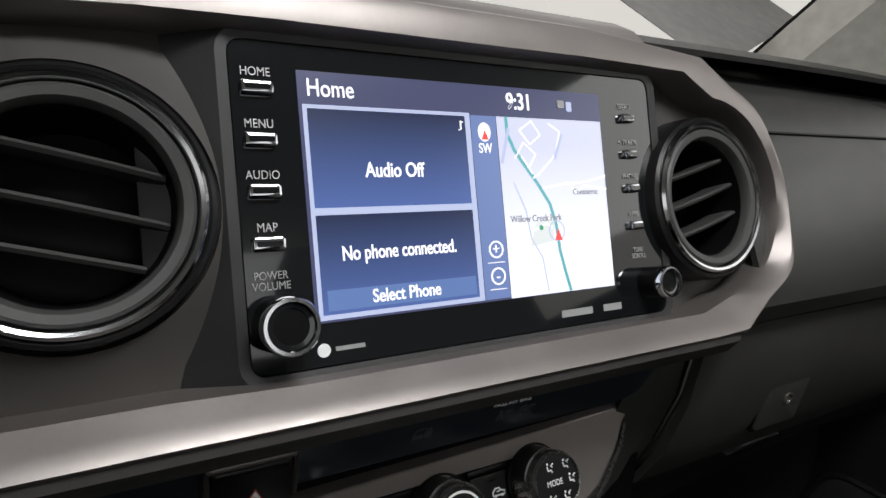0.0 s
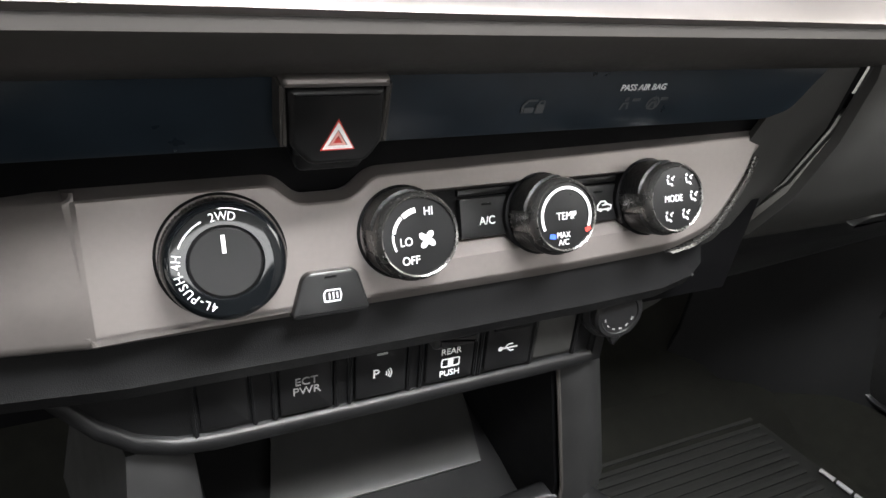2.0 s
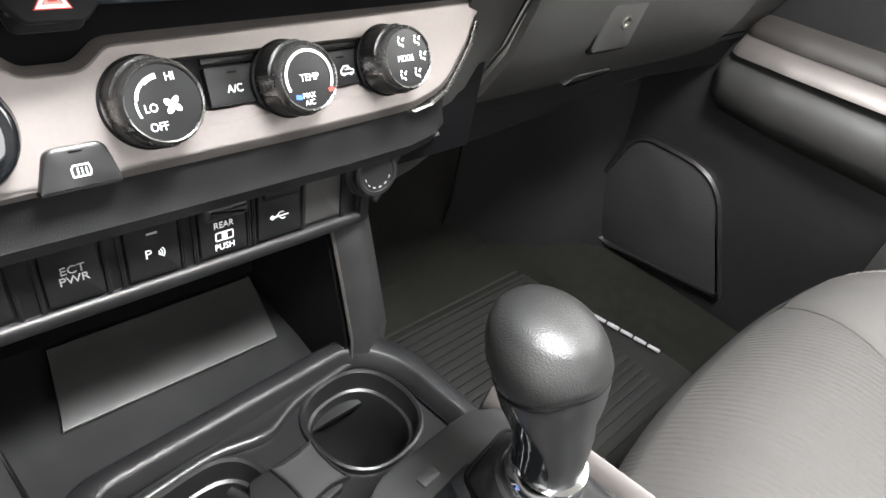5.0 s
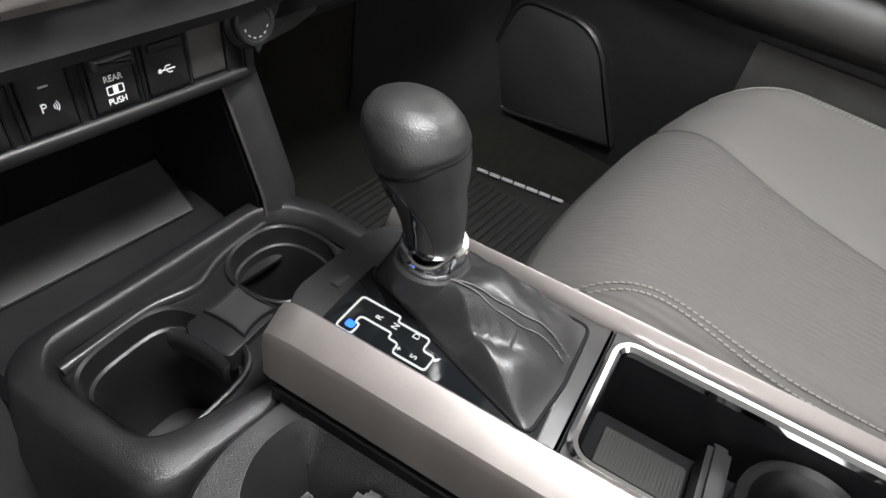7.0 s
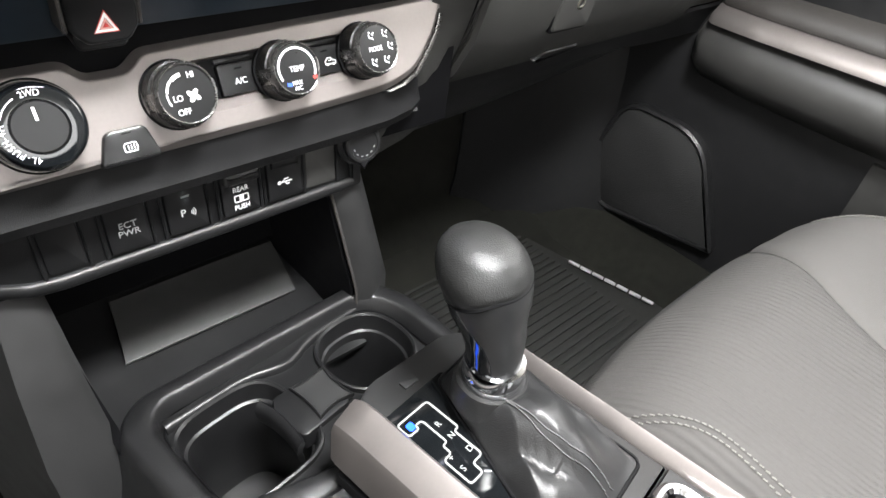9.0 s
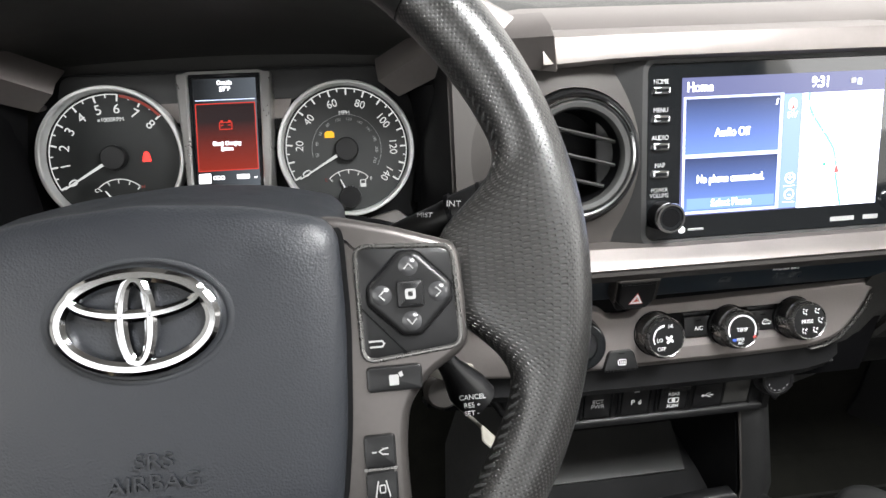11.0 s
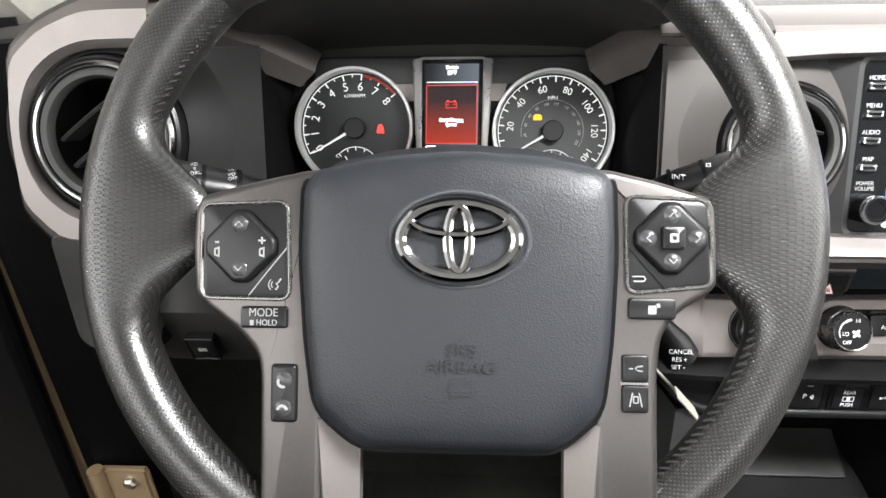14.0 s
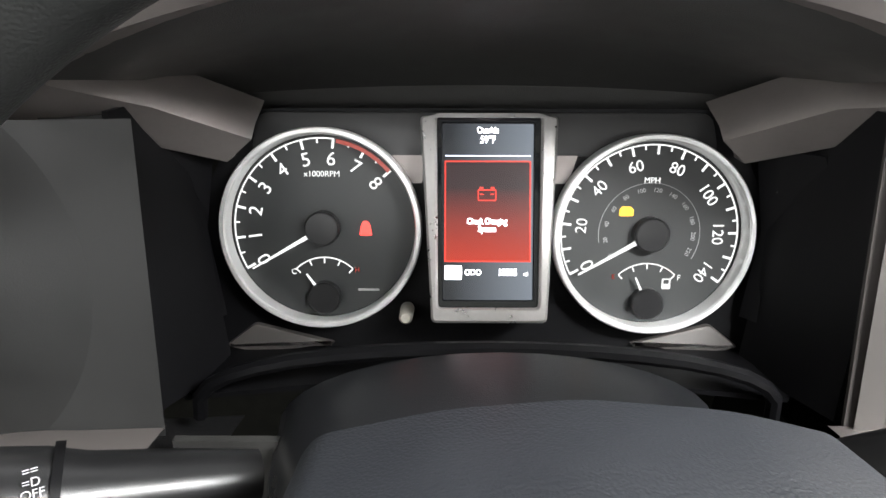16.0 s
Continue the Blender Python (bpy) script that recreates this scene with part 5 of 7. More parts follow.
tach = gauge((-0.0905, 0.0), "tachometer", "rev counter with white numerals", {"ticks": ticks(208, 40, 16, 2), "from": 82, "to": 208, "numbers": [(str(k), 208 - 168 * k / 8) for k in range(9)], "unit": "x1000RPM"}, 210, 125)
part("red_zone", arc_band(0.0478, 0.0500, 40, 80, 14), GREDL, tach, at=Matrix.Translation((0, 0, -0.0088)))
WARN = glow("warning_red", (1.0, 0.03, 0.02), 1.3)
AMBER = glow("warning_amber", (1.0, 0.45, 0.01), 0.9)
part("belt_warning", slab(rounded([(-0.0036, -0.0040), (0.0036, -0.0040), (0.0028, 0.0012), (0.0015, 0.0042), (-0.0015, 0.0042), (-0.0028, 0.0012)], 0.001), 0, 0.0003), WARN, tach, "glowing red seat belt warning", at=Matrix.Translation((0.0238, -0.0005, -0.0093)))
text("C", 0.0045, (-0.0175, -0.0255, -0.0092), GAUGE, tach, name="numeral")
text("H", 0.0040, (0.0185, -0.0245, -0.0092), GREDL, tach, name="numeral")
bar(0.025, -0.036, 0.012, 0.0012, -0.0094, DIM, tach, "small_legend")
speed = gauge((0.0935, -0.003), "speedometer", "speedometer with white numerals", {"ticks": ticks(208, -34, 28, 2), "from": -34, "to": 208, "numbers": [(str(k), 208 - 242 * k / 140) for k in range(0, 141, 20)], "unit": "MPH"}, 210, 115)
for k in range(0, 12):
    a = 210 - 240 * (k * 20 / 1.609) / 140
    text(str(k * 20), 0.0034, (0.0248 * math.cos(radians(a)), 0.0248 * math.sin(radians(a)), -0.0092), DIM, speed, name="numeral", spin=a - 90)
part("inner_arc", arc_band(0.0285, 0.0288, -30, 190, 48), DIM, speed, at=Matrix.Translation((0, 0, -0.0094)))
part("engine_warning", slab(rounded([(-0.0040, -0.0025), (0.0040, -0.0025), (0.0040, 0.0014), (0.0022, 0.0030), (-0.0026, 0.0030), (-0.0040, 0.0012)], 0.0008), 0, 0.0003), AMBER, speed, "glowing amber engine warning", at=Matrix.Translation((-0.0135, 0.0125, -0.0093)))
text("F", 0.0045, (0.0185, -0.0255, -0.0092), GAUGE, speed, name="numeral")
text("E", 0.0040, (-0.0190, -0.0250, -0.0092), GREDL, speed, name="numeral")
part("fuel_symbol", hoop(rrect(0, 0, 0.0050, 0.0062, 0.0006), rrect(0, 0.0012, 0.0032, 0.0024, 0.0004), 0, 0.0003), GAUGE, speed, at=Matrix.Translation((0.0115, -0.0290, -0.0094)))
part("reset_stalk", lathe([(0.0042, -0.012), (0.0038, 0.006), (0.0026, 0.0085)], 20), PALE, clus, "small clear reset button", at=Matrix.Translation((-0.0435, -0.0480, 0)))

# middle display in its silver housing
LF = G.inverted() @ tilted((-0.249, 0.322, 0.638), 33)
hsg = part("display_housing", hoop(rounded([(-0.0300, -0.0600), (0.0310, -0.0600), (0.0375, 0.0500), (-0.0365, 0.0500)], 0.003), rounded([(-0.0265, -0.0520), (0.0265, -0.0520), (0.0285, 0.0500), (-0.0275, 0.0500)], 0.002), -0.03, 0.002, 0.0012), CHROMESATIN, clus, "silver display housing", at=LF)
part("inner_frame", hoop(rounded([(-0.0268, -0.0525), (0.0268, -0.0525), (0.0288, 0.0505), (-0.0278, 0.0505)], 0.002), rounded([(-0.0240, -0.0480), (0.0236, -0.0480), (0.0246, 0.0465), (-0.0246, 0.0465)], 0.001), -0.02, -0.001, 0.0006), GLOSS, hsg)
LCD = fade_glow("cluster_display_grey", (0.015, 0.018, 0.022), (0.20, 0.23, 0.27), 0, -0.02, 0.028, 0.42)
ALERT = fade_glow("cluster_display_red", (0.52, 0.035, 0.012), (0.030, 0.012, 0.014), 1, -0.028, 0.012, 0.42)
ORANGE = glow("display_red_line", (0.85, 0.05, 0.03), 0.7)
lcd = part("display", slab([(-0.0242, -0.0482), (0.0238, -0.0482), (0.0248, 0.0467), (-0.0248, 0.0467)], -0.004, -0.0028), LCD, hsg, "lit display with a red charging alert")
part("alert_area", slab([(-0.0232, -0.0275), (0.0228, -0.0275), (0.0230, 0.0262), (-0.0232, 0.0262)], -0.0028, -0.0025), ALERT, lcd)
part("alert_frame", hoop([(-0.0232, -0.0278), (0.0228, -0.0278), (0.0230, 0.0265), (-0.0232, 0.0265)], [(-0.0226, -0.0272), (0.0222, -0.0272), (0.0224, 0.0259), (-0.0226, 0.0259)], -0.0027, -0.0022), ORANGE, lcd)
text("Outside", 0.0048, (0, 0.0430, -0.0025), TEXTW, lcd, wide=0.75)
text("59\u00b0F", 0.0056, (0.0, 0.0378, -0.0025), TEXTW, lcd, wide=0.8)
part("header_line", line_band([(-0.023, 0.0292), (0.023, 0.0292)], 0.0004), FRAMEW, lcd, at=Matrix.Translation((0, 0, -0.0026)))
part("battery_symbol", hoop(rrect(0, 0, 0.0100, 0.0062, 0.0006), rrect(0, 0, 0.0088, 0.0050, 0.0004), 0, 0.0002), ORANGE, lcd, at=Matrix.Translation((-0.0005, 0.0080, -0.0023)))
for e in (-1, 1):
    bar(-0.0005 + e * 0.0028, 0.0085, 0.002, 0.0006, -0.0023, ORANGE, lcd, "battery_mark")
    bar(-0.0005 + e * 0.0030, 0.0118, 0.002, 0.0012, -0.0023, ORANGE, lcd, "battery_post")
text("Check Charging\nSystem", 0.0046, (-0.0005, -0.0082, -0.0022), TEXTW, lcd, wide=0.72, bold=0.00006)
text("ODO", 0.0044, (-0.0080, -0.0335, -0.0024), TEXTW, lcd, wide=0.85)
text("18505", 0.0052, (0.0105, -0.0335, -0.0024), TEXTW, lcd, wide=0.8)
text("mi", 0.0030, (0.0202, -0.0342, -0.0024), TEXTW, lcd, wide=0.8)
part("gear_flag", slab(rrect(-0.0185, -0.0335, 0.0090, 0.0075, 0.0006), -0.0027, -0.0024), TEXTW, lcd)

# ---- steering column ----
col = thing("steering_column", "black steering column shroud with two control stalks", "steering column")
rows = []
for y, z, w, h in ((0.255, 0.545, 0.112, 0.052), (0.215, 0.548, 0.108, 0.056), (0.165, 0.555, 0.092, 0.055), (0.125, 0.560, 0.080, 0.050)):
    rows.append([(-0.245 + w * math.cos(t) * (1 if abs(math.cos(t)) < 0.95 else 1), y, z + h * (math.sin(t) if math.sin(t) > 0 else 1.15 * math.sin(t))) for t in (radians(360 * k / 36) for k in range(36))])
bm = loft(rows, close=True)
bm.faces.ensure_lookup_table()
part("shroud", bm, mat("shroud_plastic", (0.013, 0.0135, 0.015), 0.30, bump=0.15, bscale=1800, cells=True), col, "grained black shroud")
part("shroud_edge", tube([(-0.245 + 0.0930 * math.cos(radians(a)), 0.166, 0.5555 + 0.0560 * math.sin(radians(a))) for a in range(8, 173, 4)], 0.0014, 8), GREY, col, "thin raised edge")
part("boot_lip", tube([(-0.250 + 0.150 * math.cos(radians(a)), 0.262, 0.547 + 0.046 * math.sin(radians(a)) ** 0.7) for a in range(0, 181, 10)], 0.004, 8), BLACK, col)
part("skirt", sheet([[(-0.25 + 0.16 * s, 0.268, 0.575 - 0.02 * abs(s)) , (-0.25 + 0.165 * s, 0.300, 0.560 - 0.005 * abs(s)), (-0.25 + 0.16 * s, 0.33, 0.545)] for s in (-1, -0.6, -0.2, 0.2, 0.6, 1)], 0.003), BLACK, col)


def stalk(base, tip, label, marks):
    a, b = Vector(base), Vector(tip)
    s = part("stalk", tube([a, a.lerp(b, 0.2), a.lerp(b, 0.45), a.lerp(b, 0.55), a.lerp(b, 0.85), b], [0.009, 0.0110, 0.0125, 0.0148, 0.0165, 0.0145], 20, flat=0.85), SWITCH, col, label)
    d = (b - a).normalized()
    yaw = math.degrees(math.atan2(d.y, d.x)) if d.x > 0 else math.degrees(math.atan2(-d.y, -d.x))
    for f in (0.52, 0.72):
        part("collar", tube([a.lerp(b, f - 0.012), a.lerp(b, f + 0.012)], 0.0160, 20, flat=0.87), BLACK, s)
    for f, up, body, size in marks:
        p = a.lerp(b, f)
        m = Matrix.Translation(p) @ pose(0, 0, 0, 90 - 52, 0, yaw) @ Matrix.Translation((0, up, 0.0162))
        t = text(body, size, (0, 0, 0), MID, s)
        t.matrix_basis = m
    return s


stalk((-0.335, 0.168, 0.618), (-0.432, 0.126, 0.654), "black light stalk with white legends", [(0.73, 0.0025, "=D\n\u00a4\nDRL", 0.0036), (0.53, 0.0025, "==\n=D\nOFF", 0.0034), (0.92, -0.004, "\u00a4", 0.0070), (0.89, 0.0055, "<=D", 0.0046)])
stalk((-0.140, 0.180, 0.606), (-0.045, 0.164, 0.648), "black wiper stalk with white legends", [(0.52, 0.0, "INT", 0.0055), (0.34, 0.0, "MIST", 0.0045), (0.70, 0.002, "\u00a4", 0.0070)])
s = part("cruise_lever", tube([(-0.115, 0.125, 0.575), (-0.100, 0.126, 0.548), (-0.090, 0.124, 0.532), (-0.082, 0.122, 0.522)], [0.006, 0.007, 0.013, 0.0125], 16), SWITCH, col, "stubby cruise control lever")
for k, body in enumerate(("CANCEL", "RES +", "SET -")):
    text(body, 0.0042, (0, 0, 0), WHITE, s).matrix_basis = tilted((-0.089, 0.108, 0.538 - 0.0065 * k), 30)

keys = thing("ignition_key", "brass key with a pale tag hanging below the steering column", "key", tilted((-0.075, 0.145, 0.475), 20))
TURN = pose(0, 0, 0, 0, 0, 42)
tag = rounded([(-0.012, -0.009), (0.012, -0.009), (0.012, 0.009), (-0.012, 0.009)], 0.002, 3)
part("blade", slab(rounded([(-0.0012, -0.034), (0.0012, -0.034), (0.0012, 0.030), (-0.0012, 0.030)], 0.0008), -0.0008, 0.0008, 0.0003), STEEL, keys, at=TURN)
part("tag", slab(tag, -0.0006, 0.0006, 0.0003), PALE, keys, "pale plastic key tag", at=Matrix.Translation((0.006, -0.006, 0.014)) @ TURN @ pose(0, 0, 0, 0, 78, 0) @ pose(0, 0, 0, 0, 0, 90))
part("key_head", slab(rounded([(-0.019, -0.007), (0.019, -0.010), (0.019, 0.010), (-0.019, 0.006)], 0.003, 3), -0.0015, 0.0015, 0.0008), PALE, keys, "pale key head", at=Matrix.Translation((-0.022, 0.046, 0.006)) @ pose(0, 0, 0, 20, 35, -32))
part("lock_barrel", lathe([(0.014, -0.06), (0.014, -0.004), (0.011, 0.0)], 28), SATIN_DARK, keys, at=Matrix.Translation((-0.024, 0.024, -0.010)))

# ---- steering wheel ----
W = tilted((-0.234, 0.041, 0.653), 30)
wheel = thing("steering_wheel", "leather steering wheel with satin spokes and an airbag pad", "steering wheel", W)
RC, RR = (0.0, 0.0), 0.1872
RIM = W.inverted() @ tilted((-0.234, 0.041, 0.653), 32) @ Matrix.Translation((-0.0095, 0.0135, -0.033))


def rim_arc(a0, a1, n, swell=True):
    """A stretch of the rim with a UV map in metres."""
    bm = bmesh.new()
    uvl = bm.loops.layers.uv.new("UVMap")
    m = 28
    rings = []
    for k in range(n + 1):
        a = a0 + (a1 - a0) * k / n
        t = radians(a)
        side = min(abs((a - 180 + 180) % 360 - 180), abs((a + 180) % 360 - 180))
        q = math.exp(-(side / 13.5) ** 4) if swell else 0
        g = 0.0160 + 0.0014 * math.exp(-((min(abs(a - 140), abs(a - 40)) / 14) ** 2))
        ring = []
        for j in range(m):
            p = 2 * math.pi * j / m
            rr = g * math.cos(p)
            if rr < 0:
                rr -= q * 0.040 * (-math.cos(p)) ** 1.3
            h = g * 1.06 * math.sin(p) * (1 - 0.25 * q * max(0, -math.cos(p)))
            ring.append(bm.verts.new((RC[0] + (RR + rr) * math.cos(t), RC[1] + (RR + rr) * math.sin(t), h)))
        rings.append(ring)
    for k in range(n):
        for j in range(m):
            jj = (j + 1) % m
            f = bm.faces.new((rings[k][j], rings[k][jj], rings[k + 1][jj], rings[k + 1][j]))
            for lp, (kk, ja) in zip(f.loops, ((k, j), (k, j + 1), (k + 1, j + 1), (k + 1, j))):
                lp[uvl].uv = (radians(a0 + (a1 - a0) * kk / n) * RR, ja / m * 0.112)
    return bm


part("rim_grip", rim_arc(135, 240, 60), PERF, wheel, "perforated leather grip", at=RIM)
part("rim_grip", rim_arc(-60, 45, 60), PERF, wheel, "perforated leather grip", at=RIM)
part("rim_top", rim_arc(45.3, 134.7, 40, False), LEATHER, wheel, "smooth leather rim", at=RIM)
part("rim_bottom", rim_arc(240.3, 299.7, 24, False), LEATHER, wheel, "smooth leather rim", at=RIM)
for a in (45, 135, 240, 300):
    t = radians(a)
    part("seam", turned_ring([(0.0168, -0.0006), (0.0174, 0.0), (0.0168, 0.0006), (0.0160, 0.0)], 32), THREAD, wheel, at=RIM @ Matrix.Translation((RC[0] + RR * math.cos(t), RC[1] + RR * math.sin(t), 0.0)) @ pose(0, 0, 0, 0, 0, a) @ pose(0, 0, 0, 90))
for a0, a1 in ((138, 166), (196, 236), (14, 42), (-56, -16)):
    bm = bmesh.new()
    n = int((a1 - a0) / 1.55)
    for k in range(n):
        t = radians(a0 + (a1 - a0) * (k + 0.5) / n)
        r = RR - 0.0150
        p = Vector((RC[0] + r * math.cos(t), RC[1] + r * math.sin(t), 0.0058))
        d = Vector((-math.sin(t), math.cos(t), 0))
        o = Vector((math.cos(t), math.sin(t), 0))
        tube([p - d * 0.0020 - o * 0.0016 - Vector((0, 0, 0.001)), p + Vector((0, 0, 0.0008)) - o * 0.0004, p + d * 0.0020 + o * 0.0014 + Vector((0, 0, 0.0018))], 0.0008, 6, bm)
    tagged(part("stitching", bm, THREAD, wheel, at=RIM), kind="stuff")

# spokes
SPOKES = {-1: [(-0.0690, 0.0400), (-0.0790, 0.0395), (-0.1057, 0.0338), (-0.1357, 0.0261), (-0.1395, 0.0190), (-0.1405, 0.0), (-0.1388, -0.0265), (-0.1318, -0.0330), (-0.1143, -0.0459), (-0.1045, -0.0575), (-0.1030, -0.0693), (-0.1020, -0.165), (-0.0690, -0.165)],
          1: [(0.0690, 0.0400), (0.0690, -0.165), (0.1015, -0.165), (0.1008, -0.0620), (0.1030, -0.0440), (0.1120, -0.0321), (0.1265, -0.0231), (0.1302, -0.0187), (0.1304, 0.0), (0.1294, 0.0197), (0.1266, 0.0256), (0.1005, 0.0340), (0.0765, 0.0398)]}
CONTROLS = {-1: [(-0.1338, -0.0272), (-0.0882, -0.0277), (-0.0898, 0.0220), (-0.1340, 0.0204)],
            1: [(0.0856, -0.0225), (0.1266, -0.0186), (0.1248, 0.0232), (0.0848, 0.0252)]}
for s in (-1, 1):
    sp = part("spoke", slab(rounded(SPOKES[s], 0.006, 4), -0.036, -0.0122, 0.0042, 5), SPOKE, wheel, "satin grey spoke cover")
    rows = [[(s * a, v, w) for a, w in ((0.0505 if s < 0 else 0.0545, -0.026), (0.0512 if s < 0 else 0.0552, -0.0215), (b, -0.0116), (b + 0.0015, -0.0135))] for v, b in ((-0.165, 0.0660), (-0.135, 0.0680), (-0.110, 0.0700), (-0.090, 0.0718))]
    # Paler metal than the spoke, for the light this slope catches.
    part("spoke_facet", loft(rows), SATIN, sp, "silver facet coloured as lit")
    out = rounded(CONTROLS[s], 0.005)
    part("pad_frame", hoop(inset(out, -0.0017), inset(out, 0.0004), -0.016, -0.0108, 0.0007), DIALRIM, sp, "bright satin edge")
    pad = part("button_pad", slab(out, -0.016, -0.0112, 0.0012), SWITCH, sp, "black control pad")
    cx, cy, h = (0.1062, 0.0046, 0.0177) if s > 0 else (-0.1128, -0.0010, 0.0186)
    part("rocker_gap", slab(rounded([(cx - h - 0.0007, cy - 0.0042), (cx - 0.0042, cy - h - 0.0007), (cx + 0.0042, cy - h - 0.0007), (cx + h + 0.0007, cy - 0.0042), (cx + h + 0.0007, cy + 0.0042), (cx + 0.0042, cy + h + 0.0007), (cx - 0.0042, cy + h + 0.0007), (cx - h - 0.0007, cy + 0.0042)], 0.002), -0.0115, -0.0109), BLACK, pad)
    part("rocker", slab(rounded([(cx - h, cy - 0.0037), (cx - 0.0037, cy - h), (cx + 0.0037, cy - h), (cx + h, cy - 0.0037), (cx + h, cy + 0.0037), (cx + 0.0037, cy + h), (cx - 0.0037, cy + h), (cx - h, cy + 0.0037)], 0.002), -0.0115, -0.0072, 0.0026, 4), SWITCH, pad, "diamond rocker")
    for k, (a, b, r) in enumerate(((0, 0.0115, 0), (0, -0.0115, 180), (-0.0118, 0, 90), (0.0118, 0, -90))):
        if s > 0 or k < 2:
            part("bump", lathe([(0.0046, -0.0012), (0.0043, 0.0), (0.0032, 0.0009), (0.0016, 0.0013), (0.0004, 0.0014)], 24), BUMP, pad, "raised round key", at=Matrix.Translation((cx + a, cy + b, -0.0073)))
            part("arrow", line_band([(-0.0020, -0.0011), (0, 0.0011), (0.0020, -0.0011)], 0.0006), DIM, pad, at=Matrix.Translation((cx + a, cy + b, -0.0058)) @ pose(0, 0, 0, 0, 0, r))
        else:
            text("-" if k == 2 else "+", 0.0072, (cx + a, cy + b + 0.0026, -0.0070), DIM, pad, bold=0.00015)
            part("speaker_symbol", hoop([(-0.0014, -0.0018), (0.0014, -0.0028), (0.0014, 0.0028), (-0.0014, 0.0018)], [(-0.0007, -0.0010), (0.0007, -0.0016), (0.0007, 0.0016), (-0.0007, 0.0010)], 0, 0.0003), DIM, pad, at=Matrix.Translation((cx + a, cy + b - 0.0030, -0.0071)))
    if s > 0:
        part("key_split", line_band([(0.0855, -0.0005), (0.1035, -0.0208)], 0.0007), BLACK, pad, at=Matrix.Translation((0, 0, -0.0111)))
        part("ok_button", slab(rrect(cx, cy, 0.0112, 0.0114, 0.0012), -0.0085, -0.0042, 0.0014), SWITCH, pad)
        part("ok_mark", hoop(rrect(cx, cy, 0.0044, 0.0044, 0.0008), rrect(cx, cy, 0.0020, 0.0020, 0.0004), -0.0042, -0.0039), DIM, pad)
        part("return_symbol", line_band([(-0.0035, 0.0012), (0.0022, 0.0012), (0.0030, 0), (0.0022, -0.0012), (-0.0030, -0.0012)], 0.0008), DIM, pad, at=Matrix.Translation((0.0910, -0.0158, -0.0110)))
        b = part("menu_button", slab(rrect(0.0973, -0.0308, 0.0235, 0.0108, 0.0018), -0.016, -0.0098, 0.0014), SWITCH, sp)
        part("page_symbol", slab(rrect(0, 0, 0.0040, 0.0044, 0.0005), 0, 0.0003), DIM, b, at=Matrix.Translation((0.0970, -0.0312, -0.0097)))
        bar(0.1000, -0.0290, 0.0016, 0.0020, -0.0097, DIM, b, "page_symbol", 20)
        for v, kind in ((-0.0608, 0), (-0.0760, 1)):
            b = part("assist_button", slab(rrect(0.0890, v, 0.0132, 0.0138, 0.0016), -0.016, -0.0098, 0.0012), SWITCH, sp)
            if kind:
                for e in (-1, 1):
                    part("assist_symbol", line_band([(e * 0.0030, -0.0034), (e * 0.0016, 0.0034)], 0.0006), DIM, b, at=Matrix.Translation((0.0890, v, -0.0097)))
                part("assist_symbol", hoop(rrect(0, 0, 0.0028, 0.0036, 0.0006), rrect(0, 0, 0.0018, 0.0026, 0.0004), 0, 0.0003), DIM, b, at=Matrix.Translation((0.0890, v, -0.0097)))
            else:
                part("assist_symbol", line_band([(0.0034, 0.0016), (0.0012, 0.0014), (-0.0004, 0.0004), (0.0010, -0.0008), (0.0034, -0.0010)], 0.0006), DIM, b, at=Matrix.Translation((0.0890, v, -0.0097)))
                part("assist_symbol", line_band([(-0.0034, 0.0002), (-0.0014, 0.0002)], 0.0006), DIM, b, at=Matrix.Translation((0.0890, v, -0.0097)))
        bar(0.0888, -0.0684, 0.0140, 0.0012, -0.0121, DIALRIM, sp, "key_divider")
    else:
        part("key_split", line_band([(-0.0890, -0.0015), (-0.1000, -0.0150), (-0.1090, -0.0265)], 0.0006), DIM, pad, at=Matrix.Translation((0, 0, -0.0111)))
        for e in (0, 1):
            part("voice_symbol", arc_band(0.0018 + 0.0014 * e, 0.0023 + 0.0014 * e, 130, 230, 8), DIM, pad, at=Matrix.Translation((-0.0950, -0.0208, -0.0110)))
        part("voice_symbol", line_band([(-0.0008, -0.0030), (0.0006, -0.0012), (-0.0004, 0.0002), (0.0010, 0.0012), (0.0020, 0.0030)], 0.0008), DIM, pad, at=Matrix.Translation((-0.0940, -0.0205, -0.0110)))
        b = part("mode_button", slab(rrect(-0.1006, -0.0377, 0.0248, 0.0114, 0.0018), -0.016, -0.0098, 0.0014), SWITCH, sp)
        text("MODE", 0.0060, (-0.1006, -0.0353, -0.0096), DIM, b, wide=0.9)
        text("HOLD", 0.0044, (-0.0988, -0.0405, -0.0096), DIM, b, wide=0.9)
        bar(-0.1066, -0.0405, 0.0020, 0.0028, -0.0097, DIM, b, "mute_symbol")
        b = part("phone_button", slab(rrect(-0.0895, -0.0767, 0.0138, 0.0300, 0.0020), -0.016, -0.0096, 0.0020, 4), SWITCH, sp)
        for v, r in ((-0.0695, 130), (-0.0840, 0)):
            part("bump", lathe([(0.0050, -0.0012), (0.0046, 0.0), (0.0034, 0.0009), (0.0016, 0.0013), (0.0004, 0.0014)], 24), BUMP, b, "raised round key", at=Matrix.Translation((-0.0895, v, -0.0098)))
            part("handset_symbol", arc_band(0.0017, 0.0031, 10, 170, 10), DIM, b, at=Matrix.Translation((-0.0895, v - 0.001, -0.0083)) @ pose(0, 0, 0, 0, 0, r))
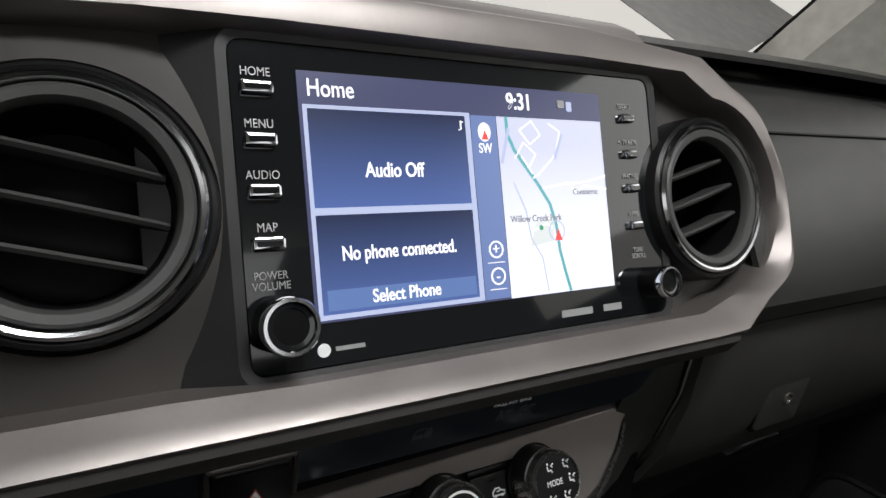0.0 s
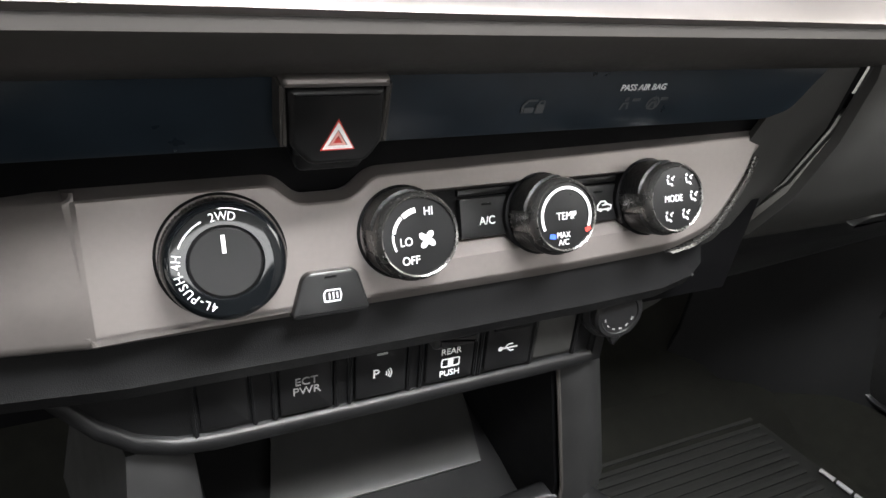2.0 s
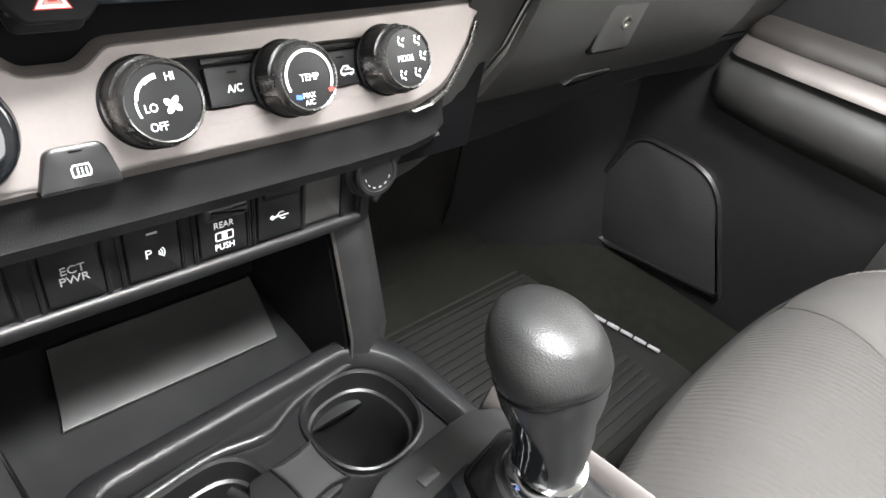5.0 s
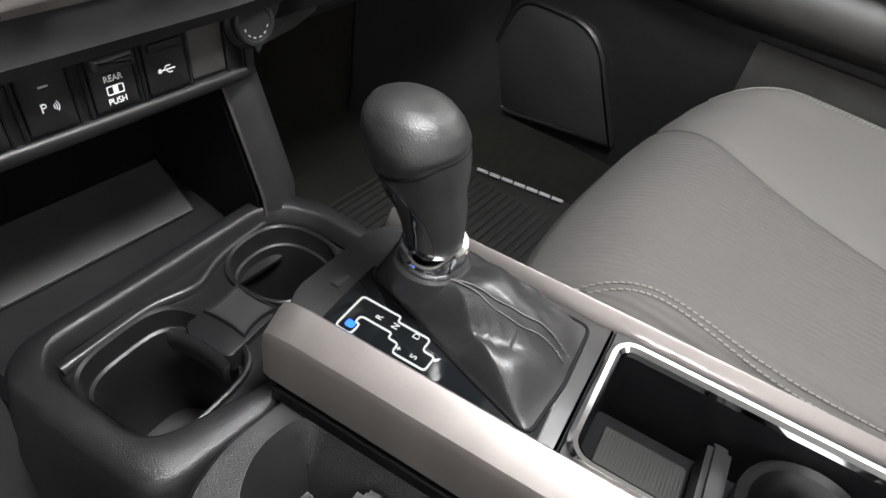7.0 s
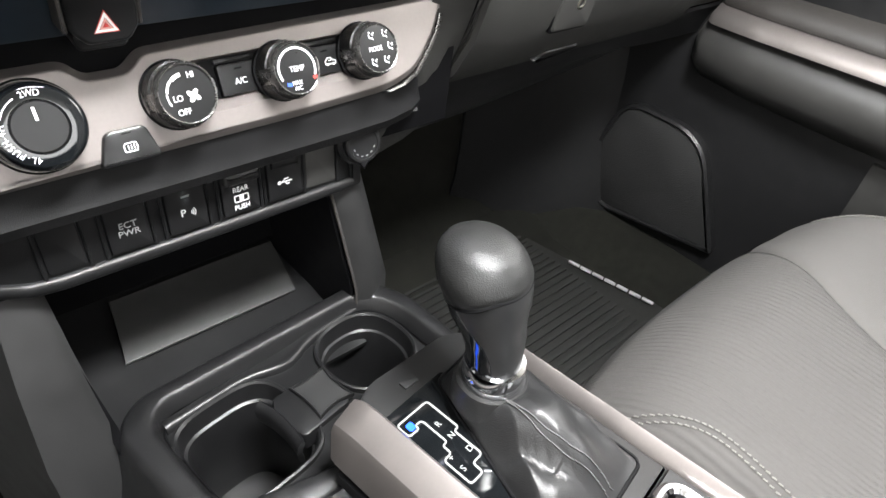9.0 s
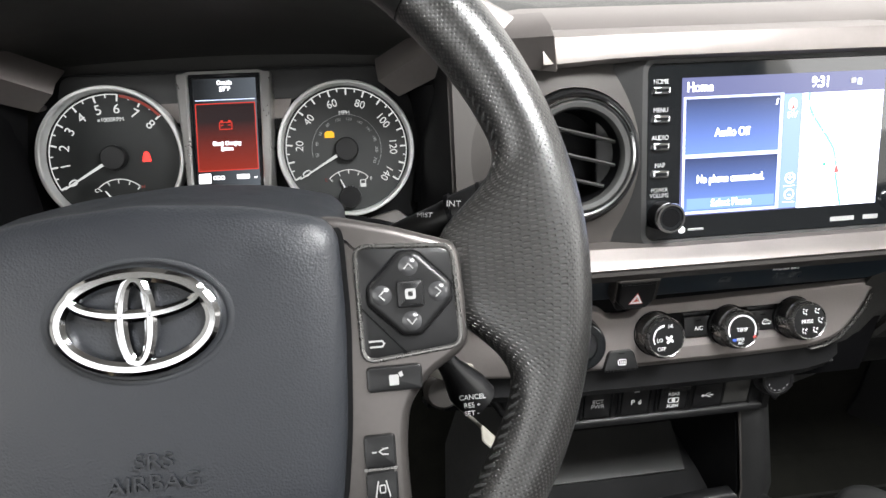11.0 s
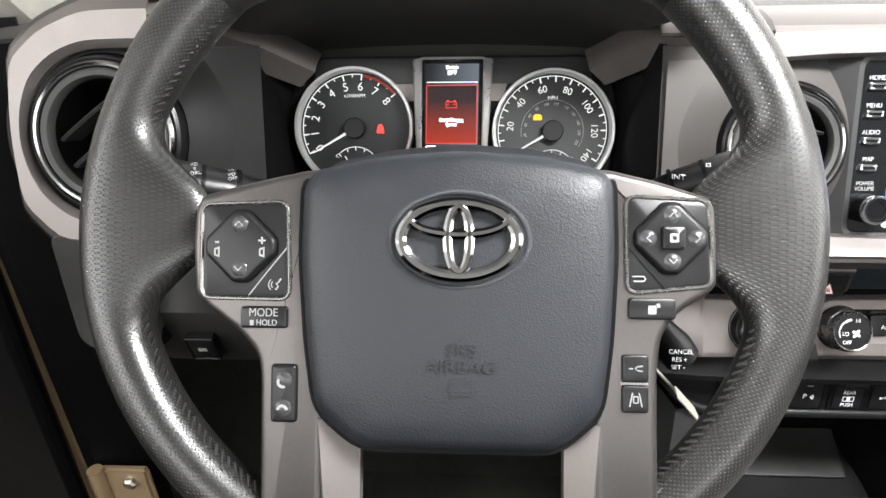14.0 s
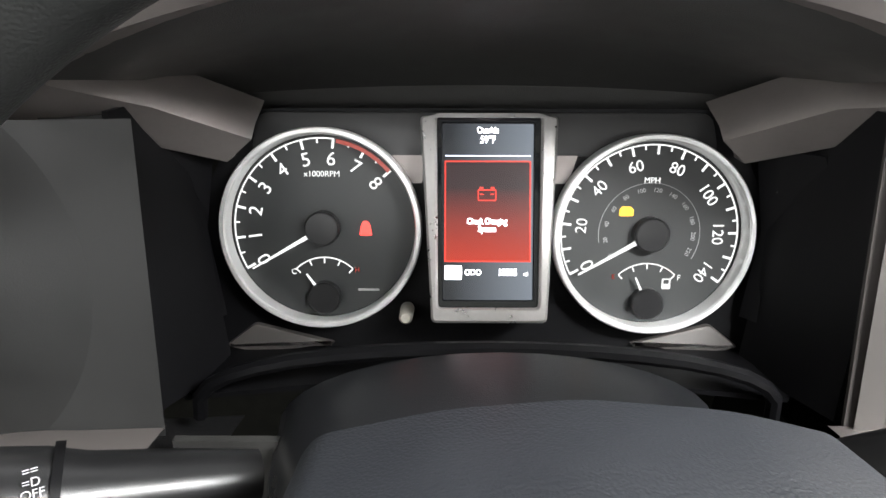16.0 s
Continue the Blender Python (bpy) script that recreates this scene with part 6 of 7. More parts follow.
part("hub_body", slab(rounded([(-0.06, -0.09), (0.055, -0.09), (0.055, 0.03), (-0.06, 0.03)], 0.02), -0.085, -0.02), BLACK, wheel)
padpts = rounded([(-0.0500, -0.1042), (0.0505, -0.1040), (0.0725, -0.0850), (0.0770, -0.0500), (0.0795, -0.0050), (0.0785, 0.0330), (0.0720, 0.0400), (0.0440, 0.0466), (0.0, 0.0500), (-0.0400, 0.0466), (-0.0750, 0.0392), (-0.0808, 0.0310), (-0.0818, -0.0050), (-0.0785, -0.0500), (-0.0735, -0.0850)], 0.010, 4)
part("pad_gap", slab([(x, min(y, 0.0345)) for x, y in inset(padpts, -0.0016)], -0.034, -0.0116), BLACK, wheel, "dark joint round the airbag cover")


def pad_body():
    """The airbag cover: a soft dome whose top runs back towards the dash."""
    bm, rings = bmesh.new(), []
    for k, w, back in ((1.0, -0.095, 0.018), (1.0, -0.060, 0.012), (1.0, -0.030, 0.003), (1.0, -0.018, 0.0), (0.992, -0.0105, 0.0), (0.97, -0.0066, 0.0), (0.90, -0.0034, 0.0), (0.76, -0.0016, 0.0), (0.58, -0.0005, 0.0), (0.34, 0.0, 0.0), (0.1, 0.0, 0.0)):
        rings.append([bm.verts.new((x * k, -0.025 + (y + 0.025) * k + (back if y > 0.02 else 0), w)) for x, y in padpts])
    bridge(bm, rings)
    bm.faces.new(rings[-1])
    return bm


pad = part("airbag_pad", pad_body(), PADM, wheel, "grained grey airbag cover", sharp=60)
text("SRS", 0.0088, (0.0022, -0.0518, -0.0004), PADM, pad, wide=1.15, deep=0.0013)
text("AIRBAG", 0.0088, (0.0020, -0.0600, -0.0005), PADM, pad, wide=1.15, deep=0.0013)
part("embossed_mark", hoop(rrect(0, 0, 0.0120, 0.0080, 0.0015), rrect(0, 0, 0.0100, 0.0060, 0.001), 0, 0.0008), PADM, pad, at=Matrix.Translation((0.0023, -0.0699, -0.0006)))
part("emblem_dish", turned_ring([(1.0, 0), (1.03, 0.0006), (1.10, 0.0)], 56), PADM, pad, at=Matrix.Translation((0.0005, 0.0028, 0.0)) @ Matrix.Diagonal((0.0328, 0.0226, 1, 1)))


def oval(cx, cy, a, b, w, h, z):
    bm = bmesh.new()
    n = 56
    rings = []
    for k in range(10):
        p = 2 * math.pi * k / 10
        rings.append([bm.verts.new((cx + (a + w * math.cos(p)) * math.cos(2 * math.pi * j / n), cy + (b + w * math.cos(p)) * math.sin(2 * math.pi * j / n), z + h * math.sin(p))) for j in range(n)])
    bridge(bm, rings + rings[:1])
    return bm


emb = part("emblem", oval(0.0005, 0.0028, 0.0284, 0.0180, 0.0034, 0.0030, 0.0018), CHROME, pad, "chrome oval maker's emblem")
part("emblem_loop", oval(0.0005, 0.0030, 0.0054, 0.0160, 0.0029, 0.0026, 0.0022), CHROME, emb)
part("emblem_loop", oval(0.0005, 0.0128, 0.0236, 0.0076, 0.0029, 0.0026, 0.0022), CHROME, emb)

# ---- centre console ----
K = Matrix.Translation((-0.029, -0.083, 0.578)) @ Matrix.Scale(1.065, 4) @ Matrix.Translation((0.215, 0.092, -0.581)) @ pose(0, 0, 0, 0, 0, 7)
cons = thing("center_console", "black centre console with cup holders and silver rails", "console", K)
# cup holder deck with its raised rim
deck = rounded([(-0.146, 0.100), (-0.075, 0.088), (0.055, 0.088), (0.094, 0.095), (0.100, 0.190), (0.082, 0.228), (-0.124, 0.240), (-0.146, 0.225)], [0.02, 0.004, 0.004, 0.01, 0.03, 0.03, 0.014, 0.014], 6)
well = rounded([(-0.128, 0.128), (-0.062, 0.104), (0.040, 0.104), (0.080, 0.110), (0.082, 0.182), (0.066, 0.2135), (-0.114, 0.2240), (-0.128, 0.210)], [0.02, 0.01, 0.01, 0.02, 0.03, 0.03, 0.014, 0.014], 6)
bm = bmesh.new()
rings = [[bm.verts.new((x, y, z)) for x, y in p] for p, z in ((inset(deck, -0.030), 0.02), (inset(deck, -0.014), 0.20), (inset(deck, -0.003), 0.240), (deck, 0.2475), (inset(deck, 0.003), 0.2500), (inset(well, -0.0045), 0.2502), (inset(well, -0.0025), 0.2495), (inset(well, -0.0010), 0.2470), (inset(well, 0.0035), 0.2365), (inset(well, 0.0040), 0.222))]
bridge(bm, rings)
part("deck", bm, PEB, cons, "black deck with a raised rim", sharp=50)
part("deck_joint", tube([(x, y, 0.2368) for x, y in inset(well, 0.0042)], 0.0008, 6, closed=True), BLACK, cons)
C1, C2 = (-0.083, 0.165), (0.035, 0.170)
for c, r, nm, q in ((C1, 0.0425, "cup_holder", 3.4), (C2, 0.0375, "cup_holder", 2.4)):
    part(nm, turned_ring([(r + 0.0035, 0.2350), (r + 0.0030, 0.2385), (r + 0.0014, 0.2392), (r - 0.0004, 0.2375), (r - 0.0020, 0.2240), (r - 0.0026, 0.2225), (r - 0.0046, 0.2215), (r - 0.0054, 0.2190), (r - 0.0085, 0.130), (r + 0.0035, 0.130)], 72, c, square=q), SWITCH, cons, "stepped cup holder")
    part("cup_floor", lathe([(r + 0.004, 0.128), (r - 0.008, 0.1315), (r - 0.013, 0.1310)], 36, c), GREY, cons, "grey cup floor")
# floor round the cups, one plate with an opening for each
for c, r, xa, xb, q in ((C1, 0.0450, -0.1285, -0.0285, 3.4), (C2, 0.0400, -0.0285, 0.0800, 2.4)):
    part("cup_tray", holed([(xa, 0.106), (xb, 0.106), (xb, 0.222), (xa, 0.222)], c, r, 0.2345, n=q), SWITCH, cons)
# raised ledge behind the cups that dips between them
rows = []
for k in range(25):
    x = -0.120 + 0.190 * k / 24
    dip = 0.010 * math.exp(-((x + 0.022) / 0.022) ** 2)
    rows.append([(x, 0.2185, 0.2375), (x, 0.2165 - dip, 0.2400), (x, 0.2125 - dip, 0.2405), (x, 0.2090 - dip, 0.2390), (x, 0.2080 - dip, 0.2340)])
part("cup_ledge", loft(rows), SWITCH, cons, sharp=60)
# grip between the cups: a bridge, two curved wings and a grey square
clip = part("cup_divider", slab(rounded([(-0.0260, -0.0215), (0.0185, -0.0200), (0.0195, 0.0200), (-0.0230, 0.0215), (-0.0300, 0.0090), (-0.0290, -0.0080)], 0.004), -0.012, 0.0050, 0.002), SWITCH, cons, "black grip between the cups", at=Matrix.Translation((-0.0290, 0.1590, 0.2350)))
rim = [(-0.0150, -0.0180), (-0.006, -0.0160), (0.004, -0.0155), (0.0175, -0.0185), (0.0155, -0.006), (0.0155, 0.007), (0.0180, 0.0185), (0.004, 0.0165), (-0.006, 0.0170), (-0.0150, 0.0190), (-0.0135, 0.006), (-0.0135, -0.006)]
part("grip_rim", hoop(rim, inset(rim, 0.0014), 0.004, 0.0082, 0.0005), SWITCH, clip, "raised curved rim", at=Matrix.Translation((0.0060, 0.0, 0.0)))
part("grip_face", slab(inset(rim, 0.0014), 0.004, 0.0064), GREY, clip, "grey square grip face", at=Matrix.Translation((0.0060, 0.0, 0.0)))
part("grip_wing", sheet([[(-0.0340 + 0.006 * math.sin(a), 0.026 * math.cos(a), 0.0070), (-0.0375 + 0.006 * math.sin(a), 0.0265 * math.cos(a), 0.0045), (-0.0385 + 0.006 * math.sin(a), 0.0265 * math.cos(a), -0.004), (-0.0360 + 0.006 * math.sin(a), 0.026 * math.cos(a), -0.016)] for a in (radians(20 + 14 * k) for k in range(11))], 0.004), SWITCH, clip, "curved grip wing", sharp=70)

# side pocket beside the rail
pk = rounded([(-0.150, -0.30), (-0.058, -0.30), (-0.058, 0.086), (-0.110, 0.094), (-0.150, 0.085)], [0.01, 0.002, 0.004, 0.03, 0.03], 5)
pin = rounded([(-0.128, -0.28), (-0.066, -0.28), (-0.066, 0.066), (-0.100, 0.072), (-0.128, 0.058)], [0.01, 0.004, 0.02, 0.022, 0.02], 5)
bm = bmesh.new()
rings = [[bm.verts.new((x, y, z)) for x, y in p] for p, z in ((inset(pk, -0.02), 0.0), (inset(pk, -0.004), 0.235), (pk, 0.248), (inset(pk, 0.004), 0.2525), (inset(pin, -0.004), 0.2515), (pin, 0.246), (inset(pin, 0.012), 0.226), (inset(pin, 0.020), 0.210))]
bridge(bm, rings)
bm.faces.new(rings[-1])
part("side_pocket", bm, PEB, cons, "grained black side pocket")
part("pocket_dial", tube([(-0.118, 0.028, 0.225), (-0.100, 0.020, 0.228)], 0.010, 20), SWITCH, cons, "round black dial")
part("pocket_lever", box(-0.088, 0.004, 0.228, 0.030, 0.030, 0.022, 0.006), GREY, cons)

# shifter plinth between the rails
part("plinth", slab(rounded([(-0.046, -0.0695), (0.058, -0.0695), (0.058, 0.088), (0.040, 0.100), (-0.030, 0.104), (-0.046, 0.096)], [0.001, 0.001, 0.006, 0.01, 0.01, 0.006]), 0.02, 0.3085, 0.003), GREY, cons, "dark grey plinth")
ti = [(x + 0.0055, y - 0.160) for x, y in rrect(0, 0, 0.090, 0.176, 0.013, 5)]
pl = [tuple(v) for v in rrect(0.006, -0.245, 0.104, 0.350, 0.001, 5)]
bm = bmesh.new()
rings = [[bm.verts.new((x, y, z)) for x, y in p] for p, z in ((pl, 0.02), (pl, 0.3085), (ti, 0.3085), (ti, 0.24))]
bridge(bm, rings)
part("tray_surround", bm, GREY, cons, "dark grey tray surround")
for x0, x1, zt, zb, lab in ((-0.0665, -0.0435, 0.318, 0.268, "wide satin silver rail"), (0.0575, 0.0665, 0.3165, 0.295, "slim satin silver rail")):
    rows = []
    for y, dz, e in ((0.1005, -0.014, 0.003), (0.0985, -0.006, 0.001), (0.093, -0.002, 0.0), (0.080, 0.0, 0.0), (-0.10, 0.001, 0.0), (-0.42, 0.001, 0.0)):
        w = x1 - x0
        rows.append([(x0 + e, y, zb), (x0 + e, y, zt - 0.015 + dz), (x0 + 0.10 * w + e, y, zt - 0.0095 + dz), (x0 + 0.72 * w, y, zt - 0.0010 + dz), (x1 - 0.12 * w, y, zt + dz), (x1 - e, y, zt - 0.003 + dz), (x1 - e, y, zb)])
    bm = loft(rows)
    bm.verts.ensure_lookup_table()
    bm.faces.new([bm.verts[k] for k in range(7)])
    part("rail", bm, SATIN, cons, lab)
part("gap", box(-0.062, -0.16, 0.258, 0.012, 0.50, 0.010), BLACK, cons)

# gate panel
shift = thing("gear_shift", "automatic gear lever with leather knob, boot and lit gate", "gear lever", K @ Matrix.Translation((0.0, 0.0, 0.3095)))
gate = part("gate_panel", slab(rounded([(-0.0435, -0.058), (-0.012, -0.058), (0.008, 0.0), (0.012, 0.077), (-0.0435, 0.076)], 0.004), -0.002, 0.0012, 0.0008), GLOSS, shift, "gloss black gate panel")
track = rounded([(-0.0440, 0.0665), (-0.0440, 0.0560), (-0.0355, 0.0560), (-0.0355, 0.0590), (-0.0300, 0.0590), (-0.0300, 0.0380), (-0.0340, 0.0380), (-0.0340, 0.0310), (-0.0410, 0.0310), (-0.0410, 0.0100), (-0.0300, 0.0100), (-0.0300, 0.0180), (-0.0210, 0.0180), (-0.0210, 0.0400), (-0.0170, 0.0400), (-0.0170, 0.0665)], 0.0025, 3)
track = [(x + 0.0030, y) for x, y in track]
part("gate_outline", hoop(inset(track, -0.0005), inset(track, 0.0005), 0.0012, 0.0018), GAUGE, gate, "white lit outline")
for s, x, y in (("R", -0.0215, 0.0500), ("N", -0.0215, 0.0390), ("D", -0.0205, 0.0255), ("+", -0.0335, 0.0290), ("S", -0.0335, 0.0195), ("-", -0.0270, 0.0140)):
    text(s, 0.0058, (x, y, 0.0013), GAUGE, gate, spin=0)
BLUE = glow("park_lamp_blue", (0.01, 0.09, 1.0), 2.2)
part("park_lamp", slab(rrect(-0.0350, 0.0605, 0.0050, 0.0055, 0.0015), 0.0012, 0.0016), BLUE, gate, "glowing blue park lamp")
part("lock_cover", slab(rrect(-0.010, 0.086, 0.012, 0.007, 0.001), -0.001, 0.0008, 0.0004), GREY, shift)

# leather boot: from a slanted base to the collar, with folds
base = [(0.003, 0.072), (0.046, 0.074), (0.047, 0.03), (0.047, -0.054), (0.0, -0.056), (-0.040, -0.052), (-0.026, -0.01), (-0.010, 0.035)]
base = rounded(base[::-1], 0.006, 3)
n = len(base)
CX, CY, CZ = 0.0085, 0.038, 0.0310


def boot_pt(x, y, t):
    """A point of the boot on its way up from the base outline to the collar, puffed out, with soft folds."""
    a = math.atan2(y - CY, x - CX)
    s = t ** 0.80
    r = 0.0195
    far = min(1.0, math.hypot(x - CX, y - CY) / 0.085)
    env = math.sin(math.pi * min(1, 0.08 + t * 0.95)) ** 0.7
    near = 1 - (1 - t) ** 7
    px, py = x + (CX + r * math.cos(a) - x) * s, y + (CY + r * math.sin(a) - y) * s
    fold = noise.noise(Vector((px * 42 + 3.1, py * 24, 1.7))) * 0.0072 + noise.noise(Vector((px * 80, py * 62, 4.2))) * 0.0034
    crease = -0.0105 * math.exp(-((px + 0.010 + 0.30 * (py + 0.01)) / 0.0055) ** 2) * env * max(0.0, min(1.0, (0.03 - py) / 0.03))
    behind = max(0.0, min(1.0, (0.030 - py) / 0.03))
    ridge = 0.0125 * math.exp(-((px - 0.0115 + 0.159 * (py + 0.056)) / 0.013) ** 2) * behind * (1 - (1 - t) ** 9) * (1 - 0.5 * t)
    z = CZ * (t ** 1.25) + 0.0015 + (0.014 * far * env + fold * env + crease) * near + ridge
    swell = 0.0035 * near * (1 - t) * far
    return (px + swell * math.cos(a), py + swell * math.sin(a), max(0.0012, z))


ring_n = 110
dense = []
for i in range(ring_n):
    q = i / ring_n * n
    p0, p1 = base[int(q) % n], base[(int(q) + 1) % n]
    dense.append((p0[0] + (p1[0] - p0[0]) * (q % 1), p0[1] + (p1[1] - p0[1]) * (q % 1)))
bm = loft([[boot_pt(x, y, k / 44) for x, y in dense] for k in range(45)], close=True)
boot = part("boot", bm, BOOT, shift, "creased black leather boot", sharp=80)
part("boot_gap", tube([(x, y, 0.0012) for x, y in inset(base, -0.0008)], 0.0013, 6, closed=True), BLACK, shift)
# double seam along the boot
for off in (-0.0018, 0.0018):
    bm = bmesh.new()
    m_ = 34
    for k in range(m_):
        t = 1 - (k + 0.5) / m_ * 0.97
        X0, Y0, z = boot_pt(0.0115 + off * 1.5 - 0.050 * t ** 1.2, -0.056, t)
        tube([(X0, Y0 - 0.0012, z + 0.0004), (X0, Y0 + 0.0012, z + 0.0008)], 0.00055, 5, bm)
    tagged(part("boot_stitching", bm, THREAD, boot), kind="stuff")
# collar and knob
part("collar", turned_ring([(0.0165, 0.030), (0.0190, 0.035), (0.0192, 0.045), (0.0184, 0.0485), (0.0155, 0.0490)], 48, (CX, CY)), CHROME, shift, "chrome collar")
part("collar_base", turned_ring([(0.0225, 0.014), (0.0232, 0.020), (0.0230, 0.028), (0.0222, 0.0335), (0.0205, 0.0350), (0.0165, 0.034), (0.015, 0.014)], 48, (CX, CY)), BOOT, shift)
prof = [(0.042, 0.016, 0.0161, 0.0), (0.05, 0.0163, 0.0165, 0.001), (0.06, 0.0172, 0.0175, 0.003), (0.07, 0.019, 0.0194, 0.006), (0.08, 0.0218, 0.0224, 0.0116), (0.092, 0.0246, 0.0255, 0.015), (0.1, 0.0262, 0.0273, 0.018), (0.108, 0.0262, 0.0276, 0.0204), (0.115, 0.024, 0.0255, 0.0226), (0.121, 0.0195, 0.0208, 0.024), (0.1245, 0.013, 0.0139, 0.025), (0.126, 0.005, 0.0054, 0.0256)]
split = 8


def knob_rows(p, grow=0.0):
    rows = []
    for z, rx, ry, dy in p:
        rows.append([(CX + (rx + grow) * math.cos(t), CY + dy + (ry + grow) * math.sin(t), z) for t in (2 * math.pi * k / 40 for k in range(40))])
    return rows


bm = loft(knob_rows(prof[:split + 1]), close=True)
kn = part("knob", bm, mat("satin_knob_plastic", (0.017, 0.0173, 0.0178), 0.34), shift, "smooth dark knob body")


def knob_at(z):
    """Radii and lean of the knob at a height."""
    for p, q in zip(prof, prof[1:]):
        if p[0] <= z <= q[0]:
            t = (z - p[0]) / (q[0] - p[0])
            return [p[k] + (q[k] - p[k]) * t for k in (1, 2, 3)]
    return prof[-1][1:]


rows = []
for j in range(15):
    f = j / 14
    row = []
    for k in range(40):
        t = 2 * math.pi * k / 40
        low = 0.1035 - 0.010 * max(0, math.cos(t - radians(140))) + 0.003 * math.cos(t + radians(60))
        zz = low + (prof[-1][0] - low) * math.sin(f * math.pi / 2)
        rx, ry, dy = knob_at(zz)
        g = 0.0006 if j else -0.001
        row.append((CX + (rx + g) * math.cos(t), CY + dy + (ry + g) * math.sin(t), zz))
    rows.append(row)
bm = loft(rows, close=True)
bm.verts.ensure_lookup_table()
bm.faces.new([bm.verts[k] for k in range(len(bm.verts) - 40, len(bm.verts))])
part("knob_cap", bm, KNOBCAP, kn, "grained leather cap", sharp=60)
part("front_insert", sheet([[(CX + (rx + 0.0008) * math.sin(radians(a)), CY + dy + (ry + 0.0008) * math.cos(radians(a)), z) for a in (edge + (70 - edge) * k / 9 for k in range(10))] for (z, rx, ry, dy), edge in zip(prof[:7], (-122, -120, -117, -110, -98, -80, -50))], 0.0008), GLOSS, kn, "gloss black insert")
part("cap_seam", tube([(p[0] + (p[0] - CX) * 0.03, p[1], p[2] - 0.0006) for p in rows[0]], 0.0013, 6, closed=True), BLACK, kn)

# rear tray with a chrome frame
tray = thing("console_tray", "open console tray with chrome frame and rubber mat", "tray", K @ Matrix.Translation((0.0055, -0.160, 0.3095)))
to = rrect(0, 0, 0.092, 0.178, 0.014, 5)
part("chrome_frame", hoop(inset(to, -0.0015), inset(to, 0.0060), -0.004, 0.0040, 0.0024), CHROME, tray, "bright chrome frame")
bm = bmesh.new()
rings = [[bm.verts.new((x, y, z)) for x, y in p] for p, z in ((inset(to, 0.0045), 0.001), (inset(to, 0.0065), -0.004), (inset(to, 0.010), -0.055))]
bridge(bm, rings)
bm.faces.new(rings[-1])
part("tray_well", bm, BLACK, tray)
mt = part("tray_mat", slab(rrect(-0.006, 0.045, 0.062, 0.052, 0.002), -0.0545, -0.051, 0.0008), RUBBER, tray, "ribbed rubber mat")
bm = bmesh.new()
for k in range(22):
    box(-0.006, 0.021 + 0.0023 * k, -0.0506, 0.058, 0.0009, 0.0009, 0, bm)
part("mat_ribs", bm, RUBBER, mt)
part("cup_rim", turned_ring([(0.036, -0.03), (0.037, -0.016), (0.034, -0.012), (0.031, -0.016), (0.031, -0.05)], 40, (0.002, -0.035)), SWITCH, tray, "black cup ring")
part("partition", box(0, 0.010, -0.040, 0.072, 0.014, 0.026, 0.0035), SWITCH, tray)
part("lid_front", box(0.0, -0.098, 0.03, 0.10, 0.012, 0.07, 0.005), SOFT, cons, at=Matrix.Translation((0.0055, -0.170, 0.2995)))
alone("paper_card", slab(rrect(0, 0, 0.040, 0.055, 0.003), 0, 0.0012, 0.0004), WHITE, "small white paper card lying in the console tray", "card", at=K @ Matrix.Translation((0.0, -0.212, 0.2600)) @ pose(0, 0, 0, 12, 0, 20))

# ---- passenger seat ----
seat = thing("passenger_seat", "grey cloth front seat cushion with stitched vinyl bolsters", "seat")


def seat_z(u, v):
    """Height of the cushion; u across from 0 to 1, v back from the front edge."""
    side = max(0, abs(u - 0.5) * 2 - 0.62) / 0.38
    front = max(0.0, 1 - v / 0.10)
    return 0.289 + 0.008 * math.sin(math.pi * min(1, side) * 0.62) - 0.05 * side ** 5 - 0.060 * front ** 2.2 - 0.012 * min(1, v / 0.4) + 0.006 * math.exp(-((abs(u - 0.5) - 0.08) / 0.03) ** 2) * 0


def seat_pt(u, v):
    x = 0.260 + 0.54 * u + 0.12 * v * (1 - u)
    curve = 0.036 * (abs(u - 0.5) * 2) ** 2.6
    return (x, 0.056 - curve - v, seat_z(u, v))


def seat_patch(ua, ub, nu, nv):
    """A panel of the cushion between two seam lines, each a function of the way back."""
    rows = []
    for a in range(nu + 1):
        row = []
        for b in range(nv + 1):
            v = 0.55 * (b / nv) ** 1.6
            u = ua(v) + (ub(v) - ua(v)) * a / nu
            x, y, z = seat_pt(u, v)
            eu = min(a, nu - a) / nu
            row.append((x, y, z - 0.005 * math.exp(-eu * 26)))
        rows.append(row)
    return rows


def seam(v):
    return 0.30 + 0.42 * math.exp(-v / 0.2)


part("cushion_centre", loft(seat_patch(lambda v: 0.0, seam, 30, 30)), CLOTH, seat, "ribbed grey cloth centre", sharp=80)
part("side_panel", loft(seat_patch(seam, lambda v: 1.0, 34, 30)), PLAIN, seat, "smooth grey cloth side panel", sharp=80)
# front skirt and inner flank
rows = []
for k in range(31):
    u = k / 30
    x, y, z = seat_pt(u, 0.0)
    rows.append([(x, y, z), (x, y + 0.010, z - 0.02), (x, y + 0.010, z - 0.06), (x, y - 0.02, z - 0.11), (x, y - 0.06, z - 0.14)])
part("front_skirt", loft(rows), CLOTH, seat, sharp=80)
rows = []
for k in range(27):
    v = 0.55 * (k / 26) ** 1.6
    x, y, z = seat_pt(0.0, v)
    rows.append([(x, y, z), (x - 0.005, y, z - 0.004), (x - 0.009, y, z - 0.014), (x - 0.010, y, z - 0.040), (x - 0.009, y, z - 0.12), (x + 0.0, y, z - 0.2)])
part("flank", loft(rows), VINYL, seat, "grey vinyl flank", sharp=80)
rows = []
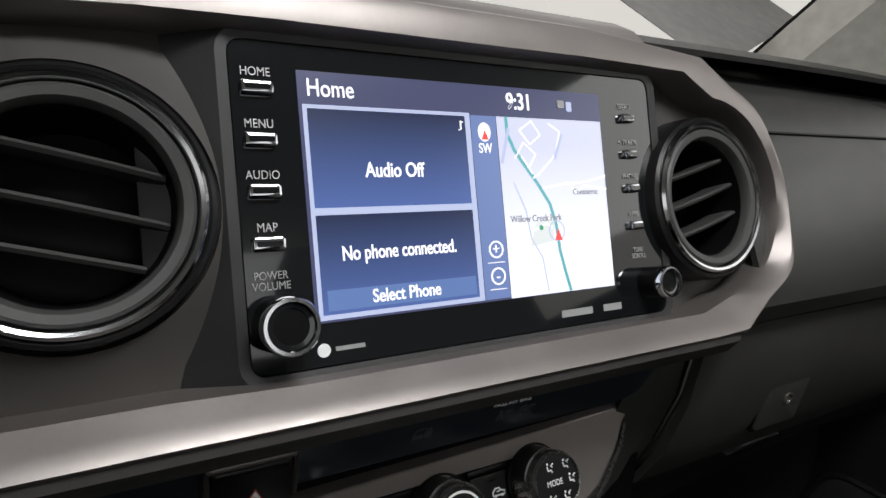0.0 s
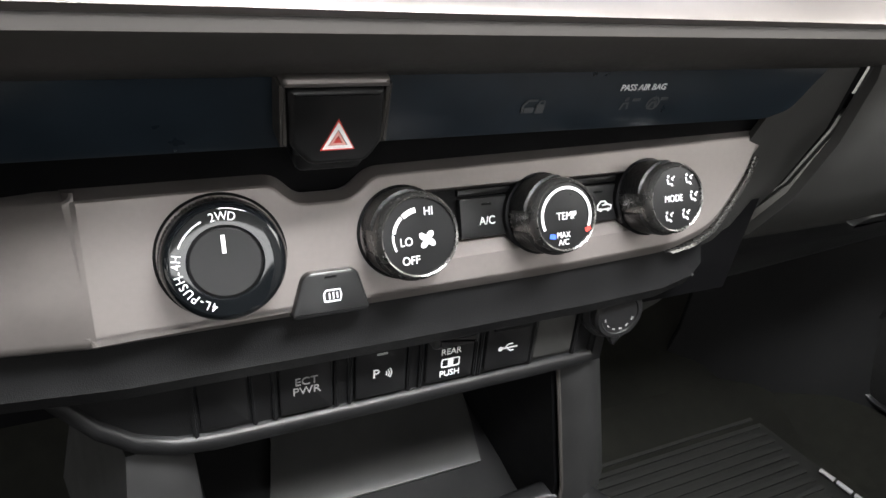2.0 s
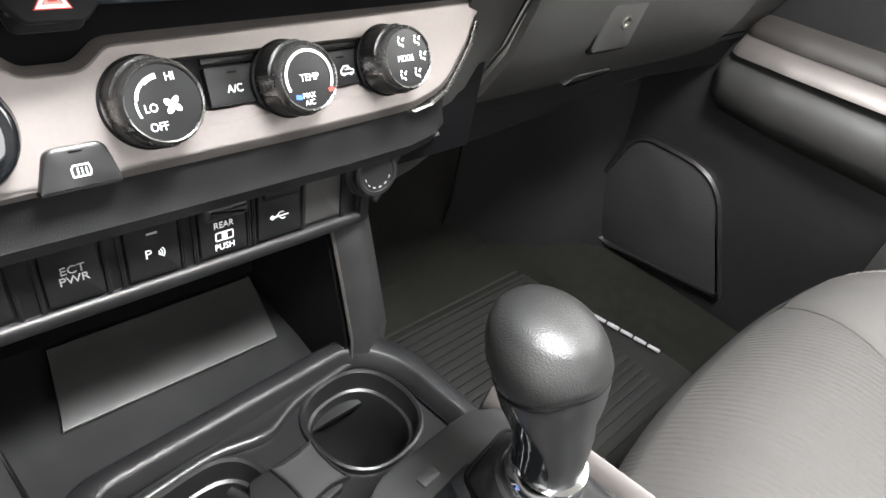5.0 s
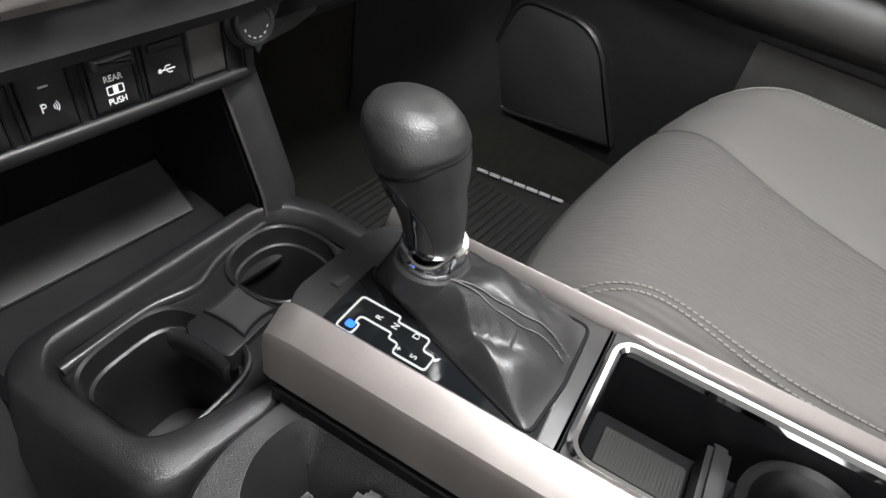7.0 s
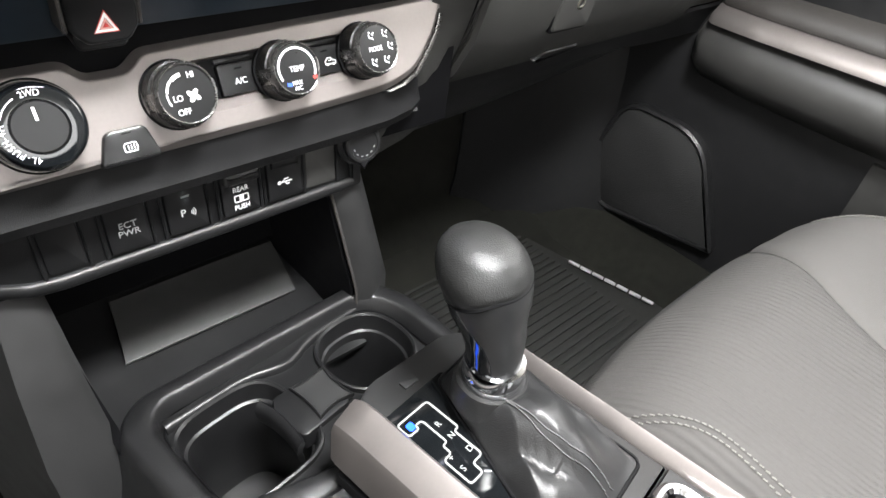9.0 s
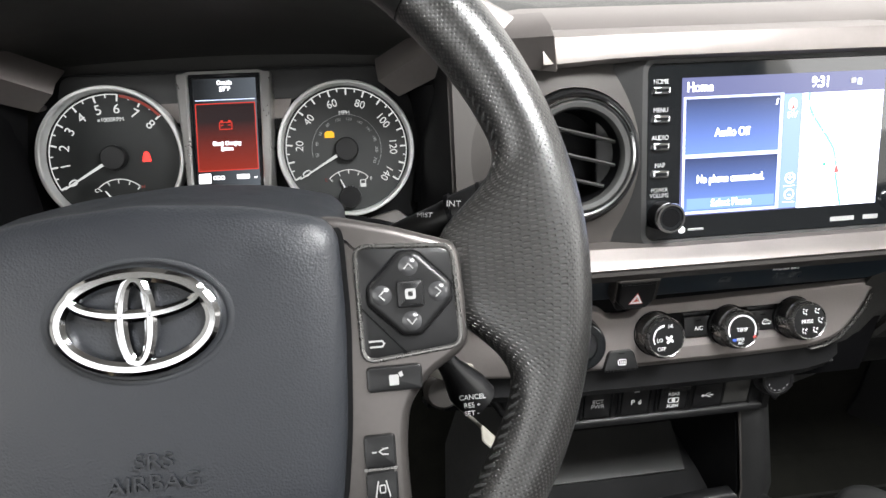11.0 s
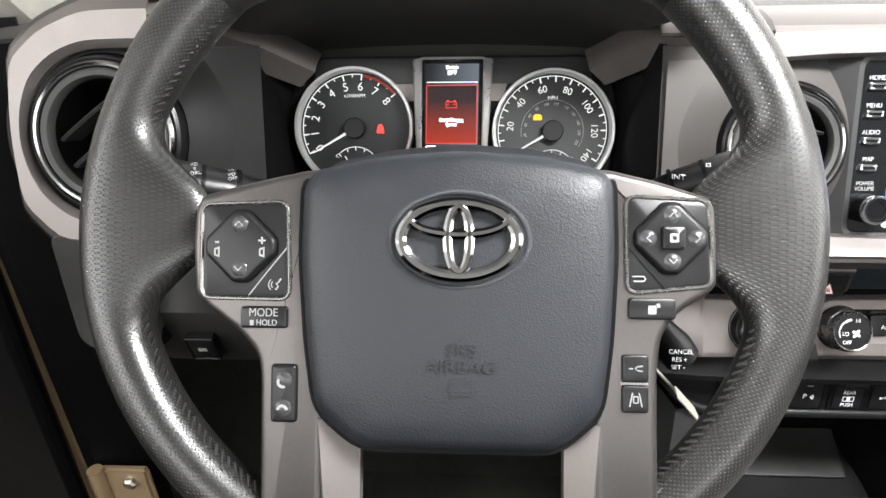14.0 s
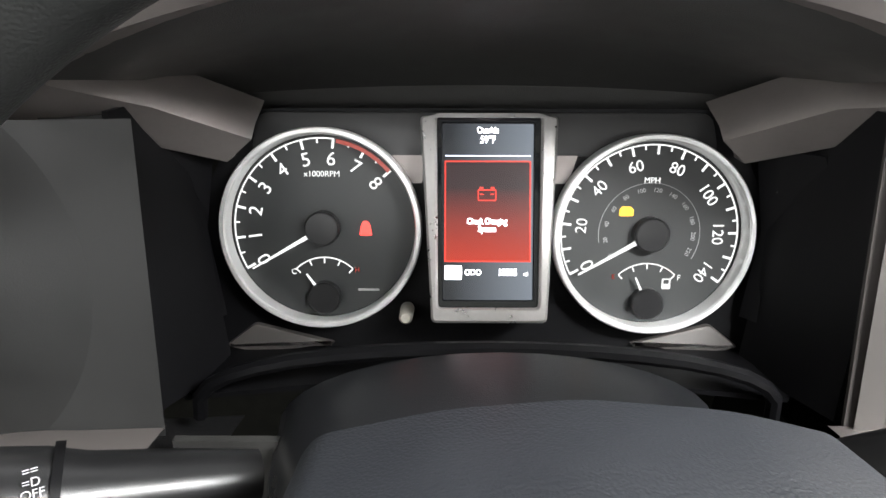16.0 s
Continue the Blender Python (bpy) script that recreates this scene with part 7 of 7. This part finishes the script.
for k in range(27):
    v = 0.55 * (k / 26) ** 1.6
    x, y, z = seat_pt(1.0, v)
    rows.append([(x, y, z), (x + 0.012, y, z - 0.02), (x + 0.014, y, z - 0.06), (x, y, z - 0.14), (x - 0.02, y, z - 0.2)])
part("flank", loft(rows), VINYL, seat, "grey vinyl flank", sharp=80)
part("seat_base", box(0.553, -0.29, 0.11, 0.42, 0.44, 0.22, 0.02), BLACK, seat)
part("backrest", sheet([[(0.30, -0.50, 0.34), (0.42, -0.49, 0.34), (0.55, -0.485, 0.34), (0.68, -0.49, 0.34), (0.80, -0.50, 0.34)], [(0.29, -0.55, 0.55), (0.42, -0.56, 0.55), (0.55, -0.565, 0.55), (0.68, -0.56, 0.55), (0.81, -0.55, 0.55)], [(0.32, -0.64, 0.88), (0.42, -0.645, 0.90), (0.55, -0.65, 0.91), (0.68, -0.645, 0.90), (0.78, -0.64, 0.88)]], 0.10), CLOTH, seat, sharp=80)
for off in (0.0, 0.006):
    bm = bmesh.new()
    for k in range(110):
        v = 0.012 + 0.0046 * k
        u = 0.050 + off / 0.53 + 0.035 * math.exp(-((v - 0.09) / 0.06) ** 2) - 0.04 * math.exp(-v / 0.03)
        x, y, z = seat_pt(max(0.005, u), v)
        x2, y2, z2 = seat_pt(max(0.005, u), v + 0.0031)
        tube([(x, y, z + 0.0012), (x2, y2, z2 + 0.0012)], 0.0006, 5, bm)
    tagged(part("seam_stitching", bm, THREADG, seat), kind="stuff")
part("welt", tube([(*seat_pt(seam(0.55 * (k / 40) ** 1.6), 0.55 * (k / 40) ** 1.6)[:2], seat_pt(seam(0.55 * (k / 40) ** 1.6), 0.55 * (k / 40) ** 1.6)[2] - 0.0048) for k in range(41)], 0.0010, 6), CLOTH, seat)

for off in (0.0, 0.010):
    bm = bmesh.new()
    for k in range(100):
        v = 0.010 + 0.0050 * k
        x, y, z = seat_pt(0.90 - off, v)
        x2, y2, z2 = seat_pt(0.90 - off, v + 0.0032)
        tube([(x, y, z + 0.0010), (x2, y2, z2 + 0.0010)], 0.0006, 5, bm)
    tagged(part("edge_stitching", bm, THREADG, seat), kind="stuff")
part("cross_seam", tube([(*seat_pt(0.13 + 0.33 * k / 20, 0.195)[:2], seat_pt(0.13 + 0.33 * k / 20, 0.195)[2] - 0.0001) for k in range(21)], 0.0003, 6), CLOTH, seat)

# ---- passenger door, ajar trim and speaker ----
door = thing("passenger_door", "black moulded passenger door with silver armrest and speaker", "door")
part("panel", sheet([[(0.895, 0.46, 0.03), (0.875, 0.30, 0.03), (0.872, 0.10, 0.03), (0.872, -0.30, 0.03), (0.875, -0.90, 0.03)], [(0.885, 0.46, 0.20), (0.870, 0.30, 0.20), (0.880, 0.10, 0.20), (0.884, -0.30, 0.20), (0.885, -0.90, 0.20)], [(0.888, 0.46, 0.33), (0.880, 0.30, 0.33), (0.890, 0.10, 0.33), (0.890, -0.30, 0.33), (0.89, -0.90, 0.33)], [(0.905, 0.46, 0.45), (0.905, 0.30, 0.45), (0.905, 0.10, 0.45), (0.905, -0.30, 0.45), (0.905, -0.90, 0.45)], [(0.915, 0.46, 0.60), (0.905, 0.30, 0.62), (0.905, 0.10, 0.64), (0.905, -0.30, 0.64), (0.905, -0.90, 0.64)], [(0.935, 0.46, 0.70), (0.94, 0.30, 0.71), (0.94, 0.10, 0.72), (0.94, -0.30, 0.72), (0.94, -0.90, 0.72)]], 0.02), SOFT, door, "black grained door panel", sharp=70)
arm = part("armrest", loft([[(0.905, y, 0.335 - d), (0.850 - e, y, 0.315 - d), (0.822 - e, y, 0.335), (0.818 - e, y, 0.368), (0.838 - e, y, 0.388), (0.905, y, 0.402)] for y, d, e in ((0.292, -0.03, -0.03), (0.270, 0.0, 0.0), (0.20, 0.005, 0.004), (0.05, 0.008, 0.006), (-0.25, 0.0, 0.004), (-0.55, 0.0, 0.0))]), SOFTGREY, door, "padded black armrest", sharp=80)
part("armrest_trim", loft([[(0.905, y, 0.418 + g), (0.845 - e, y, 0.412 + g), (0.826 - e, y, 0.400 + g), (0.824 - e, y, 0.391 + g), (0.842 - e, y, 0.387 + g)] for y, e, g in ((0.285, -0.025, -0.004), (0.268, 0.0, 0.0), (0.20, 0.004, 0.001), (0.05, 0.006, 0.004), (-0.25, 0.004, 0.006), (-0.55, 0.0, 0.006))]), SATIN, door, "silver armrest strip", sharp=60)
part("upper_trim", sheet([[(0.897, y, 0.440), (0.893, y, 0.455), (0.893, y, 0.60), (0.899, y, 0.64), (0.925, y, 0.70)] for y in (0.40, 0.30, 0.10, -0.30, -0.90)], 0.006), DOORGREY, door, "grey upper door trim", sharp=70)
part("grained_strip", loft([[(0.905, y, 0.440 + g), (0.858 - e, y, 0.434 + g), (0.845 - e, y, 0.420 + g), (0.846 - e, y, 0.413 + g)] for y, e, g in ((0.285, -0.025, -0.004), (0.268, 0.0, 0.0), (0.20, 0.004, 0.001), (0.05, 0.006, 0.004), (-0.25, 0.004, 0.006), (-0.55, 0.0, 0.006))]), BROWNTRIM, door, "dark grained strip over the armrest", sharp=60)
part("door_pad", sheet([[(0.886, y, 0.30), (0.862, y, 0.292), (0.858, y, 0.22), (0.866, y, 0.13), (0.884, y, 0.11)] for y in (0.02, 0.0, -0.2, -0.6)], 0.006), SOFTGREY, door, "charcoal lower door pad", sharp=60)
sp = Matrix.Translation((0.846, 0.268, 0.118)) @ pose(0, 0, 0, 90, 0, -90) @ pose(0, 0, 0, 0, 0, 0)
so = rounded([(-0.140, -0.020), (-0.09, -0.080), (0.125, -0.048), (0.125, -0.040), (0.045, 0.122), (-0.095, 0.122)], [0.03, 0.03, 0.003, 0.003, 0.055, 0.04], 7)
part("speaker_surround", hoop(so, inset(so, 0.008), -0.01, 0.008, 0.0035), SOFT, door, "raised speaker surround", at=sp)
part("speaker_grille", slab(inset(so, 0.008), -0.01, 0.004, 0.002), mat("speaker_mesh", (0.012, 0.012, 0.012), 0.6, bump=1.0, bscale=700, cells=True), door, "black speaker grille", at=sp)
kick = alone("trim_kick", sheet([[(0.60, 0.50, 0.0), (0.74, 0.44, 0.0), (0.80, 0.38, 0.0), (0.85, 0.33, 0.01)], [(0.62, 0.50, 0.10), (0.755, 0.46, 0.10), (0.815, 0.40, 0.10), (0.870, 0.35, 0.10)], [(0.64, 0.52, 0.26), (0.78, 0.47, 0.26), (0.83, 0.42, 0.26), (0.885, 0.38, 0.26)], [(0.66, 0.54, 0.42), (0.80, 0.48, 0.42), (0.85, 0.43, 0.42), (0.90, 0.40, 0.42)]], 0.006), SOFT, "black kick panel beside the footwell", "trim", "structure")
alone("trim_sill", sheet([[(0.680, y, -0.006), (0.742, y, 0.000), (0.760, y, 0.014), (0.81, y, 0.034), (0.875, y, 0.034)] for y in (0.42, 0.2, -0.3, -1.4)], 0.006), CARPET, "dark door sill trim", "trim", "structure")
mat_ = thing("floor_mat", "black ribbed rubber floor mat with a pale end strip", "floor mat", Matrix.Translation((0.53, 0.14, 0.0)))
part("sheet", slab(rounded([(-0.22, -0.40), (0.225, -0.40), (0.225, -0.02), (0.185, 0.17), (0.16, 0.30), (-0.21, 0.30)], 0.03), -0.004, 0.005, 0.002), RUBBER, mat_)
for k in range(50):
    part("rib", box(0, 0, 0.0065, 0.36, 0.0045, 0.004), RUBBER, mat_, at=Matrix.Translation((-0.02, -0.36 + 0.0125 * k, 0)))
for k in range(7):
    t0, t1 = (k + 0.08) / 7, (k + 0.92) / 7
    q = lambda t: (0.175 + 0.032 * t, 0.160 - 0.145 * t, 0.0105)
    part("edge_mark", tube([q(t0), q(t1)], 0.0030, 6), DIM, mat_, "pale grey raised mark")

# ---- driver door opening ----
alone("trim_driver_sill", sheet([[(-0.64, y, 0.0), (-0.655, y, 0.05), (-0.69, y, 0.06), (-0.74, y, 0.05)] for y in (0.45, 0.2, -0.3, -1.4)], 0.006), SOFT, "black sill trim at the driver door", "trim", "structure")
alone("wall_door_frame", sheet([[(-0.655, 0.36, z0), (-0.69, 0.345, z0), (-0.725, 0.335, z0), (-0.742, 0.34, z0)] for z0 in (0.0, 0.2, 0.4, 0.6, 0.72)], 0.006), BLACK, "black weather strip of the door frame", "trim", "structure")
alone("trim_seal", tube([(-0.775, 0.335, 0.0), (-0.765, 0.332, 0.35), (-0.75, 0.33, 0.74)], 0.011, 10), BLACK, "black rubber door seal", "trim", "structure")
alone("wall_door_jamb", sheet([[(-0.735, 0.352, z0), (-0.762, 0.348, z0), (-0.79, 0.36, z0), (-0.80, 0.42, z0)] for z0 in (-0.05, 0.2, 0.45, 0.72)], 0.006), TAN, "sand-coloured painted door jamb", "wall", "structure")
hinge = thing("door_hinge", "sand-coloured painted door hinge with a bolt", "hinge", Matrix.Translation((-0.685, 0.325, 0.125)))
part("leaf", box(0.0, 0.0, 0.0, 0.065, 0.012, 0.085, 0.004), TAN, hinge)
part("knuckle", tube([(-0.034, -0.008, -0.045), (-0.034, -0.008, 0.045)], 0.010, 14), TAN, hinge)
for k in (-1, 1):
    part("bolt", lathe([(0.009, 0.0), (0.009, 0.005), (0.006, 0.008)], 6), STEEL, hinge, at=Matrix.Translation((0.008, -0.006, 0.022 * k)) @ pose(0, 0, 0, 90))
alone("body_sill", sheet([[(-0.745, y, 0.03), (-0.79, y, 0.02), (-0.82, y, -0.05), (-0.82, y, -0.2)] for y in (0.40, 0.1, -0.5, -1.4)], 0.006), TAN, "sand-coloured painted body sill", "sill", "structure")
ddoor = thing("driver_door", "open dark driver door with sand-coloured edge", "door")
part("panel", sheet([[(-0.80, 0.42, 0.05), (-1.25, 0.10, 0.05)], [(-0.80, 0.42, 0.40), (-1.25, 0.10, 0.40)], [(-0.80, 0.42, 0.68), (-1.25, 0.10, 0.70)]], 0.05), SOFT, ddoor)
part("painted_edge", tube([(-0.785, 0.41, 0.02), (-0.79, 0.415, 0.35), (-0.80, 0.42, 0.70)], 0.012, 8), TAN, ddoor, "sand-coloured painted edge")
